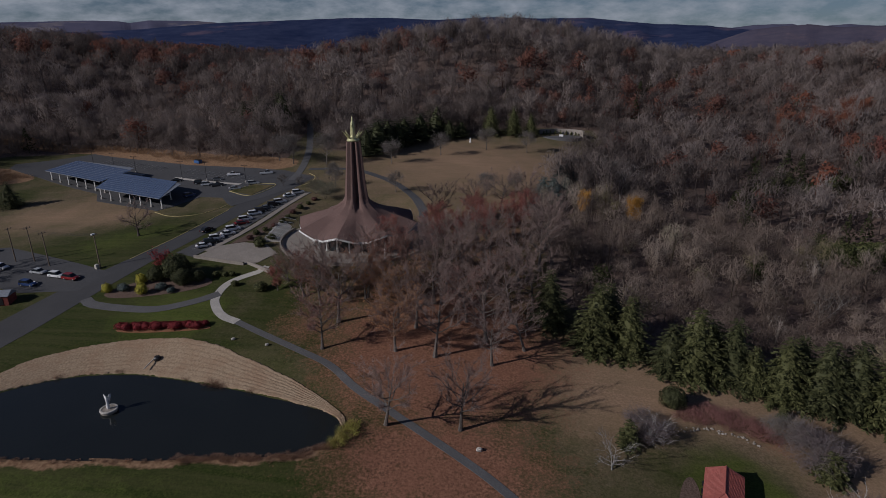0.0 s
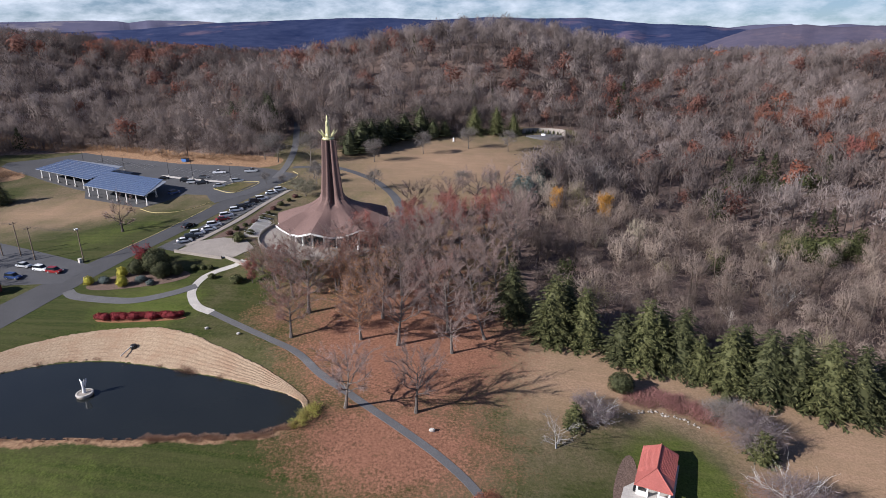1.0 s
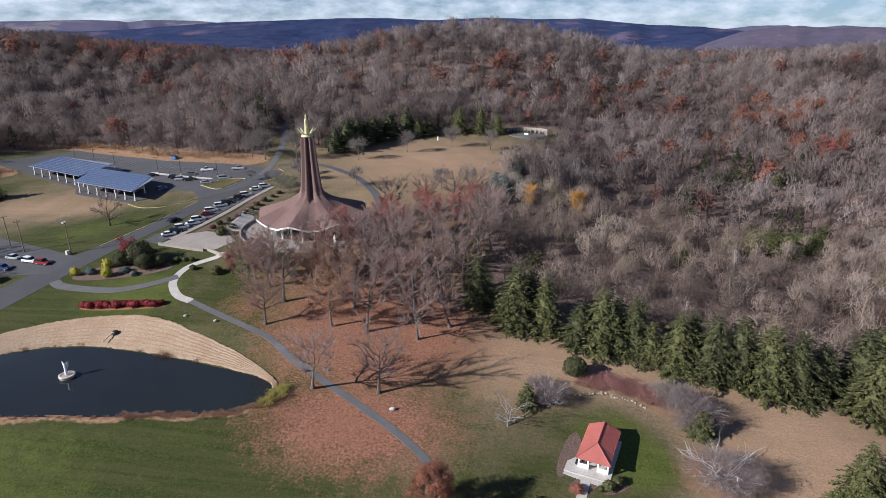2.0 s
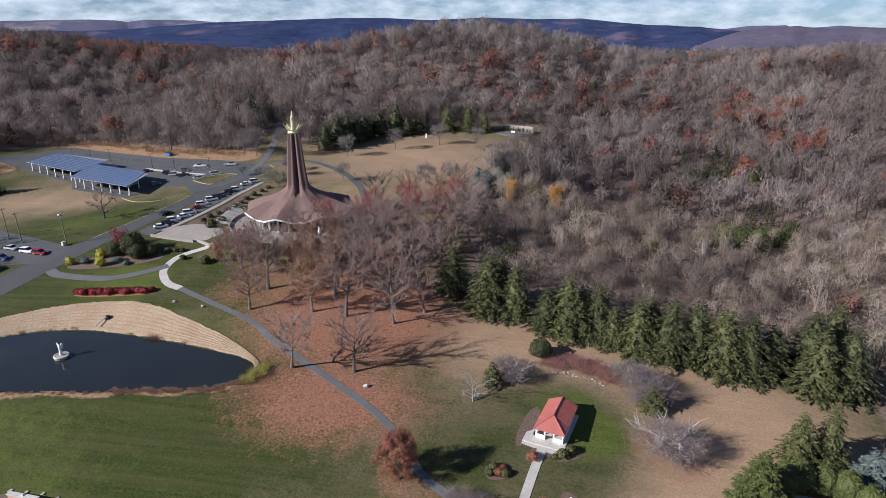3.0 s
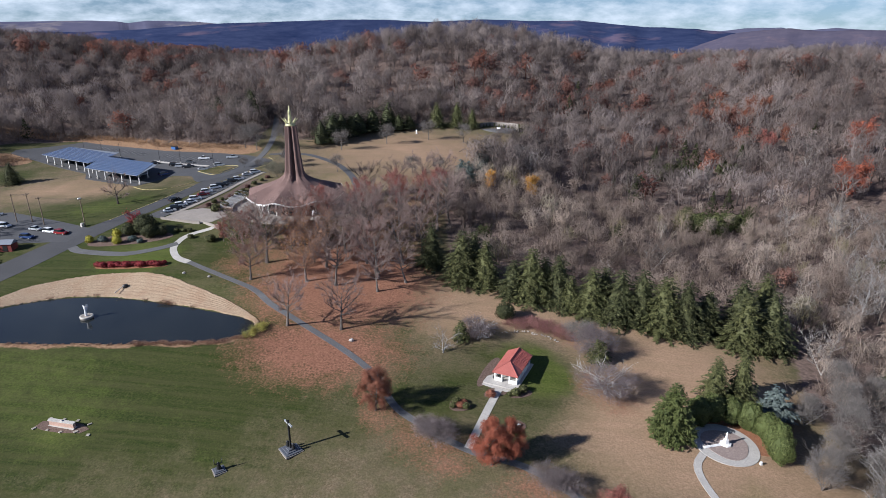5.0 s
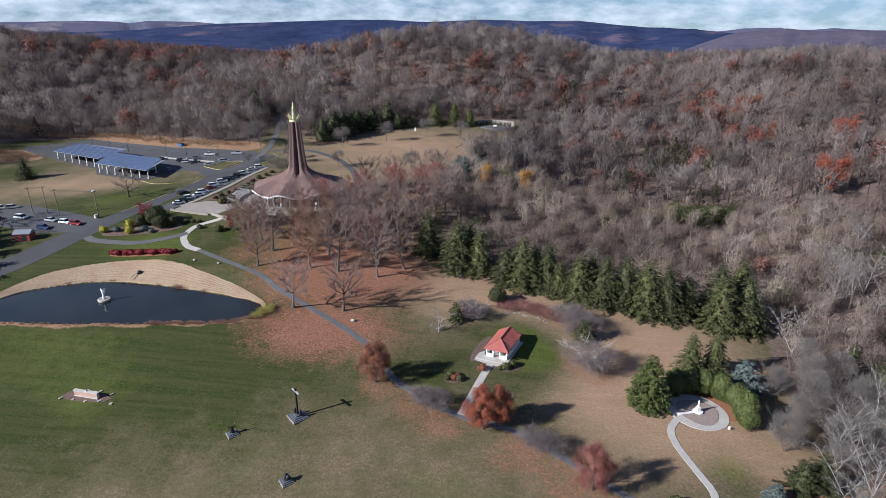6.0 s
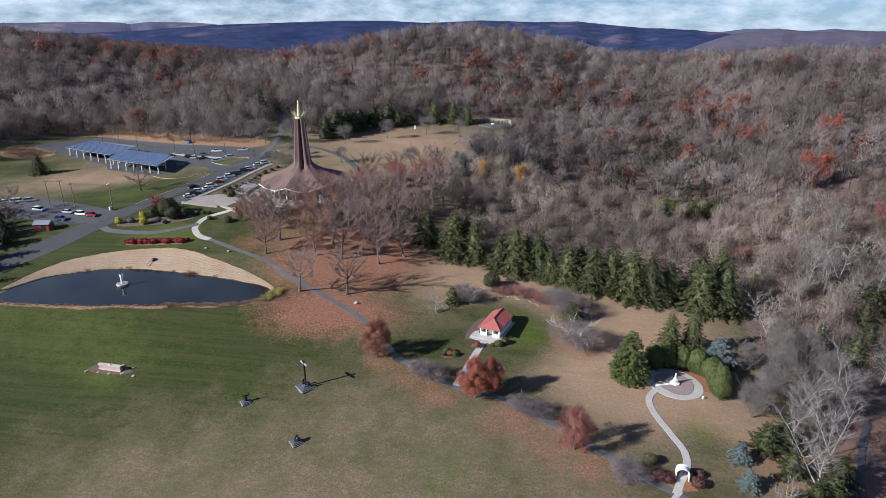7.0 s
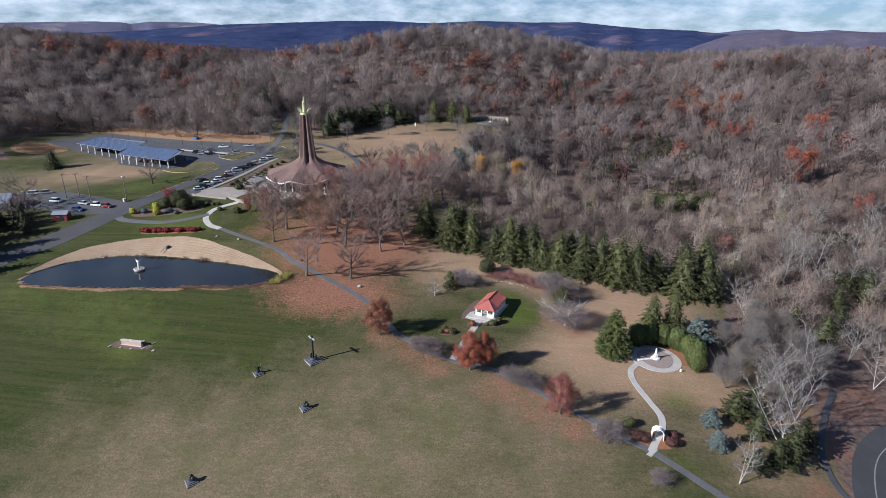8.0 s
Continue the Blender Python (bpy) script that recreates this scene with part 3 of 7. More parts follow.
def build_ground():
    gx, gy = spread(-4800, 4800, -250, 240, 2.4, 44), spread(-4600, 4700, -100, 335, 2.4, 44)
    X, Y = np.meshgrid(gx, gy)
    x, y = X.ravel(), Y.ravel()
    z = land(x, y)
    nx, ny = len(gx), len(gy)
    i = np.arange(nx * ny).reshape(ny, nx)
    q = np.stack([i[:-1, :-1], i[:-1, 1:], i[1:, 1:], i[1:, :-1]], -1).reshape(-1, 4)
    me = tri_mesh("ground", np.stack([x, y, z], 1), np.concatenate([q[:, [0, 1, 2]], q[:, [0, 2, 3]]]), True)
    gap = pond_gap(x, y)
    out_d = off_line(CLEARING, x, y, True)
    clear = inside(CLEARING, x, y)
    wood = np.where(clear, -out_d, out_d)
    attribute(me, "wood", smooth01((wood + 4) / 8) * 1.7 - 0.4)
    grove = 1.25 * (1.36 - np.hypot((x + 6) / 27, (y - 103) / 29))
    grove = np.maximum(grove, 0.95 * (1.42 - np.hypot((x + 3) / 21, (y - 68) / 14)))
    for cx, cy, r in ((17, 47, 6), (25, 42, 7), (32, 38, 8), (50, 30, 9), (58, 24, 9), (66, 17, 6), (-25, 118, 24), (-38, 106, 11), (-30, 95, 8), (-5, 132, 24), (0, 152, 20), (6, 172, 18), (118, 24, 8), (64, 66, 7), (68, 60, 6), (60, 86, 6), (104, 26, 9), (117, 34, 7), (129, 40, 8), (137, 47, 8), (112, 6, 8)):
        grove = np.maximum(grove, 0.56 * (1.0 - (np.hypot(x - cx, y - cy) / r / 1.15) ** 2))
    attribute(me, "leaf", np.clip(grove * 0.95, -0.35, 0.9))
    dry = np.full(len(x), 0.36)
    for cx, cy, r, s in ((-10, 245, 75, 1.2), (-150, 175, 40, 0.6), (-175, 205, 30, 0.3), (85, 72, 40, 0.6), (45, 95, 28, 0.5), (85, 30, 26, 0.3), (-20, 5, 45, 0.36), (40, 10, 40, 0.34), (-40, 12, 30, 0.24), (-10, -30, 40, 0.25), (-80, 30, 50, -0.32), (-60, -15, 40, -0.22), (-50, 46, 26, -0.34), (-75, 50, 30, -0.3), (-80, 105, 26, -0.45), (-95, 150, 22, -0.3), (-122, 146, 15, -0.7), (-112, 158, 10, -0.5), (-196, 196, 12, -0.7), (-140, 132, 14, -0.4), (46, 75, 12, -0.55), (53, 64, 9, -0.5), (38, 58, 10, -0.2), (28, 50, 9, -0.3), (88, 32, 7, -0.5), (84, 8, 9, -0.4), (45, 44, 9, -0.3), (92, 36, 8, -0.3), (-60, 35, 20, -0.2), (30, 58, 14, -0.12), (-105, 62, 24, -0.35), (-18, 46, 22, -0.42), (-20, 28, 20, -0.12)):
        dry = dry + s * np.exp(-((x - cx) ** 2 + (y - cy) ** 2) / r ** 2)
    attribute(me, "dry", np.clip(dry, -0.6, 1))
    lush = np.full(len(x), -0.75)
    for cx, cy, r, s in ((47, 74, 12, 1.4), (53, 64, 9, 1.2), (36, 57, 8, 0.7), (-80, 107, 22, 1.1), (-118, 146, 16, 1.3), (-104, 160, 9, 0.9), (-196, 196, 12, 0.8), (-68, 108, 12, 0.9), (-52, 46, 24, 0.85), (-80, 48, 26, 0.75), (88, 32, 7, 1.3), (84, 9, 8, 1.25), (34, 24, 14, 0.9), (-10, 30, 12, 0.7), (12, 6, 14, 0.75), (40, 6, 12, 0.8), (92, 38, 7, 0.8), (28, 48, 7, 0.8), (-46, 33, 9, 0.5), (-22, 46, 16, 0.55), (-100, 58, 16, 0.6)):
        lush = lush + s * np.exp(-((x - cx) ** 2 + (y - cy) ** 2) / r ** 2)
    attribute(me, "lush", np.clip(lush, -0.9, 0.8))
    bleach = np.full(len(x), -0.7)
    for cx, cy, r, s in ((-10, 245, 66, 1.7), (-152, 180, 26, 1.05), (-172, 168, 20, 0.65), (-130, 172, 14, 0.7), (86, 76, 28, 1.7), (44, 99, 26, 1.5), (22, 90, 16, 0.8), (86, 40, 20, 0.95), (90, 28, 7, -0.8), (84, 10, 8, -0.6), (106, 28, 18, 0.95), (108, 2, 20, 0.7), (126, 42, 14, 0.8), (68, 46, 16, 1.1), (47, 71, 14, -0.95), (-30, 6, 34, 0.34), (30, -4, 40, 0.36)):
        bleach = bleach + s * np.exp(-((x - cx) ** 2 + (y - cy) ** 2) / r ** 2)
    attribute(me, "bleach", np.clip(bleach, -0.9, 1))
    far_side = smooth01((y - 64 - 0.05 * (x + 60)) / 8)
    rim = (1 - far_side) * smooth01((2.6 - gap) / 1.4) * (gap > -3)
    edge = off_line(np.array([(-270.0, 262), (-206, 270), (-142, 247), (-98, 240)]), x, y)
    heap = np.hypot(x + 222, (y - 219) * 1.5)
    attribute(me, "brush", np.clip(rim + smooth01((10 - edge) / 4) + smooth01((19 - heap) / 6) + smooth01((15 - np.hypot(x + 35, (y - 378) * 2.2)) / 6), 0, 1) * 1.7 - 0.4)
    me.materials.append(M_GROUND)
    tagged(new("ground", me), "rolling lawns with dry patches, fallen leaves and woodland floor", "ground", kind="structure")


build_ground()


def build_bank():
    """The sloping bank of the pond's far shore: straw matting laid in overlapping rows, each with a small step."""
    foot, top = open_curve(BANK_FOOT, 1.0), open_curve(BANK_TOP, 1.0)
    count, rows = 190, 46

    def even(line):
        run = np.concatenate([[0], np.cumsum(np.hypot(*np.diff(line, axis=0).T))])
        u = np.linspace(0, run[-1], count)
        return np.stack([np.interp(u, run, line[:, c]) for c in (0, 1)], 1)

    foot, top = even(foot), even(top)
    g = np.random.default_rng(31)
    wave = np.convolve(g.normal(0, 1, count + 20), np.ones(9) / 9, "same")[10:-10]
    v, tone = [], []
    for j in range(rows):
        f = -0.02 + 1.04 * j / (rows - 1)
        edge = (wave * 0.35 + g.normal(0, 0.10, count)) if j in (0, 1, rows - 2, rows - 1) else wave * 0.2
        p = foot + (top - foot) * f
        away = (top - foot) / np.linalg.norm(top - foot, axis=1)[:, None]
        p = p + away * edge[:, None]
        step = (f * 8.0) % 1.0
        z = land(p[:, 0], p[:, 1]) + 0.14 + 0.10 * (step if step < 0.85 else (1 - step) * 5.6) + g.normal(0, 0.02, count)
        if j in (0, rows - 1):
            z -= 0.35
        v.append(np.c_[p, z])
        tone.append(np.full(count, f))
    me = tri_mesh("bank", np.concatenate(v), Soup().quads(np.concatenate(v), [(j * count + i, j * count + i + 1, (j + 1) * count + i + 1, (j + 1) * count + i) for j in range(rows - 1) for i in range(count - 1)]).arrays()[1], True)
    attribute(me, "row", np.concatenate(tone))
    me.materials.append(M_STRAW)
    tagged(new("bank", me), "sloping pond bank covered with pale straw matting in rows", "bank", kind="structure")


build_bank()


def ridge(name, material, knots, depth, label):
    """A far ridge: a long hill with the given crest, seen against the sky."""
    k = np.array(knots, float)
    s = np.linspace(0, len(k) - 1, 26 * (len(k) - 1))
    crest = np.stack([np.interp(s, np.arange(len(k)), k[:, c]) for c in range(3)], 1)
    rng = np.random.default_rng(5)
    crest[:, 2] += np.convolve(rng.normal(0, 1.2, len(crest)), np.ones(7) / 7, "same")
    rows = []
    for f, h in ((-1.0, -0.1), (-0.7, 0.18), (-0.45, 0.45), (-0.25, 0.72), (-0.1, 0.92), (0.0, 1.0), (0.12, 0.9), (0.4, 0.0)):
        p = crest.copy()
        away = crest[:, :2] / np.linalg.norm(crest[:, :2], axis=1)[:, None]
        p[:, :2] += away * depth * (f + 0.10 * f * np.sin(np.arange(len(p)) * 0.11 + 1.7 * np.sin(np.arange(len(p)) * 0.043)))[:, None]
        p[:, 2] = 5 + (crest[:, 2] - 5) * h
        rows.append(p)
    n = len(crest)
    v = np.concatenate(rows)
    q = [(j * n + i, j * n + i + 1, (j + 1) * n + i + 1, (j + 1) * n + i) for j in range(len(rows) - 1) for i in range(n - 1)]
    part(name, Soup().quads(v, q), material, None, label, True)
    tagged(bpy.data.objects[name], category="hill", kind="structure")


ridge("backdrop_ridge", M_RIDGE, [(-2500, 1700, 90), (-1778, 2385, 100), (-1604, 2505, 110), (-1303, 2675, 137), (-1080, 2773, 144), (-839, 2856, 153), (-612, 2913, 154), (-405, 2950, 143), (-169, 2974, 153), (92, 2979, 145), (296, 2967, 145), (445, 2949, 129), (566, 2929, 117), (794, 2877, 105), (882, 2852, 95), (1106, 2774, 69), (1500, 2600, 40)], 900, "long wooded ridge with cloud shadow and haze painted in dark blue")
ridge("backdrop_far_ridge", M_RIDGE_FAR, [(-3400, 2300, 150), (-2797, 3099, 162), (-2487, 3353, 173), (-2346, 3453, 170), (-2298, 3485, 161), (-2220, 3536, 174), (-2114, 3600, 174), (-1976, 3678, 171), (-1832, 3752, 158), (-463, 4153, 130), (1000, 4060, 95), (1228, 4001, 105), (1370, 3955, 121), (1535, 3895, 122), (1617, 3863, 104), (1717, 3820, 111), (1788, 3787, 117), (1948, 3709, 103), (2600, 3300, 95)], 700, "distant wooded hills beyond the ridge with haze painted into their colour")
ridge("backdrop_hill", M_RIDGE_LIT, [(590, 2163, 30), (640, 2148, 52), (719, 2126, 80), (797, 2101, 91), (872, 2073, 96), (959, 2038, 86), (1052, 1995, 90), (1113, 1964, 86), (1300, 1860, 88), (1700, 1500, 80)], 500, "bare purple-grey wooded hill with haze and sunlight painted in")

water = tri_mesh("pond_water", np.concatenate([[(-60, 72, 0.0)], np.c_[POND * 1.0, np.zeros(len(POND))] + np.c_[(POND - (-60, 72)) * 0.03, np.zeros(len(POND))]]), [(0, i + 1, (i + 1) % len(POND) + 1) for i in range(len(POND))])
water.materials.append(M_WATER)
tagged(new("pond_water", water), "still dark pond water", "water", kind="structure")


def strip(name, knots, width, material, label, lift=0.06, category="path", thick=0.3, step=1.5):
    """A paved strip laid along a line on the land; width is one number or one for each knot."""
    k = np.asarray(knots, float)
    line = open_curve(k, step)
    if np.ndim(width):
        along = [np.argmin(np.hypot(*(line - p).T)) for p in k]
        half = np.interp(np.arange(len(line)), along, width)[:, None] / 2
    else:
        half = np.full((len(line), 1), width / 2)
    way = np.gradient(line, axis=0)
    way /= np.linalg.norm(way, axis=1)[:, None]
    side = np.stack([-way[:, 1], way[:, 0]], 1)
    cols = []
    for s in np.linspace(-1, 1, 5):
        p = line + side * half * s
        cols.append(np.c_[p, land(p[:, 0], p[:, 1]) + lift])
    low = [cols[0] - (0, 0, thick), *cols, cols[-1] - (0, 0, thick)]
    n = len(line)
    v = np.concatenate(low)
    q = [(j * n + i, j * n + i + 1, (j + 1) * n + i + 1, (j + 1) * n + i) for j in range(len(low) - 1) for i in range(n - 1)]
    return tagged(part(name, Soup().quads(v, np.array(q)[:, ::-1]), material, None, label), category=category, kind="structure")


def slab(name, outline, material, label, lift=0.05, category="pavement", cell=2.0, thick=0.3):
    """A paved area inside an outline, laid on the land."""
    poly = np.asarray(outline, float)
    bm = bmesh.new()
    face = bm.faces.new([bm.verts.new((*p, 0)) for p in poly])
    lo, hi = poly.min(0), poly.max(0)
    for axis in (0, 1):
        for c in np.arange(lo[axis] + cell, hi[axis], cell * 2):
            geom = bm.verts[:] + bm.edges[:] + bm.faces[:]
            no = (1, 0, 0) if axis == 0 else (0, 1, 0)
            bmesh.ops.bisect_plane(bm, geom=geom, plane_co=Vector(no) * c, plane_no=no)
    for v in bm.verts:
        v.co.z = up(v.co.x, v.co.y) + lift
    rim = [e for e in bm.edges if e.is_boundary]
    out = bmesh.ops.extrude_edge_only(bm, edges=rim)
    for v in out["geom"]:
        if isinstance(v, bmesh.types.BMVert):
            v.co.z -= thick
    bmesh.ops.recalc_face_normals(bm, faces=bm.faces)
    bmesh.ops.triangulate(bm, faces=bm.faces)
    me = bpy.data.meshes.new(name)
    bm.to_mesh(me)
    bm.free()
    return tagged(part(name, me, material, None, label), category=category, kind="structure")


# ---- roads and paths ----
strip("road", [(-190, -60), (-150, 15), (-128, 60), (-113, 92), (-106, 114), (-99.5, 134), (-94, 152), (-90.5, 170), (-87.5, 188), (-84, 206), (-82, 222)], (9, 9, 10, 12, 11, 8, 7.5, 8, 9, 12, 14), M_ASPHALT, "dark asphalt entrance road with worn edges", 0.05, "road")
strip("road_lane", [(-84, 216), (-85.5, 232), (-91.3, 259.4), (-97.9, 281), (-104, 300)], 3.2, M_PATH, "narrow grey lane running into the woods", 0.09, "road")
slab("car_park_left", [(-172, 140), (-150, 143), (-116, 131), (-103, 126), (-106, 116), (-122, 114), (-150, 122), (-174, 126)], M_LOT, "grey asphalt overflow car park beside the road", 0.06, "car park")
slab("car_park_upper", [(-228, 236), (-206, 262), (-174, 251), (-142, 240), (-108, 234), (-92, 230), (-78, 222), (-79, 206), (-86, 192), (-94, 182), (-98, 186), (-103, 193), (-113, 195), (-117, 184), (-121, 178), (-156, 193), (-163, 203), (-204, 222), (-226, 230)], M_LOT, "large worn grey asphalt car park with painted bays", 0.08, "car park")
strip("parking_strip", [(-88, 138), (-84, 150), (-81.5, 163), (-79, 177), (-75, 192), (-72, 199)], 7.0, M_LOT, "row of angled parking bays along the road", 0.11, "car park")
strip("pavement_church", [(-82.5, 140.9), (-78.7, 151.8), (-75.5, 167.2), (-73.2, 182.7), (-70.6, 197)], 1.9, M_WORN, "pale concrete pavement beside the parked cars", 0.17, "pavement")
strip("path_main", [(-56.3, 104.9), (-47.3, 100.4), (-38.2, 96.1), (-29.5, 91.8), (-22, 85.6), (-12.3, 78.9), (-5.1, 74.2), (1.5, 69.8), (7.7, 65.2), (13.5, 59.6), (19.3, 51), (25, 46.5), (36.3, 39.9), (47.7, 36.6), (57.2, 30.2), (65.7, 23.4), (74.4, 16.4), (80, 12.5), (88.3, 4.5), (100, -7), (118, -26)], 1.7, M_PATH, "narrow grey asphalt path across the lawn")
strip("path_bend", [(-59.5, 131.5), (-61, 128.6), (-64.6, 126), (-67, 121.6), (-66.8, 115.2), (-64.6, 110.8), (-60.9, 106.9), (-56.3, 104.9)], 2.2, M_CONCRETE, "curving pale concrete path")
strip("path_drive", [(-101, 112), (-97, 109.5), (-86.4, 108.2), (-78.5, 108.7), (-71.1, 112.8), (-66.6, 117.0)], 2.8, M_PATH, "grey asphalt path round the planted bed", 0.09)
strip("path_field", [(-82, 232), (-70, 233), (-59.4, 230.5), (-42.1, 214.3), (-31.2, 198.5), (-24.4, 185.7), (-21.9, 176.1), (-16, 168)], 3.0, M_LOT, "grey path curving over the dry field")
strip("path_pavilion", [(41.9, 61.2), (39.6, 52.8), (37.4, 44.0), (36.4, 40.2)], 1.7, M_CONCRETE, "straight pale concrete walk to the pavilion", 0.09)
strip("path_shrine", [(79.6, 12.6), (81.4, 16.5), (83.3, 20.5), (84.0, 24.8), (82.4, 30.2), (80.4, 37.0), (80.2, 42.0), (82.4, 46.0)], 1.45, M_CONCRETE, "winding pale concrete walk to the marble statue", 0.09)
strip("road_corner", [(185, 40), (160, 38), (146, 36.5), (137, 32), (128.5, 23.5), (122.8, 14), (119, 3), (118, -12), (116, -60)], 8.0, M_ASPHALT, "dark asphalt road at the edge of the woods", 0.08, "road")
strip("line_centre", [(137, 32), (128.5, 23.5), (122.8, 14), (119, 3), (118, -12), (116, -60)], 0.22, M_FADED, "worn pale line along the road's middle", 0.13, "marking", 0.12)
strip("path_corner", [(130, 47), (123.4, 36.4), (117.4, 25), (114.8, 17.5), (114.2, 10), (116.4, 3)], 1.4, M_LOT, "grey path winding along the wood to the road", 0.12)


# ---- plants ----
def unit(v):
    return v / (np.linalg.norm(v, axis=-1, keepdims=True) + 1e-9)


def slivers(soup, start, way, length, width):
    """Thin twigs: one narrow triangle each."""
    side = unit(np.cross(way, np.random.default_rng(len(start)).normal(size=way.shape)))
    tip = start + way * length[:, None]
    v = np.stack([start - side * width[:, None] / 2, start + side * width[:, None] / 2, tip], 1).reshape(-1, 3)
    soup.add(v, np.arange(len(v)).reshape(-1, 3))


def flakes(soup, at, size, rng, lean=None):
    """Leaves: small triangles that face every way, or mostly along lean."""
    n = len(at)
    nor = rng.normal(size=(n, 3)) if lean is None else unit(lean) * 1.3 + rng.normal(size=(n, 3)) * 0.6
    a = unit(np.cross(nor, rng.normal(size=(n, 3))))
    b = unit(np.cross(nor, a))
    s = size[:, None]
    v = np.stack([at - a * s * 0.6 - b * s * 0.35, at + a * s * 0.6 - b * s * 0.3, at + b * s * 0.75], 1).reshape(-1, 3)
    soup.add(v, np.arange(len(v)).reshape(-1, 3))


def skeleton(rng, height, reach, limbs=14, first=0.22, lift=0.55, girth=0.02, branches=5, stems=1, crook=0.04, curl=0.14):
    """Trunk, limbs and branches of a bare tree: returns the woody soup and points with directions along the thin branches."""
    wood, pts, ways = Soup(), [], []
    for s in range(stems):
        lean = rng.normal(0, 0.05 if stems == 1 else 0.22, 2)
        n = 7
        f = np.linspace(0, 1, n)
        trunk = np.zeros((n, 3))
        trunk[:, 2] = f * height * (0.82 if lift > 0.5 else 0.68)
        trunk[:, :2] = f[:, None] * lean * height + np.cumsum(rng.normal(0, crook, (n, 2)), 0) * height * 0.12 * f[:, None]
        r = height * girth * (1 - 0.85 * f) / (stems ** 0.5)
        r[0] *= 1.35
        wood.tube(trunk, r, 7)
        for i in range(limbs):
            h = first + (1 - first) * (i + rng.uniform(0, 0.7)) / limbs
            p0 = np.array([np.interp(h, f, trunk[:, c]) for c in range(3)])
            az = 2.4 * i + rng.uniform(-0.5, 0.5)
            k = math.sin(math.pi * min(1, 0.25 + 0.75 * (1 - (h - first) / (1 - first)))) ** 0.6
            length = reach * (0.45 + 0.6 * k) * rng.uniform(0.75, 1.15)
            rise = lift + 0.8 * max(0, h - 0.5) + rng.uniform(-0.15, 0.2)
            d = unit(np.array([math.cos(az), math.sin(az), rise]))
            t = np.linspace(0, 1, 5)
            line = p0 + d * (length * t)[:, None]
            line[:, 2] += curl * length * t ** 2
            line[1:] += rng.normal(0, 0.045 * length, (4, 3)) * t[1:, None]
            r0 = max(np.interp(h, f, r) * 0.7, 0.045)
            wood.tube(line, r0 * (1 - 0.8 * t), 5, False)
            for j in range(branches):
                u = rng.uniform(0.3, 1.0)
                q0 = np.array([np.interp(u, t, line[:, c]) for c in range(3)])
                bd = unit(d + rng.normal(0, 0.55, 3) + (0, 0, 0.25))
                bl = length * rng.uniform(0.25, 0.5)
                w = np.linspace(0, 1, 4)
                sub = q0 + bd * (bl * w)[:, None]
                sub[1:] += rng.normal(0, 0.05 * bl, (3, 3))
                sub[:, 2] += 0.1 * bl * w ** 2
                wood.tube(sub, max(r0 * 0.45, 0.03) * (1 - 0.75 * w), 3, False)
                for x in np.linspace(0.15, 1, 6):
                    pts.append([np.interp(x, w, sub[:, c]) for c in range(3)])
                    ways.append(bd)
            for x in np.linspace(0.45, 1, 4):
                pts.append([np.interp(x, t, line[:, c]) for c in range(3)])
                ways.append(d)
    return wood, np.array(pts), np.array(ways)


def dome_twigs(rng, height, reach, base, count, length, width, fall=0.0):
    """Fine twigs that fill a rounded crown, denser towards its surface."""
    soup = Soup()
    mid, half = np.array([0, 0, height * (base + 1) / 2]), np.array([reach, reach, height * (1 - base) / 2])
    d = unit(rng.normal(size=(count, 3)) + (0, 0, 0.3))
    lump = 1 + 0.16 * np.sin(4.3 * d[:, 0] + 2 * d[:, 2] + reach) * np.cos(3.9 * d[:, 1] + height)
    boughs = unit(rng.normal(size=(22, 3)) + (0, 0, 0.3)) * rng.uniform(0.45, 0.8, (22, 1))
    d = np.where((rng.uniform(size=count) < 0.75)[:, None], boughs[rng.integers(0, 22, count)] + 0.42 * d * rng.uniform(0.1, 1.0, (count, 1)), d * rng.uniform(0.2, 1.0, (count, 1)) ** 0.5)
    at = mid + half * d * lump[:, None]
    at[:, 2] = np.maximum(at[:, 2], 0.05)
    way = unit(0.75 * unit(at - (0, 0, height * base * 0.6)) + rng.normal(0, 0.6, (count, 3)) - (0, 0, fall))
    slivers(soup, at - way * length * 0.5, way, length * rng.uniform(0.5, 1.3, count), width * rng.uniform(0.6, 1.3, count))
    return soup


def dome_kind(name, label, seed, height, reach, base, limbs, twigs, bark, twig, length=1.0, width=0.04, fall=0.0, leaves=0, leaf=None, leaf_size=0.25, **more):
    """A bare tree with a rounded crown of fine twigs on crooked limbs."""
    rng = np.random.default_rng(seed)
    wood, pts, _ = skeleton(rng, height * 0.92, reach * 0.85, limbs, **more)
    meshes = [("trunk", with_material(wood.mesh("trunk"), bark)), ("crown", with_material(dome_twigs(rng, height, reach, base, twigs, length, width, fall).mesh("crown"), twig))]
    if leaves:
        meshes.append(("foliage", with_material(leafery(rng, pts, leaves, leaf_size, 0.6).mesh("foliage"), leaf)))
    return Kind(name, label, "tree", meshes)


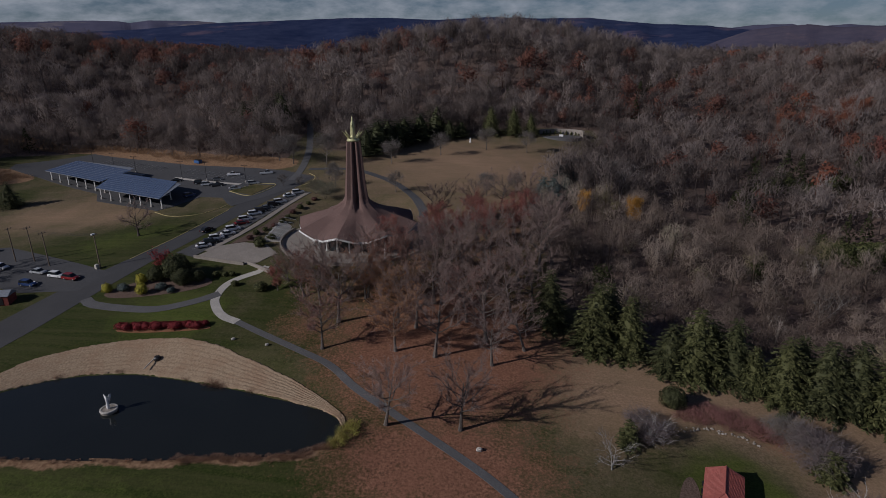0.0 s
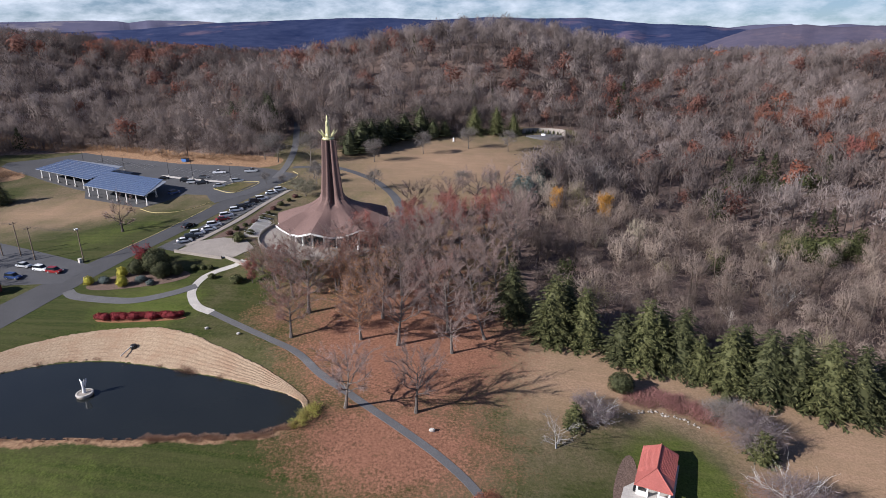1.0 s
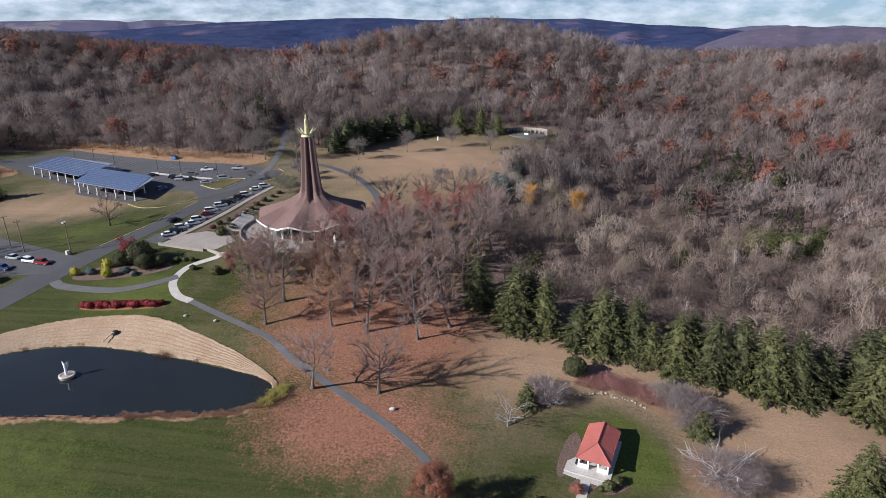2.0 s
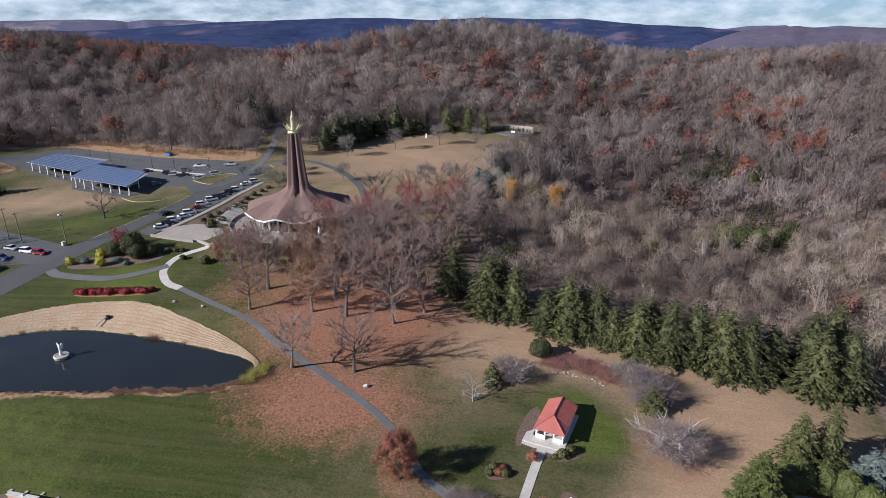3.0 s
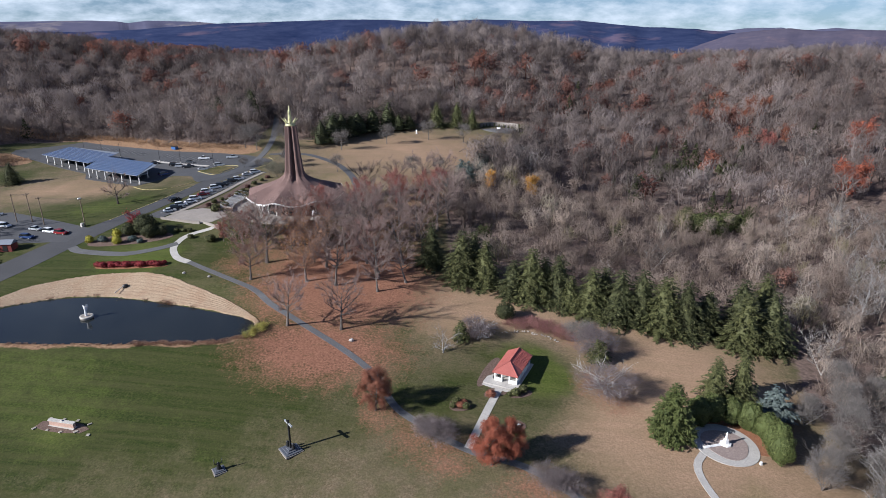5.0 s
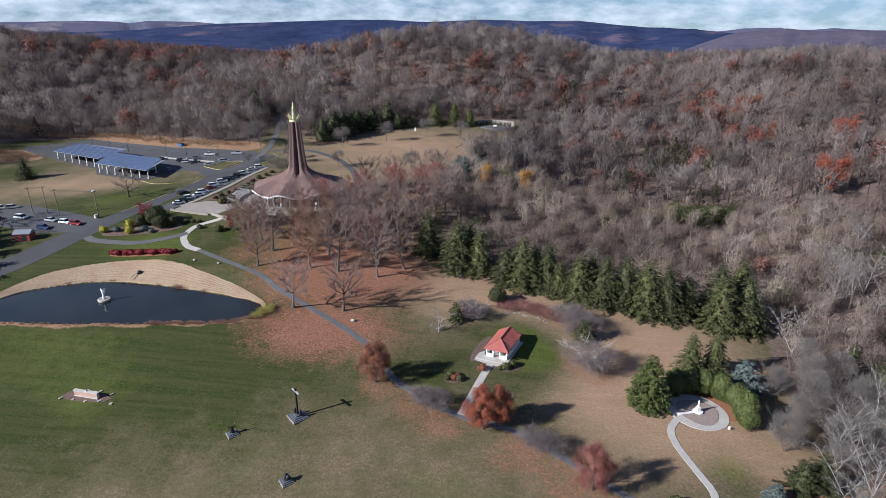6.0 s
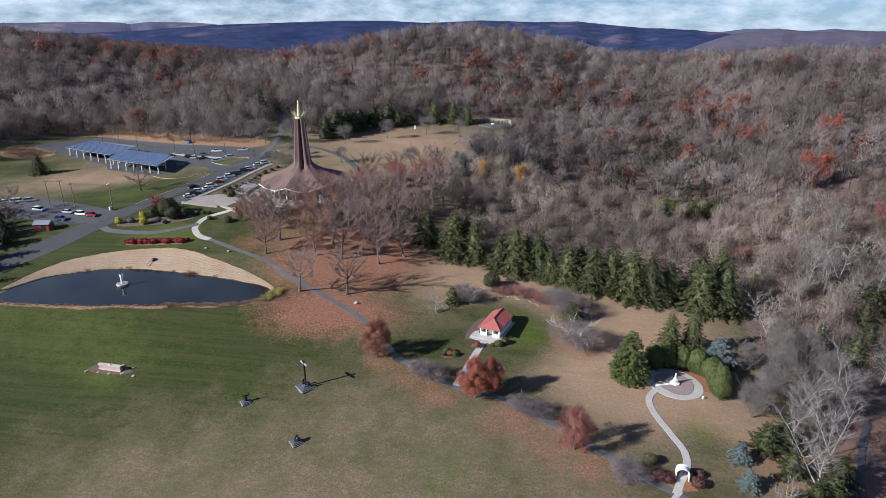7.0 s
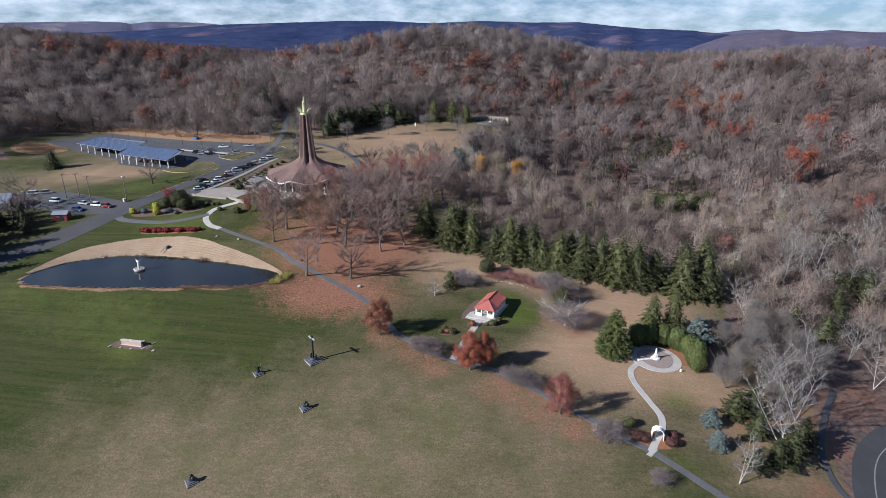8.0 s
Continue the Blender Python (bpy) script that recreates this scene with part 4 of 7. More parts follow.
def egg_kind(name, label, seed, height, reach, leaves, leaf, size):
    """A tree in full leaf with an egg-shaped crown, broadest below the middle, with lumps and gaps."""
    rng = np.random.default_rng(seed)
    wood, _, _ = skeleton(rng, height * 0.9, reach * 0.7, 14, first=0.12, lift=0.8)
    knots = unit(rng.normal(size=(70, 3))) * rng.uniform(0.2, 1.0, (70, 1)) ** 0.45 * (reach * 0.92, reach * 0.92, height * 0.45)
    knots[:, :2] *= 1 - 0.45 * np.clip(knots[:, 2:3] / (height * 0.47), -0.3, 1)
    spray = unit(rng.normal(size=(leaves, 3))) * rng.uniform(0, 1, (leaves, 1)) ** 0.5 * (0.95, 0.95, 1.15)
    at = knots[rng.integers(0, 70, leaves)] + spray
    d = unit(at * (1, 1, 0.5)) + 0.7 * spray
    soup = Soup()
    flakes(soup, at + (0, 0, height * 0.54), size * rng.uniform(0.6, 1.3, leaves), rng, d)
    return Kind(name, label, "tree", [("trunk", with_material(wood.mesh("trunk"), M_BARK)), ("foliage", with_material(soup.mesh("foliage"), leaf))])


def twiggery(rng, pts, ways, count, length, width, spreadout=0.6, rise=0.2):
    soup = Soup()
    i = rng.integers(0, len(pts), count)
    d = unit(ways[i] + rng.normal(0, spreadout, (count, 3)) + (0, 0, rise))
    slivers(soup, pts[i] + rng.normal(0, 0.1, (count, 3)), d, length * rng.uniform(0.5, 1.3, count), width * rng.uniform(0.6, 1.3, count))
    return soup


def leafery(rng, pts, count, size, scatter):
    soup = Soup()
    i = rng.integers(0, len(pts), count)
    flakes(soup, pts[i] + rng.normal(0, scatter, (count, 3)), size * rng.uniform(0.6, 1.3, count), rng)
    return soup


class Kind:
    """A plant's meshes, made once, planted many times."""

    def __init__(self, name, label, category, meshes):
        self.name, self.label, self.category, self.meshes = name, label, category, meshes

    def plant(self, x, y, size=1.0, turn=0.0, label="", group="", sink=0.08, wide=1.0):
        ob = new(self.name)
        ob.empty_display_size = 0.2
        ob.matrix_basis = pose(x, y, up(x, y) - sink, 0, 0, turn) @ Matrix.Diagonal((size * wide, size * wide, size, 1))
        tagged(ob, label or self.label, self.category, group)
        for name, me in self.meshes:
            part(name, me, None, ob)
        return ob


def with_material(me, material):
    me.materials.append(material)
    return me


def bare_kind(name, label, seed, height, reach, limbs, twigs, bark, twig, length=1.5, width=0.05, leaves=0, leaf=None, leaf_size=0.3, **more):
    rng = np.random.default_rng(seed)
    wood, pts, ways = skeleton(rng, height, reach, limbs, **more)
    meshes = [("trunk", with_material(wood.mesh("trunk"), bark)), ("crown", with_material(twiggery(rng, pts, ways, twigs, length, width).mesh("crown"), twig))]
    if leaves:
        meshes.append(("foliage", with_material(leafery(rng, pts, leaves, leaf_size, 0.6).mesh("foliage"), leaf)))
    return Kind(name, label, "tree", meshes)


def conifer_kind(name, label, seed, height, radius, material, whorls=20, droop=0.35, ragged=0.18, skirt=0.05, density=9, sway=0.0):
    """A conifer: a trunk, and whorls of drooping boughs, each a fan of needle sprays."""
    rng = np.random.default_rng(seed)
    trunk, green = Soup(), Soup()
    trunk.tube([(0, 0, 0), (0, 0, height * 0.5), (0, 0, height * 0.96)], [height * 0.018, height * 0.012, 0.02], 6)
    green.lathe([(0.1, height * 0.02), (radius * 0.5, height * 0.05), (radius * 0.42, height * 0.35), (radius * 0.25, height * 0.65), (0.05, height * 0.9)], 9)
    for i in range(whorls):
        f = skirt + (1 - skirt) * (i / whorls) ** 0.92
        z0 = f * height
        n = max(5, int(density * (1 - f) + 4))
        for j in range(n):
            az = 2 * math.pi * j / n + rng.uniform(-0.35, 0.35) + i * 0.7
            length = radius * (1 - f) ** 0.66 * rng.uniform(1 - ragged * 2, 1 + ragged) + 0.18
            out_d = np.array([math.cos(az), math.sin(az), 0])
            side = np.array([-math.sin(az), math.cos(az), 0])
            t = np.linspace(0.12, 1, 4)
            line = np.array([0, 0, z0]) + out_d * (length * t)[:, None]
            line[:, 2] += length * (0.22 * t - droop * 1.6 * t ** 2) + rng.uniform(-0.2, 0.2)
            k = 8 + int(length * 5.5)
            u = rng.uniform(0.15, 1.0, k)
            base = np.stack([np.interp(u, t, line[:, c]) for c in range(3)], 1)
            span = (0.30 + 0.24 * length * (1 - 0.6 * u)) * rng.uniform(0.7, 1.25, k)
            sgn = rng.choice([-1.0, 1.0], k)
            d = unit(out_d * rng.uniform(0.5, 1.0, (k, 1)) + side * (sgn * rng.uniform(0.3, 1.0, k))[:, None] + np.array([0, 0, -0.35]) * rng.uniform(0.2, 1.4, (k, 1)))
            tip = base + d * span[:, None]
            broad = unit(np.cross(d, np.array([0, 0, 1.0]) + rng.normal(0, 0.35, (k, 3)))) * (0.08 + 0.075 * span)[:, None]
            mid = base + d * (span * 0.45)[:, None]
            v = np.stack([base, mid - broad, tip, mid + broad], 1).reshape(-1, 3)
            green.quads(v, np.arange(len(v)).reshape(-1, 4))
    return Kind(name, label, "tree", [("trunk", with_material(trunk.mesh("trunk"), M_BARK)), ("crown", with_material(green.mesh("crown"), material))])


def shrub_kind(name, label, seed, rx, ry, h, material, count=900, size=0.16, shape=1.0, category="shrub", core=0.8):
    """A leafy shrub: an uneven shell of small leaves round a dark twiggy heart."""
    rng = np.random.default_rng(seed)
    d = unit(rng.normal(size=(count, 3)))
    lump = 1 + 0.13 * np.sin(3.1 * d[:, 0] * 2 + 1.7) * np.cos(2.7 * d[:, 1] * 2) + 0.1 * np.sin(5 * d[:, 2] + 4 * d[:, 0])
    rad = lump * rng.uniform(0.72, 1.03, count) ** 0.6
    at = d * rad[:, None] * (rx, ry, h / 2) + (0, 0, h / 2)
    at[:, :2] *= (1 - (1 - shape) * np.clip(at[:, 2:3] / h, 0, 1))
    leaves = Soup()
    flakes(leaves, at, size * rng.uniform(0.6, 1.4, count), rng, d)
    heart = Soup().ball((0, 0, h * 0.48), (rx * core * (0.5 + 0.5 * shape), ry * core * (0.5 + 0.5 * shape), h * 0.5 * core), rng, 0.12, 7, 10)
    return Kind(name, label, category, [("core", with_material(heart.mesh("core"), M_BUSH if material is M_BUSH else material)), ("foliage", with_material(leaves.mesh("foliage"), material))])


def thicket_kind(name, label, seed, rx, ry, h, material, count=700, length=0.9, category="shrub"):
    """A bare thicket: many thin stems fanning up from the ground."""
    rng = np.random.default_rng(seed)
    at = np.c_[rng.uniform(-1, 1, (count, 2)) * (rx * 0.75, ry * 0.75), np.zeros(count)]
    d = unit(np.c_[at[:, :2] / (rx, ry) * 0.8 + rng.normal(0, 0.35, (count, 2)), np.full(count, 1.0)])
    soup = Soup()
    at = at + d * (rng.uniform(0, 0.7, count) * h)[:, None]
    slivers(soup, at, d, np.minimum(length, h) * rng.uniform(0.5, 1.1, count), 0.05 * rng.uniform(0.5, 1.3, count))
    slivers(soup, at, unit(d + rng.normal(0, 0.5, d.shape)), length * 0.8 * rng.uniform(0.4, 1.0, count), 0.04 * rng.uniform(0.5, 1.3, count))
    return Kind(name, label, category, [("brushwood", with_material(soup.mesh("brushwood"), material))])


OAKS = [bare_kind("oak_tree", "tall bare grey-barked oak standing among fallen leaves", 11 + i, 17.5, 8.0, 14, 4800, M_BARK, M_TWIG, 1.4, 0.042, first=0.40, branches=6, lift=0.5, girth=0.025, crook=0.07) for i in range(4)]
REDOAKS = [bare_kind("oak_tree", "nearly bare oak with a haze of rusty leaves", 21 + i, 16, 7.4, 15, 3800, M_BARK, M_TWIG, 1.4, 0.042, leaves=2300, leaf=m, leaf_size=0.24, first=0.38, branches=6, lift=0.5, girth=0.025, crook=0.06) for i, m in enumerate((M_RUST, M_TWIG_RED, M_TAN))]
PINKS = [bare_kind("maple_tree", "maple in thin dull red leaf behind the oaks", 31 + i, 13, 4.6, 14, 1600, M_BARK, M_TWIG_RED, 1.2, 0.045, leaves=4200, leaf=M_DULLRED, leaf_size=0.26, first=0.2) for i in range(2)]
LAWN_TREES = [dome_kind("lawn_tree", "small round bare tree on the dry field", 41 + i, 8.6, 4.1, 0.25, 12, 2600, M_BARK, M_TWIG_GREY, 1.1, 0.045, first=0.28) for i in range(2)]
CRABS = [dome_kind("crab_apple_tree", "low spreading bare crab apple with grey twigs", 51 + i, 4.7, 4.9, 0.10, 12, 4200, M_PALE_BARK if i == 1 else M_BARK, M_MAUVE if i else M_TWIG_GREY, 1.2, 0.034, 0.15, first=0.16, lift=0.30, stems=2, girth=0.032, crook=0.09, curl=-0.12) for i in range(3)]
CHERRIES = [dome_kind("cherry_tree", "low bare weeping tree with a pinkish haze of twigs", 61 + i, 4.3, 4.5, 0.04, 12, 4200, M_BARK, M_MAUVE, 1.2, 0.036, 0.3, first=0.25, lift=0.45, girth=0.034, curl=-0.3) for i in range(2)]
SNAG = bare_kind("dead_apple_tree", "broken pale-limbed apple tree on the lawn", 71, 6.0, 4.2, 7, 700, M_PALE_BARK, M_TWIG_GREY, 1.2, 0.035, first=0.12, lift=0.3, stems=2, girth=0.03)
SYCAMORES = [bare_kind("sycamore_tree", "tall bare sycamore with bone-white limbs", 81 + i, 15, 5.6, 12, 2200, M_PALE_BARK, M_TWIG_GREY, 1.4, 0.04, first=0.24, lift=0.7, stems=2, girth=0.013, crook=0.07) for i in range(3)]
GREYS = [dome_kind("grey_birch_tree", "bushy bare grey tree with dense fine twigs", 91 + i, 10.5, 4.4, 0.16, 14, 5200, M_BARK, M_TWIG_GREY, 1.4, 0.042, first=0.15, lift=0.75, stems=3, girth=0.019, curl=0.05) for i in range(2)]
PEARS = [egg_kind("pear_tree", label, 101 + i, 10.4, 4.1, 22000, m, 0.14) for i, (m, label) in enumerate(((M_RUST, "upright tree in full rust-brown leaf on the lawn"), (M_RED, "upright tree in full orange-red leaf beside the path")))]
DULLPEAR = egg_kind("pear_tree", "upright tree in thin dull red leaf beside the path", 107, 10, 4.5, 15000, M_DULLRED, 0.14)
AMBERS = bare_kind("birch_tree", "small tree in golden yellow leaf at the wood's edge", 105, 12, 3.2, 13, 700, M_BARK, M_TWIG, 1.0, 0.06, leaves=5200, leaf=M_AMBER, leaf_size=0.30, first=0.3)
LONE = bare_kind("walnut_tree", "lone dark bare tree with crooked wide limbs", 111, 10.5, 6.6, 10, 1600, M_DARK_BARK, M_TWIG, 1.4, 0.05, first=0.3, lift=0.3, crook=0.1, girth=0.034)
SPRUCES = [conifer_kind("spruce_tree", "dark green Norway spruce in the windbreak row", 121 + i, 17, 5.3, M_SPRUCE if i % 2 else M_SPRUCE_DARK, whorls=22, droop=0.26 + 0.05 * i, density=10, skirt=0.03) for i in range(3)]
LIGHT_SPRUCE = conifer_kind("spruce_tree", "pale green weeping spruce in the windbreak row", 131, 16, 4.2, M_SPRUCE, whorls=22, droop=0.45, density=10, skirt=0.03)
BLUES = [conifer_kind("blue_spruce_tree", "small silvery blue spruce on the lawn", 141 + i, 6, 2.2, M_BLUESPRUCE, whorls=14, droop=0.08, density=8) for i in range(2)]
YOUNG = conifer_kind("young_spruce_tree", "young green spruce on the lawn", 151, 6, 2.0, M_SPRUCE, whorls=13, droop=0.15, density=8)
CYPRESS = conifer_kind("cypress_tree", "dense bright green cypress with a pointed top", 161, 13, 5.0, M_ARBOR, whorls=30, droop=0.05, ragged=0.1, skirt=0.02, density=17)
PINES = [conifer_kind("pine_tree", "dark pine at the wood's edge", 171 + i, 13, 4.4, M_PINE, whorls=12, droop=0.04, ragged=0.3, skirt=0.1, density=8) for i in range(2)]
ARBORS = shrub_kind("arborvitae", "tall clipped rounded arborvitae behind the marble statue", 181, 3.0, 3.0, 7.4, M_ARBOR, 6000, 0.24, 0.93, "hedge", 0.93)
YEWS = shrub_kind("yew_bush", "dark green rounded evergreen bush", 191, 1.2, 1.2, 1.7, M_SPRUCE, 900, 0.16, 0.9)
GOLDENS = shrub_kind("golden_bush", "bright yellow-green dwarf cypress", 201, 1.9, 1.9, 3.4, M_GOLDEN, 1200, 0.2, 0.7)
BLUEBUSH = shrub_kind("juniper_bush", "low blue-grey spreading juniper bush", 211, 2.0, 1.6, 2.0, M_BLUESPRUCE, 900, 0.18, 0.9)
RUSTBUSH = shrub_kind("rust_bush", "low rounded rust-brown bush", 221, 1.1, 1.1, 1.3, M_RUST, 800, 0.14, 0.9)
MAROON = shrub_kind("maroon_bush", "rounded dark maroon bush by the white arch", 225, 1.2, 1.2, 1.4, M_MAROON, 900, 0.14, 0.9)
DARKBUSH = shrub_kind("holly_bush", "large dark evergreen shrub in the planted bed", 231, 3.3, 3.3, 5.4, M_SPRUCE_DARK, 3600, 0.24, 0.85)
BARBERRY = shrub_kind("barberry_bush", "deep red barberry bush in a low hedge", 241, 1.7, 1.3, 1.7, M_BARBERRY, 1100, 0.14, 0.95)
REDTHICKET = thicket_kind("thicket", "low bare reddish-brown thicket", 251, 3.2, 2.0, 2.4, M_BUSH, 900, 1.0)
WILLOW = dome_kind("willow_tree", "broad bare grey-green willow beside the car park", 115, 7.4, 5.4, 0.1, 10, 4200, M_BARK, M_OLIVE, 1.2, 0.04, 0.2, first=0.2, stems=2, girth=0.02)
BLAZE = [dome_kind("maple_tree", label, 117 + i, 12, 5.2, 0.2, 14, 900, M_BARK, M_TWIG_RED, 1.2, 0.06, leaves=5600, leaf=m, leaf_size=0.33, first=0.25) for i, (m, label) in enumerate(((M_RED, "maple in bright red leaf among bare woods"), (M_RUST, "oak in rusty orange leaf among bare woods"), (M_DULLRED, "tree in dull crimson leaf among bare woods")))]
PRIVET = shrub_kind("privet_bush", "large olive-green evergreen shrub in the low wood", 245, 4.2, 4.0, 6.2, M_PRIVET, 2200, 0.42, 0.8, "shrub", 0.7)
REEDS = thicket_kind("reed_clump", "clump of yellow-green reeds at the water's edge", 261, 1.6, 1.6, 1.9, M_REED, 500, 1.0)

rng = np.random.default_rng(7)


def spin():
    return float(rng.uniform(0, 360))


# Grove between the church and the lawn.
for i, (x, y, s) in enumerate([(-32.8, 97.2, 0.86), (-32.2, 108, 1.05), (-16.6, 99.1, 0.9), (-7.6, 98.6, 1.0), (3.2, 106.5, 1.08), (0.2, 77.1, 0.84), (-13.8, 76.1, 0.84), (-18.1, 110.6, 0.95), (-13.6, 109, 0.9), (-10.9, 120.7, 0.95), (-8.9, 127.2, 1.0), (-38.6, 114.7, 0.85), (-4.8, 124.1, 1.0), (5, 98, 0.8), (9, 116, 1.0), (14, 124, 0.95), (-22, 124, 0.9), (-28, 120, 0.85), (4, 132, 1.0), (-2, 114, 0.9), (10, 138, 0.95), (-12, 135, 0.9), (12, 105, 0.8), (-20, 131, 0.85), (16, 145, 1.0), (2, 146, 0.95), (-6, 141, 0.9)]):
    kind = OAKS[i % 4]
    if i in (2, 7):
        kind = REDOAKS[2]
    elif i in (11, 16, 17):
        kind = REDOAKS[0]
    elif i in (0, 19):
        kind = REDOAKS[1]
    kind.plant(x, y, s, spin(), group="trees of the grove")
for x, y, s in [(-28, 145, 0.8), (-22, 138, 0.7), (-8, 152, 0.85), (0, 160, 0.95), (8, 168, 0.9), (-15, 148, 0.8), (-4, 168, 0.85), (12, 178, 0.85), (-52, 120, 0.5), (-47, 126, 0.5), (-16, 160, 0.8)]:
    PINKS[int(x) % 2].plant(x, y, s, spin(), group="trees of the grove")
for x, y, s in [(-17, 172, 0.8), (-7, 178, 0.75), (3, 186, 0.8), (18, 160, 0.95), (20, 150, 1.0), (-30, 132, 0.7), (-44, 118, 0.75), (-41, 124, 0.7), (12, 192, 0.8)]:
    OAKS[int(y) % 4].plant(x, y, s, spin(), group="trees of the grove")

for x, y, s in [(-28.4, 119.6, 0.72), (-24.6, 121.4, 0.6), (-46, 121, 0.5), (-50.5, 124, 0.45)]:
    REDOAKS[2 if x > -40 else 0].plant(x, y, s, spin(), "small oak holding tawny leaves below the church" if x > -40 else "", group="trees of the grove")

# Windbreak of spruces.
for i, (x, y, h) in enumerate([(18, 118.4, 14.6), (28.4, 109.8, 17), (35.6, 109, 16), (43.9, 104.6, 12), (49, 104.4, 16.5), (56.9, 104.3, 15.5), (60.1, 101, 11.8), (65.8, 99.4, 15), (73.2, 98.3, 16), (79.1, 98.3, 16.5), (84.4, 95.2, 16.5), (90, 94.5, 16.5), (96, 97, 13), (104, 90.1, 16), (110.8, 91.7, 17), (31.5, 114.5, 15), (53, 107, 13), (69.5, 102, 14.5), (105.7, 99.2, 16.5), (113.9, 106, 16)]):
    kind = LIGHT_SPRUCE if i in (2, 6) else SPRUCES[i % 3]
    kind.plant(x, y, h / 17, spin(), group="spruce windbreak", wide=float(rng.uniform(1.3, 1.6)))
DARKBUSH.plant(42.0, 92.0, 0.85, spin(), "broad dark juniper bush on the lawn")
YOUNG.plant(31.2, 78.6, 0.95, spin(), wide=1.3)
YOUNG.plant(65.4, 76.2, 1.0, spin(), wide=1.6)
YOUNG.plant(63.6, 92.8, 0.5, spin(), wide=1.3)
CYPRESS.plant(77.0, 50.0, 0.98, spin())
SPRUCES[1].plant(89.2, 63.9, 0.72, spin(), "tall green spruce behind the marble statue", wide=1.2)
LIGHT_SPRUCE.plant(95.2, 65.5, 0.86, spin(), "tall yellow-green spruce behind the marble statue", wide=1.2)
BLUES[0].plant(100.6, 60.2, 1.4, spin(), "large silvery blue spruce behind the hedge", wide=1.4)
for i in range(7):
    a = radians(128 - 25 * i)
    ARBORS.plant(SHRINE[0] + 1.5 + 8.4 * math.cos(a), SHRINE[1] + 8.0 * math.sin(a), 0.86 + 0.06 * math.sin(3 * i), spin(), group="hedge round the statue")
BLUES[0].plant(94.3, 24.3, 0.72, spin(), wide=1.45)
BLUES[1].plant(93.6, 16.8, 0.68, spin(), wide=1.45)
PINES[0].plant(100.6, 28.4, 0.55, spin(), wide=1.6)
PINES[1].plant(104.5, 30, 0.62, spin(), wide=1.6)
PINES[1].plant(107.4, 15.6, 0.6, spin(), wide=1.5)
PINES[0].plant(103, 22, 0.5, spin(), wide=1.5)
PINES[1].plant(99.4, 11.6, 0.42, spin(), wide=1.5)
PINES[0].plant(104, 14, 0.5, spin(), wide=1.4)
for i, (x, y, s, k) in enumerate([(212, 264, 1.4, 0), (184, 212, 1.35, 0), (190, 163, 0.8, 2), (153, 337, 1.0, 1), (160, 341, 0.9, 1), (169, 334, 1.1, 1), (187, 338, 1.2, 1), (180, 330, 0.9, 1), (138, 308, 0.8, 1), (176, 284, 1.0, 2), (190, 296, 0.85, 1), (195, 345, 1.0, 1)]):
    BLAZE[k].plant(x, y, s, spin(), group="bright trees of the woods")

# Leafy and bare trees of the lawn.
PEARS[0].plant(15.8, 48.8, 1.03, spin())
PEARS[1].plant(41.2, 36.4, 0.98, spin())
PEARS[1].plant(44.3, 37.6, 0.92, spin())
DULLPEAR.plant(62.0, 22.2, 1.0, spin())
SNAG.plant(27.4, 72.0, 0.85, 40)
CRABS[1].plant(36.0, 80.6, 0.95, spin())
CRABS[2].plant(34.0, 84.5, 0.8, spin())
CRABS[1].plant(65.4, 62.4, 1.55, spin())
CRABS[2].plant(64.5, 79.5, 1.4, spin())
CRABS[0].plant(62.0, 85.5, 1.1, spin())
CHERRIES[0].plant(30.5, 41.6, 1.05, spin())
CHERRIES[1].plant(27.5, 43.6, 0.8, spin())
CHERRIES[0].plant(54.6, 31.2, 0.95, spin())
CHERRIES[1].plant(51.0, 33.4, 0.8, spin())
CHERRIES[1].plant(71.4, 14.9, 0.95, spin())
CHERRIES[0].plant(79.7, 4.2, 0.6, spin())
LONE.plant(-111.5, 152.3, 1.0, 20)
LONE.plant(-146, 119, 1.25, 130, "bare tree by the low building")
OAKS[1].plant(-139, 104, 0.6, 10, "bare tree by the low building")
OAKS[2].plant(-134, 108, 0.55, 70, "bare tree by the low building")
for x, y, s in [(-36.5, 199.1, 0.8), (-47.5, 243.6, 1.05), (-28, 264, 1.05), (-7.4, 279.8, 1.1), (12.7, 278.6, 1.05), (-2.4, 200.8, 0.9), (-92, 240, 1.35), (-76.7, 240.5, 1.4), (-100, 244, 1.2), (-62, 205, 0.8), (-66, 214, 0.75), (8, 208, 0.75), (-84, 207, 0.5), (-76, 205, 0.45)]:
    LAWN_TREES[int(y) % 2].plant(x, y, s * 1.22, spin())
SPRUCES[0].plant(-187, 185.4, 0.62, spin(), "single dense dark evergreen on the dry lawn", wide=1.7)
WILLOW.plant(-61, 189.4, 1.0, spin())
WILLOW.plant(-67, 196, 0.8, spin())
for i, (x, y, s) in enumerate([(-62, 256, 1.2), (-58, 264, 1.3), (-55, 272, 1.3), (-51, 276, 1.15), (-60, 272, 1.25), (-49, 283, 1.2), (-42, 291, 1.25), (-35, 303, 1.45), (-28, 298, 0.9), (-22, 302, 0.8), (-54, 266, 1.0), (-125, 291, 1.3), (-118, 297, 1.4), (-131, 296, 1.3), (-113, 290, 1.1), (-122, 303, 1.3), (-137, 292, 1.2)]):
    PINES[i % 2].plant(x, y, s * 0.88, spin(), "broad dark pine at the edge of the field", "pines at the field's edge", wide=float(rng.uniform(1.7, 2.3)))
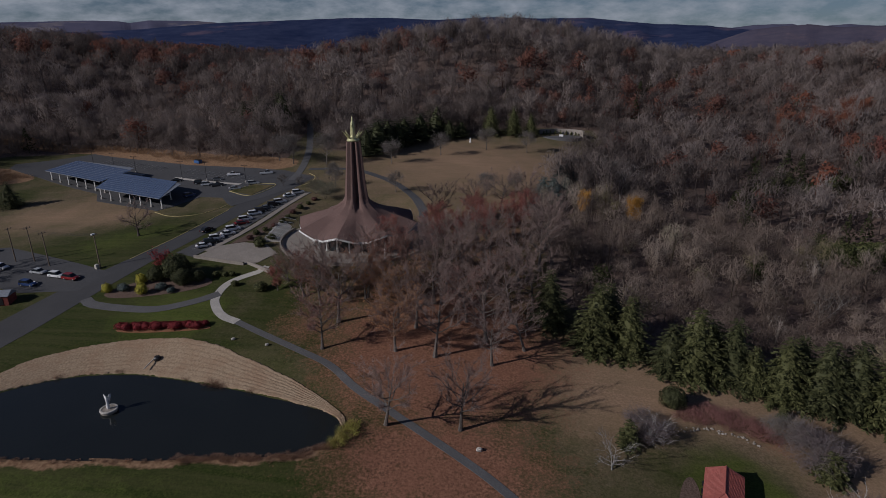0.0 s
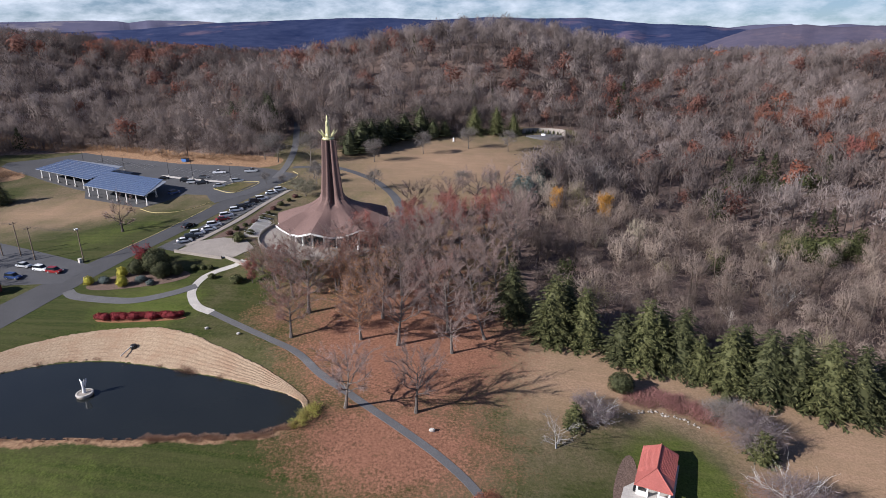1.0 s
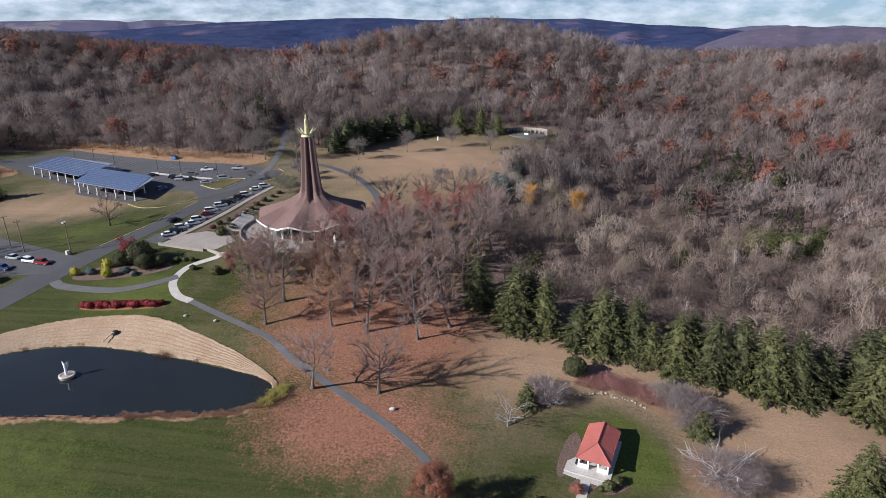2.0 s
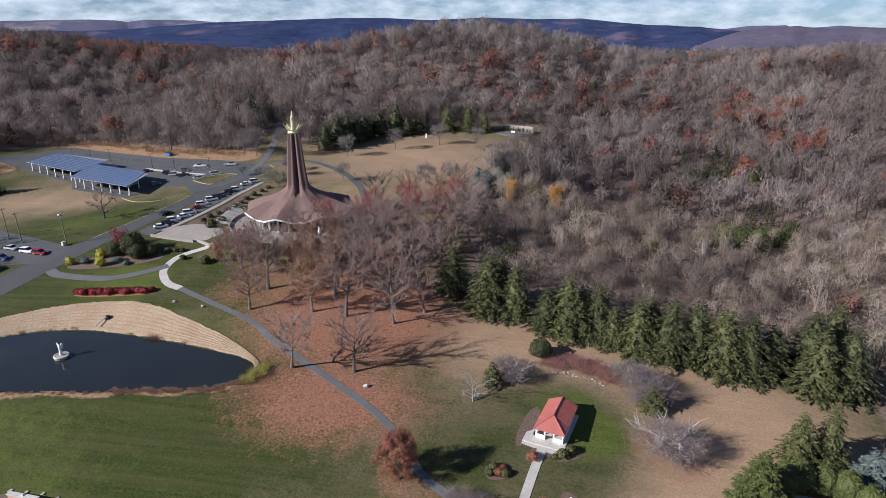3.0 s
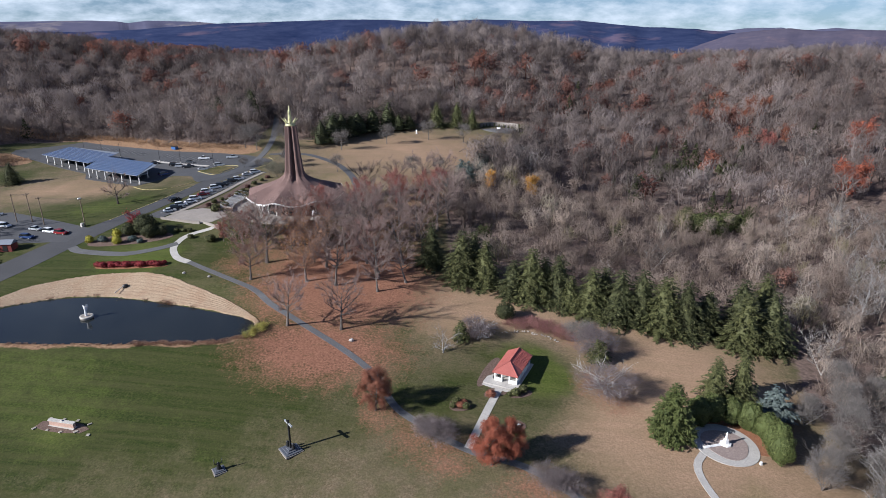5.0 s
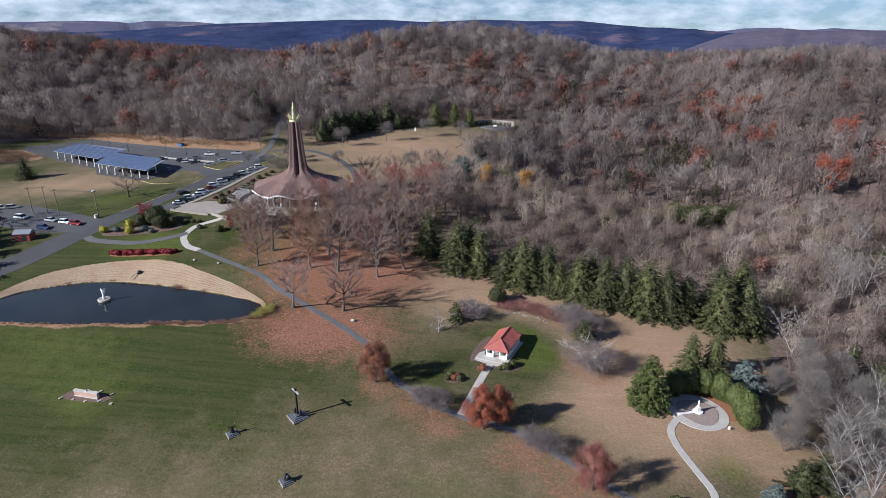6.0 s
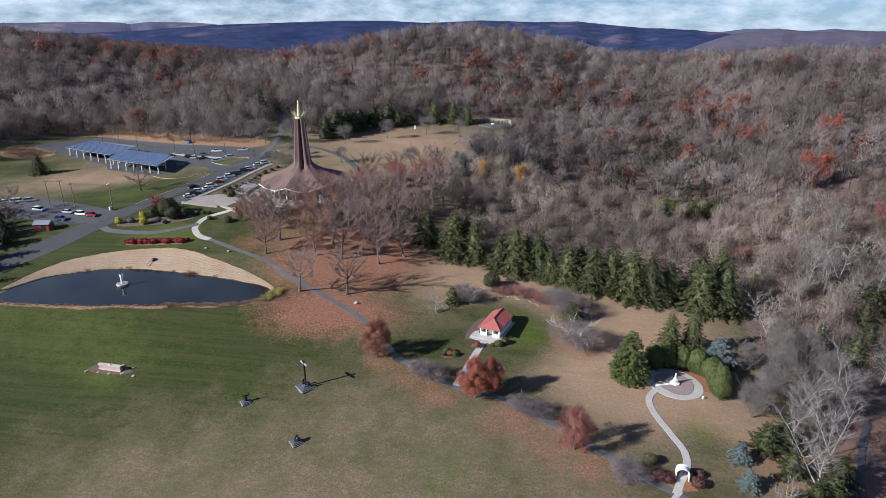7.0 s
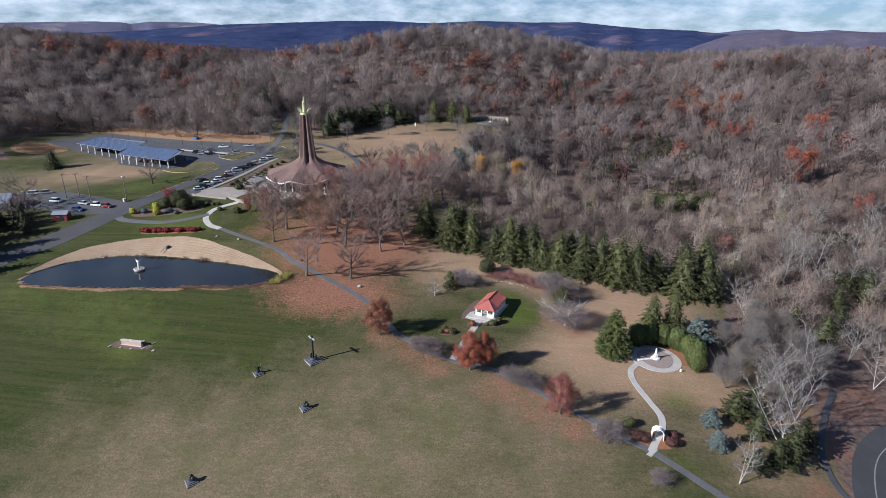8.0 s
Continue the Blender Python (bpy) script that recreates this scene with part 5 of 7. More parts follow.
for x, y, s in [(-6.6, 310, 1.0), (5.4, 312.7, 1.0), (14.7, 313, 0.78)]:
    SPRUCES[1].plant(x, y, s * 0.92, spin(), "dark spruce at the edge of the field", wide=1.45)
for x, y, s in [(32.1, 193, 0.75), (50, 192, 0.85)]:
    AMBERS.plant(x, y, s, spin())
for x, y, s in [(22, 202, 0.85), (18.6, 207, 0.75), (29, 231, 0.95), (25.5, 222, 0.8), (14, 192, 0.42), (27, 212, 0.7)]:
    BLUES[int(y) % 2].plant(x, y, s * 1.9, spin(), "greyish pine at the field's edge", "pines at the field's edge", wide=1.25)

# Rough brush bank behind the upper car park and on the mound.
DRYBRUSH = thicket_kind("dry_brush", "rough bank of dry tan brush", 255, 4.2, 2.6, 1.9, M_DRYBRUSH, 420, 1.1)
bank = open_curve([(-214, 269.5), (-190, 264), (-166, 256), (-142, 248), (-120, 244), (-104, 241)], 4.6)
for x, y in bank:
    DRYBRUSH.plant(x + rng.uniform(-1, 1), y + rng.uniform(-1.5, 2.5), rng.uniform(0.8, 1.3), spin(), group="brush bank")
for i in range(11):
    DRYBRUSH.plant(-222 + 13 * math.cos(2.4 * i) * (0.3 + 0.065 * i), 219 + 8 * math.sin(2.4 * i) * (0.3 + 0.065 * i), rng.uniform(0.8, 1.2), spin(), "heap of dry brown brush beside the car park", "brush heap")
for i in range(10):
    f = i / 9
    (MAROON, YEWS, YEWS)[i % 3].plant(-73.2 + 8 * f + 0.6 * math.sin(5 * i), 151 + 37 * f, (1.0, 1.0, 0.8)[i % 3], spin(), ("low rounded maroon-brown bush along the pavement", "dark clipped yew along the pavement", "small dark clipped yew along the pavement")[i % 3], "shrubs along the church pavement")

# Planted bed by the road, barberry hedge, shrubs.
for x, y, s in [(-97.2, 115.6, 0.8), (-87.2, 115.4, 0.95), (-90.5, 120.5, 0.9)]:
    GOLDENS.plant(x, y, s, spin(), group="planted bed by the road")
for x, y, s in [(-82.5, 124.5, 1.25), (-79, 121, 0.85), (-87, 122.5, 0.8), (-75.5, 123, 0.6)]:
    DARKBUSH.plant(x, y, s, spin(), group="planted bed by the road")
for x, y, s in [(-93.4, 116.8, 1.0), (-83.5, 118.2, 0.9), (-80, 116.8, 0.7)]:
    BLUEBUSH.plant(x, y, s, spin(), group="planted bed by the road")
for x, y, s in [(-72, 126, 0.9), (-69.5, 126.4, 0.8), (-67.5, 126.6, 0.8), (-64.5, 121.5, 0.9), (-56.6, 119.8, 1.5), (-67.5, 145.5, 1.6), (-69.5, 149, 1.2), (-66.5, 151.5, 1.3)]:
    YEWS.plant(x, y, s, spin())
for i in range(14):
    f = i / 13
    BARBERRY.plant(-83 + 19.5 * f, 99.8 + 2.4 * f + 0.5 * math.sin(4 * i), 0.95 + 0.14 * math.sin(2.3 * i), spin(), group="barberry hedge")
thin_red = bare_kind("redbud_tree", "small tree in crimson leaf by the road", 271, 4.6, 2.2, 10, 300, M_BARK, M_TWIG_RED, 0.8, 0.04, leaves=1600, leaf=M_BARBERRY, leaf_size=0.26)
thin_red.plant(-88.5, 128.5, 1.0, 30)
for x, y, s in [(43.5, 89.4, 0.8), (46, 88.8, 0.8), (48.8, 89, 0.85), (51.6, 88.4, 0.85), (54.4, 87.6, 0.85), (57, 86.2, 0.8), (47.6, 91.6, 0.8), (50.8, 91.4, 0.8), (54, 90.4, 0.8), (57.4, 88.8, 0.75), (59.6, 85.4, 0.7)]:
    REDTHICKET.plant(x, y, s, spin(), group="thicket behind the pavilion")
for x, y, s in [(-20.2, 72.2, 1.1), (-21.4, 69.4, 0.9), (-19.8, 74.6, 0.8)]:
    REEDS.plant(x, y, s, spin())
SEDGE = thicket_kind("sedge_tussock", "low tussock of dry reddish-brown sedge on the shore", 265, 1.7, 1.3, 0.5, M_SEDGE, 360, 0.45)
shore = open_curve([(-97, 59), (-91, 57.6), (-75, 58.8), (-55, 60.8), (-41, 63.2), (-28, 65.2), (-22.8, 68.6)], 1.1)
for i, (x, y) in enumerate(shore):
    dense = x > -48
    for k in range(2 if dense else 1):
        if dense or i % 2 == 0:
            SEDGE.plant(x + rng.uniform(-0.6, 0.6), y + rng.uniform(-0.7, 0.9) * (1.0 if dense else 0.4), rng.uniform(0.45, 0.8) * (1.0 if dense else 0.7), spin(), group="sedge along the shore", sink=0.02)
for x, y, s in [(-53.6, 85.9, 1.3), (-52.2, 85.6, 1.1), (-51.0, 85.2, 0.9), (-76, 88, 0.7), (-60, 86.9, 0.7), (-44, 84.1, 0.8), (-88, 84.4, 0.8)]:
    SEDGE.plant(x, y, s, spin(), "dry brown tussock at the foot of the straw bank", "sedge along the shore", sink=0.02)
RUSTBUSH.plant(39.9, 57.4, 1.1, spin(), "rounded orange-brown bush beside the pavilion walk")
for x, y, s in [(45.4, 58.8, 1.0), (47.0, 60.2, 1.0), (44.0, 58.2, 0.6)]:
    YEWS.plant(x, y, s, spin(), "grey-green bush at the pavilion's corner")
for x, y, s, k in [(32.6, 53.6, 0.9, YEWS), (33.6, 52.6, 1.0, RUSTBUSH), (34.8, 52.4, 0.8, YEWS), (32.0, 52.2, 0.7, YEWS), (34.2, 53.8, 0.8, RUSTBUSH)]:
    k.plant(x, y, s, spin(), group="round bed on the lawn")
for x, y, s in [(77.6, 16.6, 1.25), (78.8, 16.0, 1.0), (84.2, 15.6, 1.2), (85.0, 18.2, 0.9)]:
    MAROON.plant(x, y, s, spin())
YEWS.plant(76.5, 20.5, 1.2, spin(), "low dark bush beside the path")

for x, y, s in [(115, 255, 1.1), (121, 259, 1.25), (128, 261, 1.15), (134, 258, 0.9), (149, 263, 1.0), (155, 265, 0.8), (104, 248, 0.8), (112, 187, 1.1), (118, 188, 1.25), (125, 190, 1.2), (131, 192, 1.15), (136, 194, 0.9), (122, 196, 0.9), (140, 262, 0.7)]:
    PRIVET.plant(x, y, s, spin(), group="evergreen scrub of the low wood")

# Edge of the woods near the camera.
for i, (x, y, s) in enumerate([(94.6, 6.6, 0.58), (108.6, 21.6, 0.72), (141.6, 51.5, 0.8), (136, 106, 0.6), (141.2, 109, 0.95), (146, 100, 0.6), (162, 110, 0.85), (182, 134, 0.85), (130, 116, 0.6), (165, 182, 0.8), (174, 165, 0.75), (162, 168, 0.95), (147, 173, 0.85), (182, 248, 0.9), (90, 138, 0.6), (168, 150, 0.8), (152, 140, 0.75), (120, 82, 0.7), (150, 118, 0.8), (157, 122, 0.9), (171, 128, 0.8), (148, 128, 0.7), (176, 118, 0.75), (166, 100, 0.7), (188, 150, 0.8), (155, 106, 0.65), (-87, 331, 1.05), (46, 228, 0.9), (49, 219, 0.8), (107.2, 20.4, 0.98), (110.4, 39.3, 0.85), (121.7, 44.9, 0.9), (114.5, 31, 0.85), (140.8, 63, 0.85)]):
    SYCAMORES[i % 3].plant(x, y, s, spin(), group="pale trees at the wood's edge")
for i, (x, y, s) in enumerate([(102, 40, 0.85), (122.4, 55, 0.95), (121.6, 46, 0.85), (114.4, 56, 1.0), (108, 48, 0.85), (114, 44, 0.8), (117, 65, 0.9), (107, 60, 0.75), (128, 62, 0.8), (120, 74, 0.85), (110.5, 36, 0.7), (126, 70, 0.8), (131, 56, 0.7)]):
    GREYS[i % 2].plant(x, y, s, spin(), group="pale trees at the wood's edge")
# Last six pines stand unseen, added to cast shadows on the left road.
for x, y, s in [(143.5, 76, 0.8), (131, 75, 0.7), (138, 71, 0.75), (151, 93, 0.65), (162, 98, 0.85), (110.6, 19.6, 0.62), (113, 23.4, 0.5), (-135, 104, 0.62), (-139, 108, 0.6), (-131, 100, 0.55), (-145, 111, 0.6), (-141, 101, 0.55), (-127, 97, 0.5), (-150, 105, 0.75), (-133, 80, 1.2), (-138, 88, 1.2), (-128, 72, 1.15), (-143, 96, 1.2), (-123, 64, 1.0), (-140, 76, 1.1)]:
    PINES[int(x) % 2].plant(x, y, s, spin(), wide=1.25)


# ---- church ----
def build_church():
    cx, cy = CHURCH
    z0 = CHURCH_Z
    ch = thing("church", cx, cy, z0, 0, "modern church with sweeping brown shingled roof and tall spire", "church")
    # Roof and tower: eight ribs in pairs, flaring from the spire to gabled eaves.
    levels = [(30.6, 2.0), (28, 2.15), (24, 2.4), (20, 2.7), (16, 3.05), (13.4, 3.4), (12.2, 4.0), (11.2, 5.2), (10.0, 7.4), (8.6, 10.0), (7.2, 12.6), (5.9, 15.0), (4.7, 17.2)]
    n = 128

    def star(a, k):
        """Rib height and eave lift at angle a for level share k from 0 at the eave to 1 at the top."""
        b = (a + math.pi / 4) % (math.pi / 2) - math.pi / 4
        rib = math.exp(-((abs(b) - (0.34 + 0.08 * (1 - k))) / 0.10) ** 4)
        groove = math.exp(-(b / 0.17) ** 4)
        corner = 1 / max(abs(math.cos(b)), abs(math.sin(b)))
        return rib, groove, corner

    def skin(i, a):
        h, r = levels[i]
        k = (h - 4.7) / 25.9
        rib, groove, corner = star(a, k)
        square = min(1, max(0, (h - 9) / 5))
        r2 = r * (1 + (corner - 1) * square * 0.85)
        if h > 11:
            r2 *= 1 + 0.06 * rib - 0.42 * groove
            return r2, h
        f = (11.2 - h) / 6.5
        tri = max(0.0, 1 - abs(abs((a + math.pi / 4) % (math.pi / 2) - math.pi / 4) - 0.39) / 0.39)
        return r2 * (1 + 0.10 * tri * f), h + (1.75 * max(0.0, 1 - abs(abs((a + math.pi / 4) % (math.pi / 2) - math.pi / 4) - 0.39) / 0.30) * f - 0.7 * groove * (1 - f) * 0.4) * min(1, f * 1.6) - 0.1 * f

    TURN = 0.33
    ang = [2 * math.pi * j / n for j in range(n)]
    v = []
    for i in range(len(levels)):
        for a in ang:
            r, h = skin(i, a)
            v.append((r * math.cos(a + TURN), r * math.sin(a + TURN), h))
    q = [(i * n + j, (i + 1) * n + j, (i + 1) * n + (j + 1) % n, i * n + (j + 1) % n) for i in range(len(levels) - 1) for j in range(n)]
    roof = Soup().quads(v, q)
    part("roof", roof, M_ROOF, ch, "brown shingled roof sweeping up into the spire")
    fascia = Soup()
    rim = []
    for j in range(n + 1):
        r, h = skin(len(levels) - 1, ang[j % n])
        a = ang[j % n] + TURN
        rim.append((r, h, a))
    for (r0, h0, a0), (r1, h1, a1) in zip(rim, rim[1:]):
        pts = []
        for r, h, a in ((r0, h0, a0), (r1, h1, a1)):
            for dr, dh in ((0.1, 0.06), (0.1, -0.5), (-0.5, -0.5)):
                pts.append(((r + dr) * math.cos(a), (r + dr) * math.sin(a), h + dh))
        fascia.quads(pts, [(0, 1, 4, 3), (1, 2, 5, 4)])
    part("fascia", fascia, M_PAINT, ch, "white fascia board along the gabled eaves")
    soffit = Soup()
    v = []
    for k, (r, h, a) in enumerate(rim[:-1]):
        v += [((r - 0.4) * math.cos(a), (r - 0.4) * math.sin(a), h - 0.45), (13.2 * math.cos(a), 13.2 * math.sin(a), h - 0.2)]
    soffit.quads(v, [(2 * k, 2 * k + 1, (2 * k + 3) % len(v), (2 * k + 2) % len(v)) for k in range(n)])
    part("soffit", soffit, M_CONCRETE, ch)
    part("wall", Soup().lathe([(13.4, -0.5), (13.4, 5.6)], 48), M_GLASS, ch, "dark glass wall under the eaves")
    for k in range(24):
        a = 2 * math.pi * k / 24 + TURN
        part("column", Soup().box(14.0 * math.cos(a), 14.0 * math.sin(a), 2.2, 0.5, 0.35, 5.0, math.degrees(a)), M_PAINT, ch, "white column")
    # Crown and gilded statue.
    crown = Soup().lathe([(1.7, 30.4), (1.95, 30.8), (1.6, 31.3), (0.9, 31.8), (0.6, 32.3)], 24)
    for k in range(8):
        a = 2 * math.pi * k / 8 + TURN
        t = np.linspace(0, 1, 5)
        out = 1.3 + 1.75 * t ** 1.3
        pts = np.stack([out * math.cos(a), out * math.sin(a), 31.2 + 2.3 * t ** 1.1], 1)
        crown.tube(pts, [0.24, 0.26, 0.22, 0.14, 0.04], 5)
    part("crown", crown, M_GOLD, ch, "gilded crown of curved petals")
    statue = Soup().lathe([(0.72, 31.8), (0.8, 32.6), (0.66, 34.0), (0.6, 35.2), (0.52, 36.0), (0.28, 36.4), (0.34, 36.8), (0.3, 37.2), (0.1, 37.6), (0.02, 37.9)], 14, (0, 0, 0), 0.8)
    statue.ball((0.0, -0.5, 35.2), (0.3, 0.3, 0.6), np.random.default_rng(1))
    part("statue", statue, M_GOLD, ch, "gilded standing statue on the spire", True)
    # Terrace and low curved walls.
    part("terrace", Soup().lathe([(24.0, -1.4), (24.0, 0.12), (0.2, 0.16)], 72), M_WORN, ch, "pale concrete terrace round the church")
    wall = Soup()
    for k in range(72):
        a0, a1 = radians(165 + 2.6 * k), radians(165 + 2.6 * (k + 1))
        pts = [(r * math.cos(a), r * math.sin(a), h) for a in (a0, a1) for r, h in ((23.6, -1.6), (23.6, 0.95), (24.0, 0.95), (24.0, -1.6))]
        wall.quads(pts, [(0, 1, 5, 4), (1, 2, 6, 5), (2, 3, 7, 6)])
    part("parapet", wall, M_WORN, ch, "low pale concrete curved terrace wall")
    return ch


build_church()


def build_stairs():
    x, y = -66.4, 160.5
    st = thing("entrance_stairs", x, y, CHURCH_Z - 0.1, 7, "broad pale concrete stairs with steel handrails up to the church", "stairs")
    for k in range(9):
        part("step", Soup().box(0.6 * k - 2.6, 0, 0.65 - 0.07 * k, 0.62, 21, 1.3 - 0.14 * k), M_CONCRETE, st)
    for k in range(6):
        rail = Soup()
        yy = -10 + 4.0 * k
        rail.tube([(-2.6, yy, 1.2), (-2.6, yy, 2.2), (2.2, yy, 1.1), (2.2, yy, 0.1)], [0.05] * 4, 5)
        part("handrail", rail, M_STEEL, st, "steel handrail")


build_stairs()
slab("plaza", [(-84, 137), (-80, 145), (-74, 148), (-66, 147), (-60, 140), (-63, 134), (-66, 133), (-75, 135)], M_WORN, "pale concrete forecourt of the church", 0.14, "plaza")

slab("bed_entrance", [(-77.6, 146.5), (-73.6, 163), (-71.2, 184), (-68.2, 186), (-69.6, 172), (-71.4, 160), (-71.6, 150)], M_MULCH, "brown mulched bed of shrubs beside the entrance stairs", 0.1, "flower bed")

# Low retaining walls and shelter of the forecourt.
for name, a, b in (("forecourt_wall", (-66, 133.2), (-57, 127.5)), ("forecourt_wall", (-84, 136.4), (-67, 132.6))):
    d = np.array(b) - a
    L = float(np.hypot(*d))
    w = thing(name, (a[0] + b[0]) / 2, (a[1] + b[1]) / 2, up((a[0] + b[0]) / 2, (a[1] + b[1]) / 2), math.degrees(math.atan2(d[1], d[0])), "low pale stone wall edging the church forecourt", "wall")
    part("body", Soup().box(0, 0, 0.35, L, 0.35, 1.1), M_WORN, w)
    part("coping", Soup().box(0, 0, 0.94, L + 0.1, 0.5, 0.1), M_WORN, w)


# ---- pavilion ----
def build_pavilion():
    x, y = PAVILION
    z = up(x, y) + 0.05
    pv = thing("pavilion", x, y, z, -18, "small white open pavilion with a red hipped metal roof", "pavilion")
    part("floor", Soup().box(-0.7, -0.6, 0.02, 8.2, 12.6, 0.24), M_CONCRETE, pv, "pale concrete floor slab")
    hw, hl = 3.1, 5.5
    for sx in (-1, 1):
        for k in range(5):
            part("post", Soup().box(sx * 2.6, -4.8 + 2.4 * k, 1.25, 0.28, 0.28, 2.4), M_PAINT, pv)
    for k in (-0.9, 0.9):
        part("post", Soup().box(k, -4.9, 1.25, 0.28, 0.28, 2.4), M_PAINT, pv)
    for sx in (-1, 1):
        part("half_wall", Soup().box(sx * 2.6, 0.0, 0.55, 0.18, 9.7, 0.95), M_PAINT, pv)
        part("half_wall", Soup().box(sx * 1.75, -4.9, 0.55, 1.6, 0.18, 0.95), M_PAINT, pv)
    part("back_wall", Soup().box(0, 4.9, 1.25, 5.3, 0.2, 2.4), M_PAINT, pv)
    part("beam", Soup().box(0, 0, 2.42, 5.6, 10.2, 0.22), M_PAINT, pv)
    roof = Soup()
    e, rz = 2.5, 4.25
    pts = [(-hw, -hl, e), (hw, -hl, e), (hw, hl, e), (-hw, hl, e), (0, -hl + 3.3, rz), (0, hl - 0.6, rz)]
    roof.quads(pts, [(1, 2, 5, 4), (3, 0, 4, 5)]).add(pts, [(0, 1, 4), (2, 3, 5)])
    roof.quads([(p[0], p[1], e - 0.18) for p in pts[:4]] + pts[:4], [(0, 1, 5, 4), (1, 2, 6, 5), (2, 3, 7, 6), (3, 0, 4, 7), (3, 2, 1, 0)])
    rf = part("roof", roof, M_TILE, pv, "red seamed metal roof")
    seams = Soup()
    for k in range(26):
        yy = -hl + 3.4 + k * 0.3
        if yy < hl - 0.7:
            for sx in (-1, 1):
                seams.tube([(sx * hw, yy, e + 0.03), (0, yy, rz + 0.03)], [0.03, 0.03], 3)
    part("standing_seam", seams, M_TILE, rf)
    part("ridge_cap", Soup().tube([(0, -hl + 3.2, rz + 0.03), (0, hl - 0.5, rz + 0.03)], [0.1, 0.1], 6), M_TILE, rf)
    for sx in (-1, 1):
        part("hip_cap", Soup().tube([(sx * hw, -hl, e + 0.03), (0, -hl + 3.3, rz + 0.04)], [0.08, 0.08], 5), M_TILE, rf)
    for k in range(5):
        bn = thing("bench", x, y, z, -18, "dark bench along the pavilion's side", "bench", "benches along the pavilion")
        bn.matrix_basis = pose(x, y, z + 0.14, 0, 0, -18) @ pose(-3.05, -4.0 + 1.9 * k, 0)
        part("seat", Soup().box(0, 0, 0.42, 0.45, 1.2, 0.06), M_DARK, bn)
        part("backrest", Soup().box(0.22, 0, 0.66, 0.06, 1.2, 0.42), M_DARK, bn)
        for s in (-0.5, 0.5):
            part("leg", Soup().box(0, s, 0.2, 0.4, 0.06, 0.42), M_DARK, bn)


build_pavilion()
slab("walk_pavilion", [(38.6, 63.6), (37.6, 61.2), (44.6, 58.8), (45.3, 60.9)], M_CONCRETE, "pale concrete walk beside the pavilion", 0.07, "pavement", 1.5)


def bed(name, x, y, rx, ry, material, label, lift=0.09, turn=0.0, category="flower bed"):
    a = np.linspace(0, 2 * np.pi, 24, endpoint=False)
    k = 1 + 0.06 * np.sin(3 * a + x)
    px, py = rx * k * np.cos(a), ry * k * np.sin(a)
    c, s = math.cos(radians(turn)), math.sin(radians(turn))
    return slab(name, np.c_[x + c * px - s * py, y + s * px + c * py], material, label, lift, category, 1.0, 0.25)


bed("bed_bushes", 33.4, 53.0, 2.4, 2.0, M_MULCH, "round mulched bed with clipped bushes")
bed("bed_plaque", 46.0, 48.4, 1.6, 1.6, M_MULCH, "round mulched bed with a white stone")
bed("bed_pavilion", 41.2, 59.0, 3.2, 1.6, M_MULCH, "mulched bed at the pavilion's front", 0.05, 30)
bed("bed_corner", 46.2, 59.4, 2.8, 1.7, M_MULCH, "mulched bed at the pavilion's corner", 0.05, 20)
bed("bed_side", 39.2, 66.4, 1.7, 6.4, M_MULCH, "strip of dry mulch along the pavilion walk", 0.05, -18)
bed("bed_road", -84.5, 119.4, 13.5, 5.0, M_MULCH, "mulched island bed of shrubs by the road", 0.06, 18)
bed("bed_hedge", -73.2, 100.6, 11.2, 1.6, M_NEEDLES, "mulched bed under the barberry hedge", 0.06, 7)
bed("bed_arch", 81.4, 16.4, 6.0, 2.6, M_NEEDLES, "pine straw bed round the white arch", 0.05, 10)


# ---- statues and monuments ----
def figure(height, rng, wide=0.3, arms=0.0):
    """A plain standing figure as one shape."""
    h = height
    s = Soup().lathe([(wide * 1.05, 0), (wide * 1.1, 0.1 * h), (wide * 0.85, 0.4 * h), (wide * 0.72, 0.55 * h), (wide * 0.95, 0.7 * h), (wide * 0.9, 0.78 * h), (wide * 0.35, 0.85 * h), (wide * 0.45, 0.9 * h), (wide * 0.42, 0.95 * h), (wide * 0.05, h)], 12, (0, 0, 0), 0.75)
    if arms:
        for sx in (-1, 1):
            s.tube([(sx * wide * 0.8, 0, 0.76 * h), (sx * wide * 1.6, -wide * 0.3, 0.86 * h), (sx * wide * 1.7, -wide * 0.4, 0.86 * h + arms)], [wide * 0.28, wide * 0.22, wide * 0.15], 6)
    return s


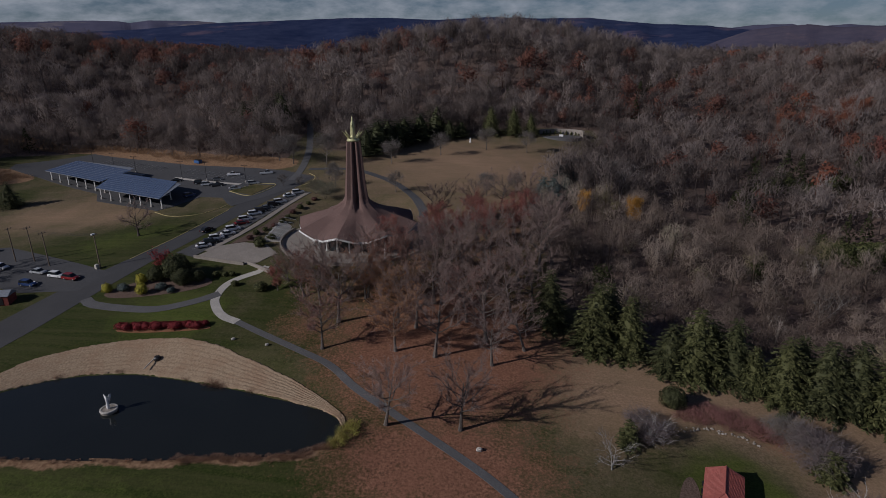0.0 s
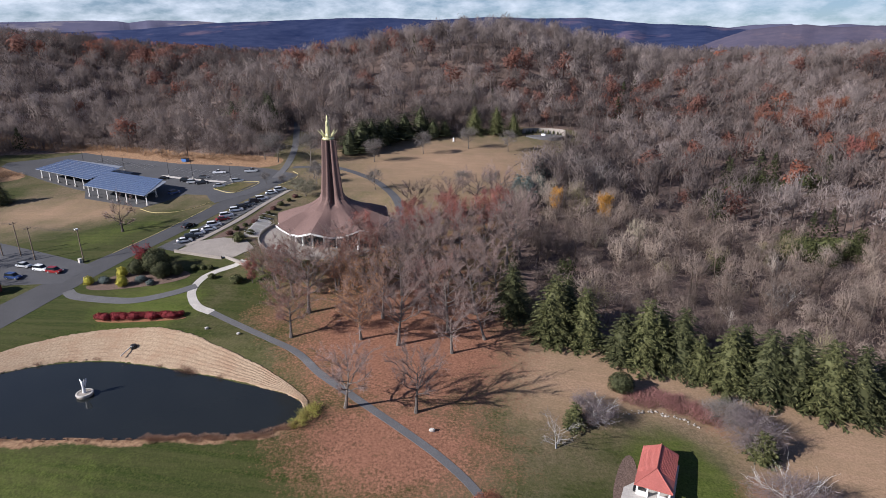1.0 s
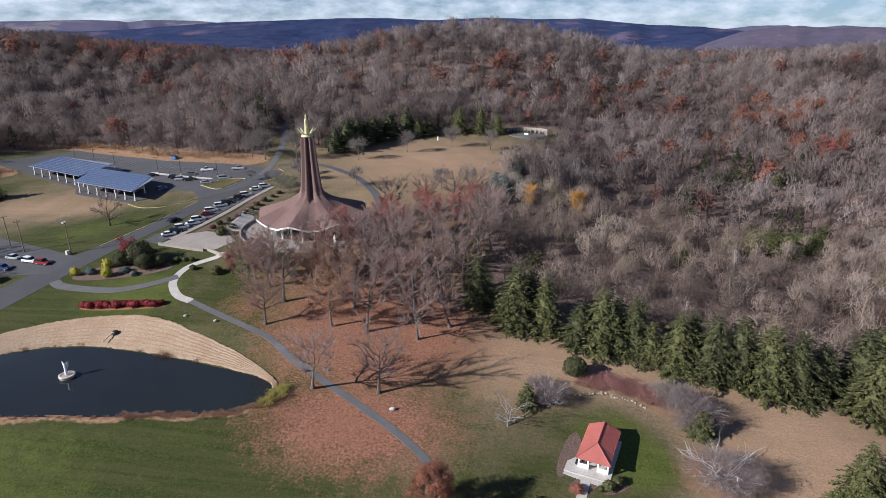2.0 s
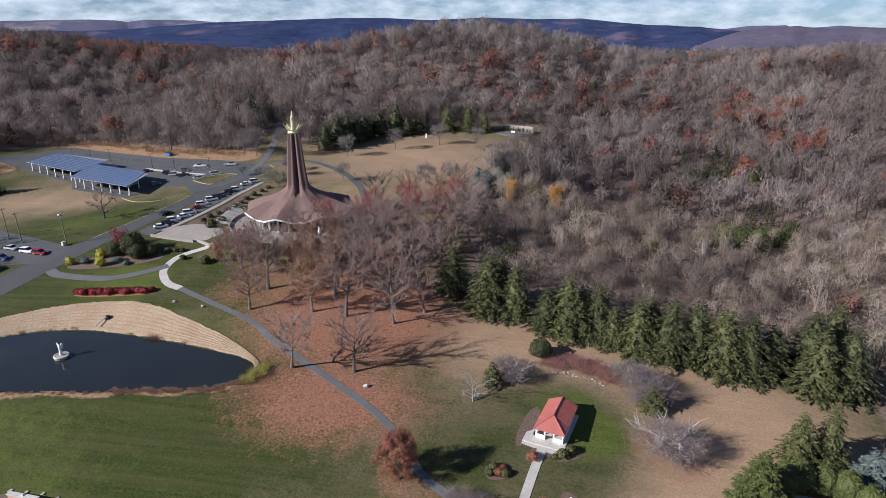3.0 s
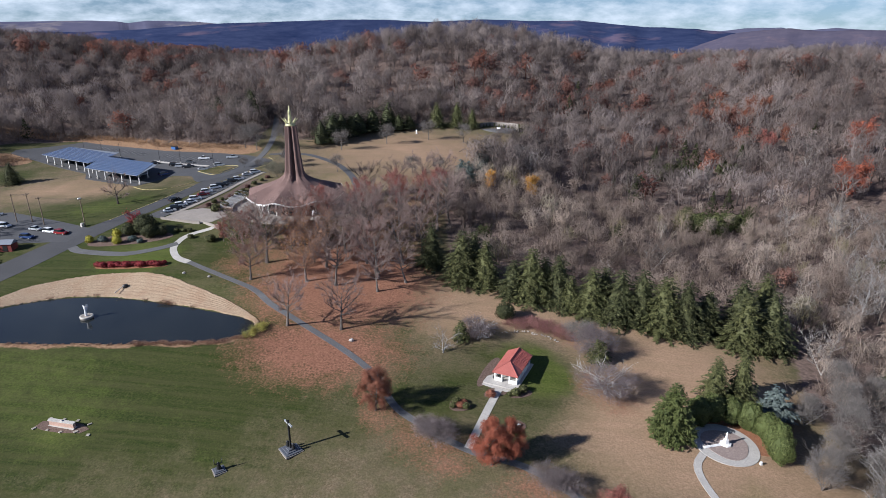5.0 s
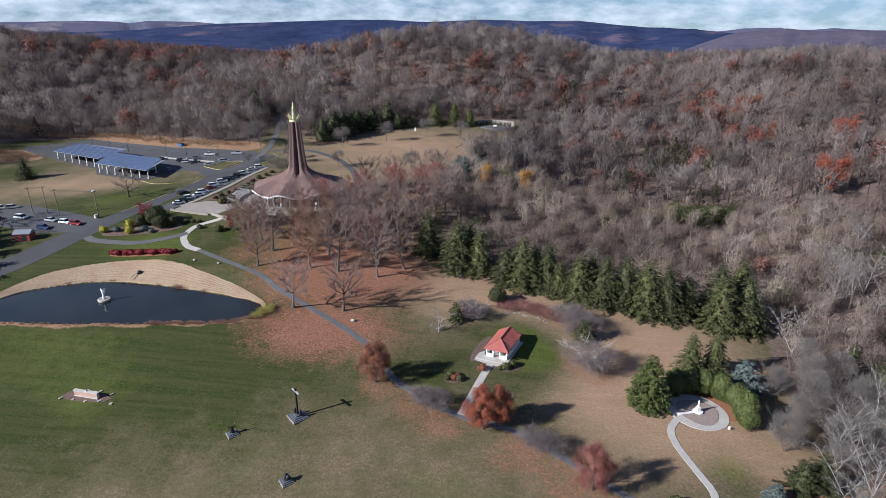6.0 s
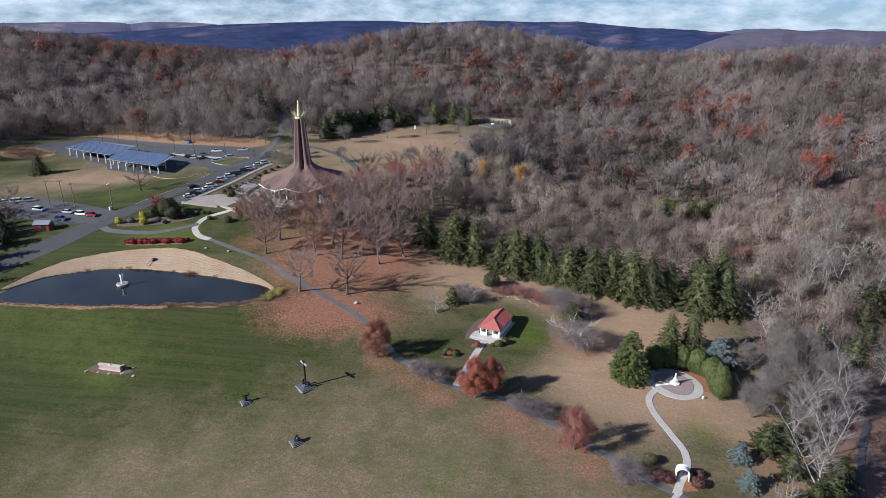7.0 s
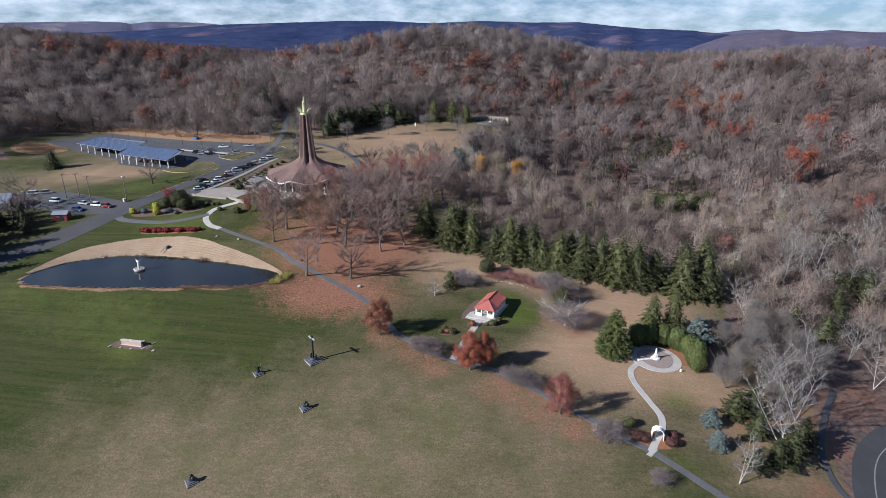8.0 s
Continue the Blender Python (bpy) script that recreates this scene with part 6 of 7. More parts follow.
def build_pond_statue():
    x, y = -69.0, 74.2
    g = np.random.default_rng(3)
    base = thing("statue_plinth", x, y, -0.6, 0, "round stone plinth standing in the pond", "plinth")
    part("drum", Soup().lathe([(1.55, 0), (1.55, 1.1), (1.35, 1.2), (0.1, 1.25)], 24), M_ROCK, base)
    part("rim", Soup().lathe([(1.62, 0.95), (1.68, 1.1), (1.62, 1.28), (1.3, 1.3)], 24), M_STONE, base)
    s = figure(3.1, g, 0.38)
    s.tube([(0.22, 0, 2.3), (0.5, 0.1, 2.9), (0.55, 0.1, 3.4)], [0.13, 0.11, 0.05], 6)
    for sx in (-1, 1):
        s.quads([(sx * 0.15, 0.3, 2.5), (sx * 0.75, 0.7, 3.3), (sx * 0.7, 0.75, 2.4), (sx * 0.3, 0.4, 1.2), (sx * 0.15, 0.42, 2.5), (sx * 0.75, 0.82, 3.3), (sx * 0.7, 0.87, 2.4), (sx * 0.3, 0.52, 1.2)], [(0, 1, 2, 3), (7, 6, 5, 4), (0, 4, 5, 1), (1, 5, 6, 2), (2, 6, 7, 3)])
    ob = part("angel_statue", s, M_MARBLE, None, "white winged statue on a round plinth in the pond", True)
    tagged(ob, category="statue")
    ob.matrix_basis = pose(x, y, 0.62, 0, 0, 20) @ Matrix.Diagonal((0.86, 0.86, 0.92, 1))


build_pond_statue()


def build_inlet():
    x, y = -69.2, 91.6
    b = thing("pond_inlet", x, y, up(x, y) + 0.1, 20, "dark iron pond inlet with a pale pipe down the bank", "pipe")
    part("valve_box", Soup().lathe([(0.75, -0.2), (0.8, 0.5), (0.6, 0.75), (0.05, 0.8)], 10), M_DARK, b, "dark domed valve box")
    pts = [(-0.6, -0.3, 0.35), (-1.4, -1.6, 0.0), (-2.2, -2.9, -0.42)]
    part("pipe", Soup().tube(pts, [0.13, 0.13, 0.13], 8), M_STONE, b, "pale plastic pipe")


build_inlet()


def plinth(x, y, w, turn, steps, label):
    z = up(x, y) - 0.15
    p = thing("monument_base", x, y, z, turn, label, "plinth")
    for k in range(steps):
        s = w * (1 - 0.3 * k)
        part("slab", Soup().box(0, 0, 0.2 + 0.22 * k, s, s, 0.4 if k == 0 else 0.24, 0, 0.97), M_SLATE, p)
        if k == 0:
            part("kerb", Soup().box(0, 0, 0.06, s + 0.24, s + 0.24, 0.3), M_WORN, p, "pale stone kerb")
    return z + 0.2 + 0.22 * steps + 0.06


def build_monuments():
    g = np.random.default_rng(4)
    top = plinth(1.9, 35.6, 3.5, 46, 3, "stepped grey granite base under the tall cross")
    c = thing("cross", 1.9, 35.6, top - 0.1, -42, "tall dark bronze cross on a stepped base", "cross")
    part("upright", Soup().box(0, 0, 3.1, 0.34, 0.34, 6.3, 0, 0.9), M_BRONZE, c)
    part("crossbar", Soup().box(0, 0, 5.5, 2.9, 0.3, 0.3), M_STEEL, c, "pale crossbar")
    part("title_board", Soup().box(0, -0.2, 6.1, 0.6, 0.05, 0.3), M_DARK, c)
    for sx in (-0.7, 0.7):
        ob = tagged(part("mourner_statue", figure(1.3, g, 0.34), M_BRONZE, None, "dark bronze kneeling statue at the cross's foot", True), category="statue")
        ob.matrix_basis = pose(1.9 + sx, 35.6 - 0.5 * sx, top - 0.1)
    for x, y, w, arm in ((-9.9, 29.3, 2.1, 1.0), (5.6, 18.9, 2.2, 0.0), (-10.6, -2.2, 2.2, 0.0)):
        t = plinth(x, y, w, 42, 2, "low grey granite base on the lawn")
        s = figure(1.5, g, 0.42, arm) if arm else figure(1.4, g, 0.5)
        if not arm:
            s.ball((0.3, -0.3, 0.5), (0.45, 0.4, 0.5), g)
        ob = tagged(part("bronze_statue", s, M_BRONZE, None, "dark bronze statue of a child shape kneeling on a granite base" if not arm else "dark bronze statue with raised arms on a granite base", True), category="statue")
        ob.matrix_basis = pose(x, y, t - 0.08, 0, 0, 30)


build_monuments()


def build_memorial():
    x, y = -47.4, 36.3
    z = up(x, y)
    m = thing("memorial_wall", x, y, z, -5, "long low pinkish brick memorial wall with a pale coping", "wall")
    part("body", Soup().box(0, 0, 0.55, 5.9, 0.6, 1.3), M_BRICK, m)
    part("coping", Soup().box(0, 0, 1.27, 6.2, 0.85, 0.16), M_STONE, m)
    part("footing", Soup().box(0, 0, 0.02, 6.1, 1.0, 0.3), M_STONE, m)
    part("finial", Soup().box(0, 0, 1.45, 0.5, 0.4, 0.25, 0, 0.6), M_STONE, m)
    slab("memorial_paving", [(-53.2, 35.5), (-51, 34.9), (-47, 34.6), (-42.6, 35.0), (-41.4, 36.2), (-43.5, 37.3), (-48, 37.7), (-52.6, 37.2)], M_MULCH, "worn stone paving round the memorial wall", 0.06, "paving", 1.2)
    g = np.random.default_rng(9)
    for k in range(9):
        sx = -53 + 1.55 * k
        p = part("paving_stone", Soup().box(0, 0, 0.06, g.uniform(0.5, 0.9), g.uniform(0.4, 0.7), 0.14, 0, 0.9), M_ROCK, None, "loose flat grey stone by the memorial wall")
        tagged(p, category="stone", group="stones by the memorial wall")
        yy = 35.0 + g.uniform(-0.5, 0.5) + (2.6 if k % 2 else 0)
        p.matrix_basis = pose(sx, yy, up(sx, yy) + 0.05, 0, 0, g.uniform(0, 90))


build_memorial()


def build_shrine():
    x, y = SHRINE
    # Ring walk, planted middle, marble statue.
    a = np.linspace(0, 2 * np.pi, 40, endpoint=False)
    slab("shrine_walk", np.c_[x + 6.4 * np.cos(a), y + 6.4 * np.sin(a)], M_CONCRETE, "pale concrete ring walk round the marble statue", 0.11, "pavement", 1.2)
    bed("bed_shrine", x, y, 4.5, 4.5, M_CHIPS, "round mulched bed inside the ring walk", 0.17)
    bed("bed_needles", x + 3.0, y + 4.4, 8.0, 5.2, M_NEEDLES, "rust-brown pine straw under the hedge", 0.05, -35)
    z = up(x, y) + 0.12
    st = thing("shrine_pedestal", x, y, z, 0, "white marble pedestal with a short white path", "pedestal")
    part("step", Soup().lathe([(1.15, 0), (1.15, 0.25), (0.8, 0.3), (0.1, 0.32)], 8), M_MARBLE, st)
    part("block", Soup().box(0, 0, 0.75, 0.85, 0.85, 0.95, 20, 0.85), M_MARBLE, st)
    ob = tagged(part("marble_statue", figure(1.7, np.random.default_rng(2), 0.26), M_MARBLE, None, "white marble standing statue on a pedestal", True), category="statue")
    ob.matrix_basis = pose(x, y, z + 1.2)
    strip("shrine_causeway", [(x - 3.9, y - 1.6), (x - 2, y - 0.8), (x - 0.8, y - 0.3)], 0.6, M_MARBLE, "short white stone walk to the statue", 0.23, "pavement", 0.3, 0.8)
    kn = thing("kneeler", x - 4.0, y - 1.7, z, 25, "small white stone kneeler at the walk's end", "bench")
    part("seat", Soup().box(0, 0, 0.3, 1.5, 0.6, 0.14), M_MARBLE, kn)
    part("block", Soup().box(0, 0, 0.12, 1.1, 0.4, 0.3), M_MARBLE, kn)
    lamp = thing("path_bollard", x + 5.2, y - 4.8, up(x + 5.2, y - 4.8), 0, "small white marker by the ring walk", "marker")
    part("body", Soup().box(0, 0, 0.3, 0.45, 0.45, 0.7, 20, 0.7), M_PAINT, lamp)
    # Arch over the walk.
    ax, ay = 81.7, 17.3
    ar = thing("garden_arch", ax, ay, up(ax, ay), -10, "white painted garden arch over the concrete walk", "arch")
    t = np.linspace(0, np.pi, 13)
    for yy in (-0.75, 0.75):
        pts = [(-1.15, yy, -0.1)] + [(-1.15 * math.cos(u), yy, 1.4 + 1.0 * math.sin(u)) for u in t] + [(1.15, yy, -0.1)]
        part("hoop", Soup().tube(pts, [0.09] * len(pts), 6), M_PAINT, ar)
    shell = Soup()
    pts = [(-1.15 * math.cos(u), yy, 1.4 + 1.0 * math.sin(u)) for u in t for yy in (-0.8, 0.8)]
    pts += [(-1.10 * math.cos(u), yy, 1.35 + 1.0 * math.sin(u)) for u in t for yy in (-0.8, 0.8)]
    m = 2 * len(t)
    shell.quads(pts, [(2 * i, 2 * i + 1, 2 * i + 3, 2 * i + 2) for i in range(len(t) - 1)] + [(m + 2 * i + 2, m + 2 * i + 3, m + 2 * i + 1, m + 2 * i) for i in range(len(t) - 1)])
    part("canopy", shell, M_PAINT, ar, "white curved canopy")
    for sx in (-1.15, 1.15):
        part("side_panel", Soup().box(sx, 0, 0.75, 0.06, 1.5, 1.5), M_PAINT, ar)
    strip("path_band", [(78.8, 11.2), (80.6, 13.6)], 1.0, M_CONCRETE, "pale stone band across the asphalt path", 0.12, "pavement", 0.3, 0.8)


build_shrine()

# Stones.
g = np.random.default_rng(12)
for x, y, r, lab in [(4.1, 72.5, 0.6, "single pale boulder among fallen leaves"), (46.2, 48.2, 0.5, "white stone in the round bed"), (-54.0, 97.8, 0.5, "pale boundary stone beside the path"), (-45.5, 96.6, 0.45, "pale boundary stone beside the path")]:
    ob = tagged(part("boulder", Soup().ball((0, 0, 0.25), (r, r * 0.75, r * 0.7), g, 0.2), M_MARBLE if "white" in lab else M_STONE, None, lab), category="stone")
    ob.matrix_basis = pose(x, y, up(x, y), 0, 0, 30)
wall_line = open_curve([(41.8, 84.6), (46.4, 86.2), (51, 85.6), (56, 83.2)], 0.42)
for p in wall_line:
    r = g.uniform(0.16, 0.38)
    ob = tagged(part("edging_stone", Soup().ball((0, 0, 0.1), (r, r * 0.7, r * 0.55), g, 0.25, 4, 6), M_ROCK, None, "rough pale stone edging the green lawn"), category="stone", group="stone edging of the lawn")
    ob.matrix_basis = pose(p[0] + g.uniform(-0.5, 0.5), p[1] + g.uniform(-0.7, 0.7), up(*p), 0, 0, g.uniform(0, 180))


# ---- solar car ports ----
def build_canopy(a, b, c, d, slope_label, rows):
    """A solar roof over parking: a, b its low front corners, c, d its back corners."""
    a, b, c, d = (np.array(p, float) for p in (a, b, c, d))
    mid = (a + b + c + d) / 4
    cp = thing("solar_canopy", mid[0], mid[1], up(mid[0], mid[1]), 0, slope_label, "solar canopy")
    off = np.array([mid[0], mid[1], up(mid[0], mid[1])])
    deck = Soup()
    lowr = [p - off - (0, 0, 0.14) for p in (a, b, c, d)]
    highr = [p - off for p in (a, b, c, d)]
    deck.quads(lowr + highr, [(3, 2, 1, 0), (0, 1, 5, 4), (1, 2, 6, 5), (2, 3, 7, 6), (3, 0, 4, 7), (4, 5, 6, 7)])
    part("deck", deck, M_GREYROOF, cp, "grey steel deck")
    c = b + (d - a)
    shared = None
    long_n = int(np.linalg.norm(b - a) / 1.7)
    for i in range(long_n):
        for j in range(rows):
            u0, u1, v0, v1 = (i + 0.03) / long_n, (i + 0.97) / long_n, (j + 0.07) / rows, (j + 0.93) / rows
            q = [(1 - u) * (1 - v) * a + u * (1 - v) * b + u * v * c + (1 - u) * v * d - off for u, v in ((u0, v0), (u1, v0), (u1, v1), (u0, v1))]
            home = q[0]
            if shared is None:
                q = [p - home for p in q]
                top = [p + (0, 0, 0.07) for p in q]
                shared = Soup().quads(q + top, [(4, 5, 6, 7), (0, 1, 5, 4), (1, 2, 6, 5), (2, 3, 7, 6), (3, 0, 4, 7)]).mesh("panel")
            part("panel", shared, M_PANEL, cp).location = home
    n = max(4, int(np.linalg.norm(b - a) / 6.2))
    for i in range(n + 1):
        u = (0.02 + 0.96 * i / n)
        for v in (0.12, 0.6):
            p = (1 - u) * (1 - v) * a + u * (1 - v) * b + u * v * c + (1 - u) * v * d
            g0 = up(p[0], p[1])
            col = part("column", Soup().box(p[0] - off[0], p[1] - off[1], (p[2] - 0.2 + g0) / 2 - off[2], 0.3, 0.3, p[2] - g0), M_PAINT, cp, "pale steel column")
            part("base", Soup().box(p[0] - off[0], p[1] - off[1], g0 - off[2] + 0.4, 0.7, 0.7, 1.0, 0, 0.85), M_CONCRETE, col, "concrete footing")


build_canopy((-155.5, 193.2, 14.2), (-119.3, 178.0, 14.6), (-122.2, 198.0, 15.4), (-161.5, 216.0, 15.2), "long solar canopy with blue panels over parked cars", 10)
build_canopy((-198.0, 218.6, 14.8), (-159.5, 201.5, 14.6), (-159.0, 224.2, 15.6), (-196.5, 237.6, 15.6), "second long solar canopy with blue panels in the car park", 10)


# ---- vehicles ----
PAINTS = {}
for cname, col in (("white", (0.72, 0.73, 0.74)), ("silver", (0.42, 0.44, 0.46)), ("grey", (0.14, 0.15, 0.16)), ("black", (0.012, 0.012, 0.014)), ("red", (0.22, 0.018, 0.020)), ("blue", (0.03, 0.06, 0.16))):
    PAINTS[cname] = surface(cname + "_car_paint", col, tuple(min(1, v * 1.12 + 0.004) for v in col), 0.3, 1.5, 0.22, 0.0, bump=0.0005)


def car_hull(profile, width, z_low, tuck=0.88):
    """A car's body from its side profile, drawn in towards the roof."""
    s = Soup()
    rows = []
    top_z = max(z for _, z in profile)
    for side in (-1, -0.97, 0.97, 1):
        for x, z in profile:
            k = 1 - (1 - tuck) * max(0, (z - 0.75) / max(top_z - 0.75, 0.1)) if top_z > 0.9 else 1
            inset = 1 if abs(side) < 1 else 0.97
            rows.append((x, width / 2 * side * k, z_low + (z - z_low) * inset if abs(side) == 1 else z))
    n = len(profile)
    q = [(r * n + i, r * n + (i + 1) % n, (r + 1) * n + (i + 1) % n, (r + 1) * n + i) for r in range(3) for i in range(n)]
    s.quads(rows, q)
    for r, flip in ((0, 1), (3, -1)):
        c = (np.mean([rows[r * n + i] for i in range(n)], axis=0))
        s.add([rows[r * n + i] for i in range(n)] + [c], [((i, (i + 1) % n, n) if flip > 0 else ((i + 1) % n, i, n)) for i in range(n)])
    return s


def car(kind, paint):
    long, wide = {"sedan": (4.7, 1.82), "suv": (4.75, 1.9), "pickup": (5.6, 1.98), "van": (5.1, 1.98)}[kind]
    h = long / 2
    ob = thing(kind, 0, 0, 0, 0, "%s %s parked on asphalt" % (paint, {"sedan": "saloon car", "suv": "sport utility car", "pickup": "pickup truck", "van": "minivan"}[kind]), "car")
    hood = {"sedan": 0.86, "suv": 1.0, "pickup": 1.08, "van": 1.0}[kind]
    body = car_hull([(-h, 0.42), (-h + 0.05, hood - 0.1), (-h + 0.3, hood), (h - 0.35, hood - 0.06), (h - 0.02, hood - 0.28), (h, 0.42), (h - 0.25, 0.28), (-h + 0.25, 0.28)], wide, 0.28)
    part("body", body, PAINTS[paint], ob, "%s painted body" % paint, True)
    roof = {"sedan": 1.44, "suv": 1.7, "pickup": 1.8, "van": 1.74}[kind]
    rear, front = {"sedan": (-1.75, 1.2), "suv": (-2.25, 1.2), "pickup": (-0.6, 1.5), "van": (-2.4, 1.7)}[kind]
    b0 = 0.55 if kind in ("sedan", "pickup") else 0.25
    part("glasshouse", car_hull([(rear, hood - 0.03), (rear + b0, roof - 0.05), (front - 0.75, roof - 0.05), (front, hood - 0.05)], wide * 0.94, hood, 0.82), M_GLASS, ob, "dark window glass")
    part("roof_panel", car_hull([(rear + b0 - 0.05, roof - 0.09), (rear + b0 + 0.15, roof), (front - 0.95, roof), (front - 0.7, roof - 0.09)], wide * 0.8, roof - 0.09, 0.95), PAINTS[paint], ob, "%s roof panel" % paint)
    if kind == "pickup":
        part("cargo_bed", Soup().box(-1.8, 0, hood - 0.02, 1.8, wide * 0.82, 0.06), M_DARK, ob, "dark open cargo bed")
    for sx in (-1, 1):
        for xx in (-h + 0.85, h - 0.9):
            wh = Soup().tube([(xx, sx * (wide / 2 - 0.24), 0.33), (xx, sx * (wide / 2 + 0.01), 0.33)], [0.33, 0.33], 12)
            w = part("wheel", wh, M_TYRE, ob, "black tyre")
            part("rim", Soup().tube([(xx, sx * (wide / 2 - 0.1), 0.33), (xx, sx * (wide / 2 + 0.02), 0.33)], [0.2, 0.2], 10), M_STEEL, w, "silver wheel rim")
        part("headlight", Soup().box(h - 0.1, sx * wide * 0.36, hood - 0.26, 0.2, 0.36, 0.14), M_STEEL, ob, "clear headlight")
        part("tail_light", Soup().box(-h + 0.06, sx * wide * 0.4, hood - 0.2, 0.14, 0.24, 0.2), PAINTS["red"], ob, "red tail light")
    return ob


MOTHERS = {}


def park(kind, paint, x, y, turn, lift=0.12, group=""):
    key = (kind, paint)
    m = pose(x, y, up(x, y) + lift, 0, 0, turn)
    if key not in MOTHERS:
        MOTHERS[key] = car(kind, paint)
        MOTHERS[key].matrix_basis = m
        ob = MOTHERS[key]
    else:
        ob = copy_thing(MOTHERS[key], m)
    if group:
        ob["group"] = group


for kind, paint, x, y in [("sedan", "white", -84.7, 143.7), ("suv", "black", -83.8, 146.6), ("suv", "white", -83.6, 149.8), ("sedan", "white", -81.6, 153.5), ("suv", "white", -81.8, 157.3), ("sedan", "red", -81.2, 162.7), ("suv", "white", -81.6, 166.3), ("suv", "white", -80.7, 172), ("suv", "black", -79.8, 175), ("sedan", "grey", -79, 178.2), ("suv", "black", -77.8, 181.6), ("suv", "white", -76.8, 185), ("sedan", "white", -76, 192.5), ("suv", "white", -74, 196.4)]:
    park(kind, paint, x, y, 36, 0.13, "cars along the church road")
park("sedan", "black", -90.4, 156.4, 76, 0.08)
for kind, paint, x, y, t in [("sedan", "black", -135.9, 217.7, 20), ("suv", "black", -123.2, 213.7, 20), ("suv", "silver", -118.7, 211, 20), ("pickup", "black", -113.7, 209.5, 20), ("sedan", "grey", -117.6, 218, 20), ("pickup", "white", -113.1, 224.1, 200), ("sedan", "silver", -103.3, 204.1, 25), ("pickup", "silver", -98.8, 225.4, 20), ("suv", "silver", -98.3, 210.6, 30), ("suv", "blue", -118.4, 196.1, 60), ("sedan", "silver", -130, 197, 66), ("suv", "black", -137, 200, 66), ("sedan", "white", -143.5, 203, 66), ("sedan", "grey", -133.5, 198.5, 66)]:
    park(kind, paint, x, y, t, 0.09, "cars in the upper car park")
for kind, paint, x, y, t in [("suv", "blue", -122.4, 118, -5), ("sedan", "silver", -124.9, 125, -8), ("suv", "white", -117.7, 123, -8), ("suv", "red", -112.5, 121.9, -8), ("van", "white", -139.5, 127.5, -8), ("van", "white", -158, 138, 30), ("sedan", "white", -163, 137, 30), ("suv", "silver", -153, 139, 30)]:
    park(kind, paint, x, y, t, 0.08, "cars in the overflow car park")


# ---- poles, lamps, markings ----
def utility_pole(x, y, h, turn, lamp=False):
    p = thing("utility_pole", x, y, up(x, y) - 0.3, turn, "weathered wooden utility pole beside the car park" if not lamp else "wooden pole with a flood lamp and transformer box", "pole")
    part("shaft", Soup().tube([(0, 0, 0), (0, 0, h * 0.5), (0, 0, h)], [0.19, 0.16, 0.12], 8), M_POLE, p)
    part("crossarm", Soup().box(0, 0, h - 0.6, 2.2, 0.12, 0.14), M_POLE, p)
    for s in (-0.95, 0, 0.95):
        part("insulator", Soup().lathe([(0.05, h - 0.5), (0.08, h - 0.4), (0.03, h - 0.28)], 8, (s, 0, 0)), M_DARK, p)
    if lamp:
        part("flood_lamp", Soup().box(-0.5, -0.4, h - 0.1, 1.0, 0.5, 0.35), M_PAINT, p, "white flood lamp")
        part("cabinet", Soup().box(-1.0, 0.1, 0.9, 0.9, 0.8, 1.3), M_STONE, p, "pale equipment cabinet")


POLES = [(-138.6, 132.4, 11.0), (-132.5, 132.6, 11.2), (-125.4, 129.8, 10.8), (-108.8, 129.2, 10.6)]
for i, (x, y, h) in enumerate(POLES):
    utility_pole(x, y, h, 75, i == 3)
for (x0, y0, h0), (x1, y1, h1) in zip(POLES, POLES[1:]):
    for s in (-0.9, 0.0, 0.9):
        t = np.linspace(0, 1, 9)
        c, n = math.cos(radians(75)) * s, math.sin(radians(75)) * s
        z0, z1 = up(x0, y0) - 0.6 + h0, up(x1, y1) - 0.6 + h1
        pts = np.stack([x0 + c + (x1 - x0) * t, y0 + n + (y1 - y0) * t, z0 + (z1 - z0) * t - 0.8 * 4 * t * (1 - t) * 0.4], 1)
        tagged(part("power_line", Soup().tube(pts, [0.02] * 9, 3), M_DARK, None, "thin sagging cable between the poles"), category="cable")
for x, y, h in [(-192.8, 242.8, 7.5), (-178.5, 237.5, 7.5), (-164, 231.9, 7.5), (-135.7, 221.7, 7.5), (-122.5, 218.2, 7.5), (-103, 214, 7.0)]:
    lp = thing("lamp_post", x, y, up(x, y) + 0.05, 20, "dark steel car park lamp post", "lamp post", "car park lamps")
    part("pole", Soup().tube([(0, 0, 0), (0, 0, h)], [0.11, 0.07], 8), M_DARK, lp)
    part("arm", Soup().box(0.0, 0, h, 1.9, 0.08, 0.08), M_DARK, lp)
    for s in (-0.95, 0.95):
        part("lamp_head", Soup().box(s, 0, h + 0.02, 0.6, 0.32, 0.16), M_DARK, lp)
    part("footing", Soup().lathe([(0.35, -0.1), (0.35, 0.7), (0.1, 0.75)], 10), M_CONCRETE, lp, "concrete footing")
strip("kerb_back", [(-200, 243.5), (-178, 235.5), (-158, 228)], 1.6, M_CONCRETE, "pale concrete island in the car park", 0.2, "kerb")
strip("kerb_mid", [(-140, 223), (-122, 216.5), (-104, 211)], 1.6, M_CONCRETE, "pale concrete island between the bays", 0.2, "kerb")
slab("island_grass", [(-104, 201.5), (-92.5, 195.5), (-88.5, 208.5), (-97, 209.5)], M_GROUND, "small grass island in the car park", 0.2, "island", 1.5)
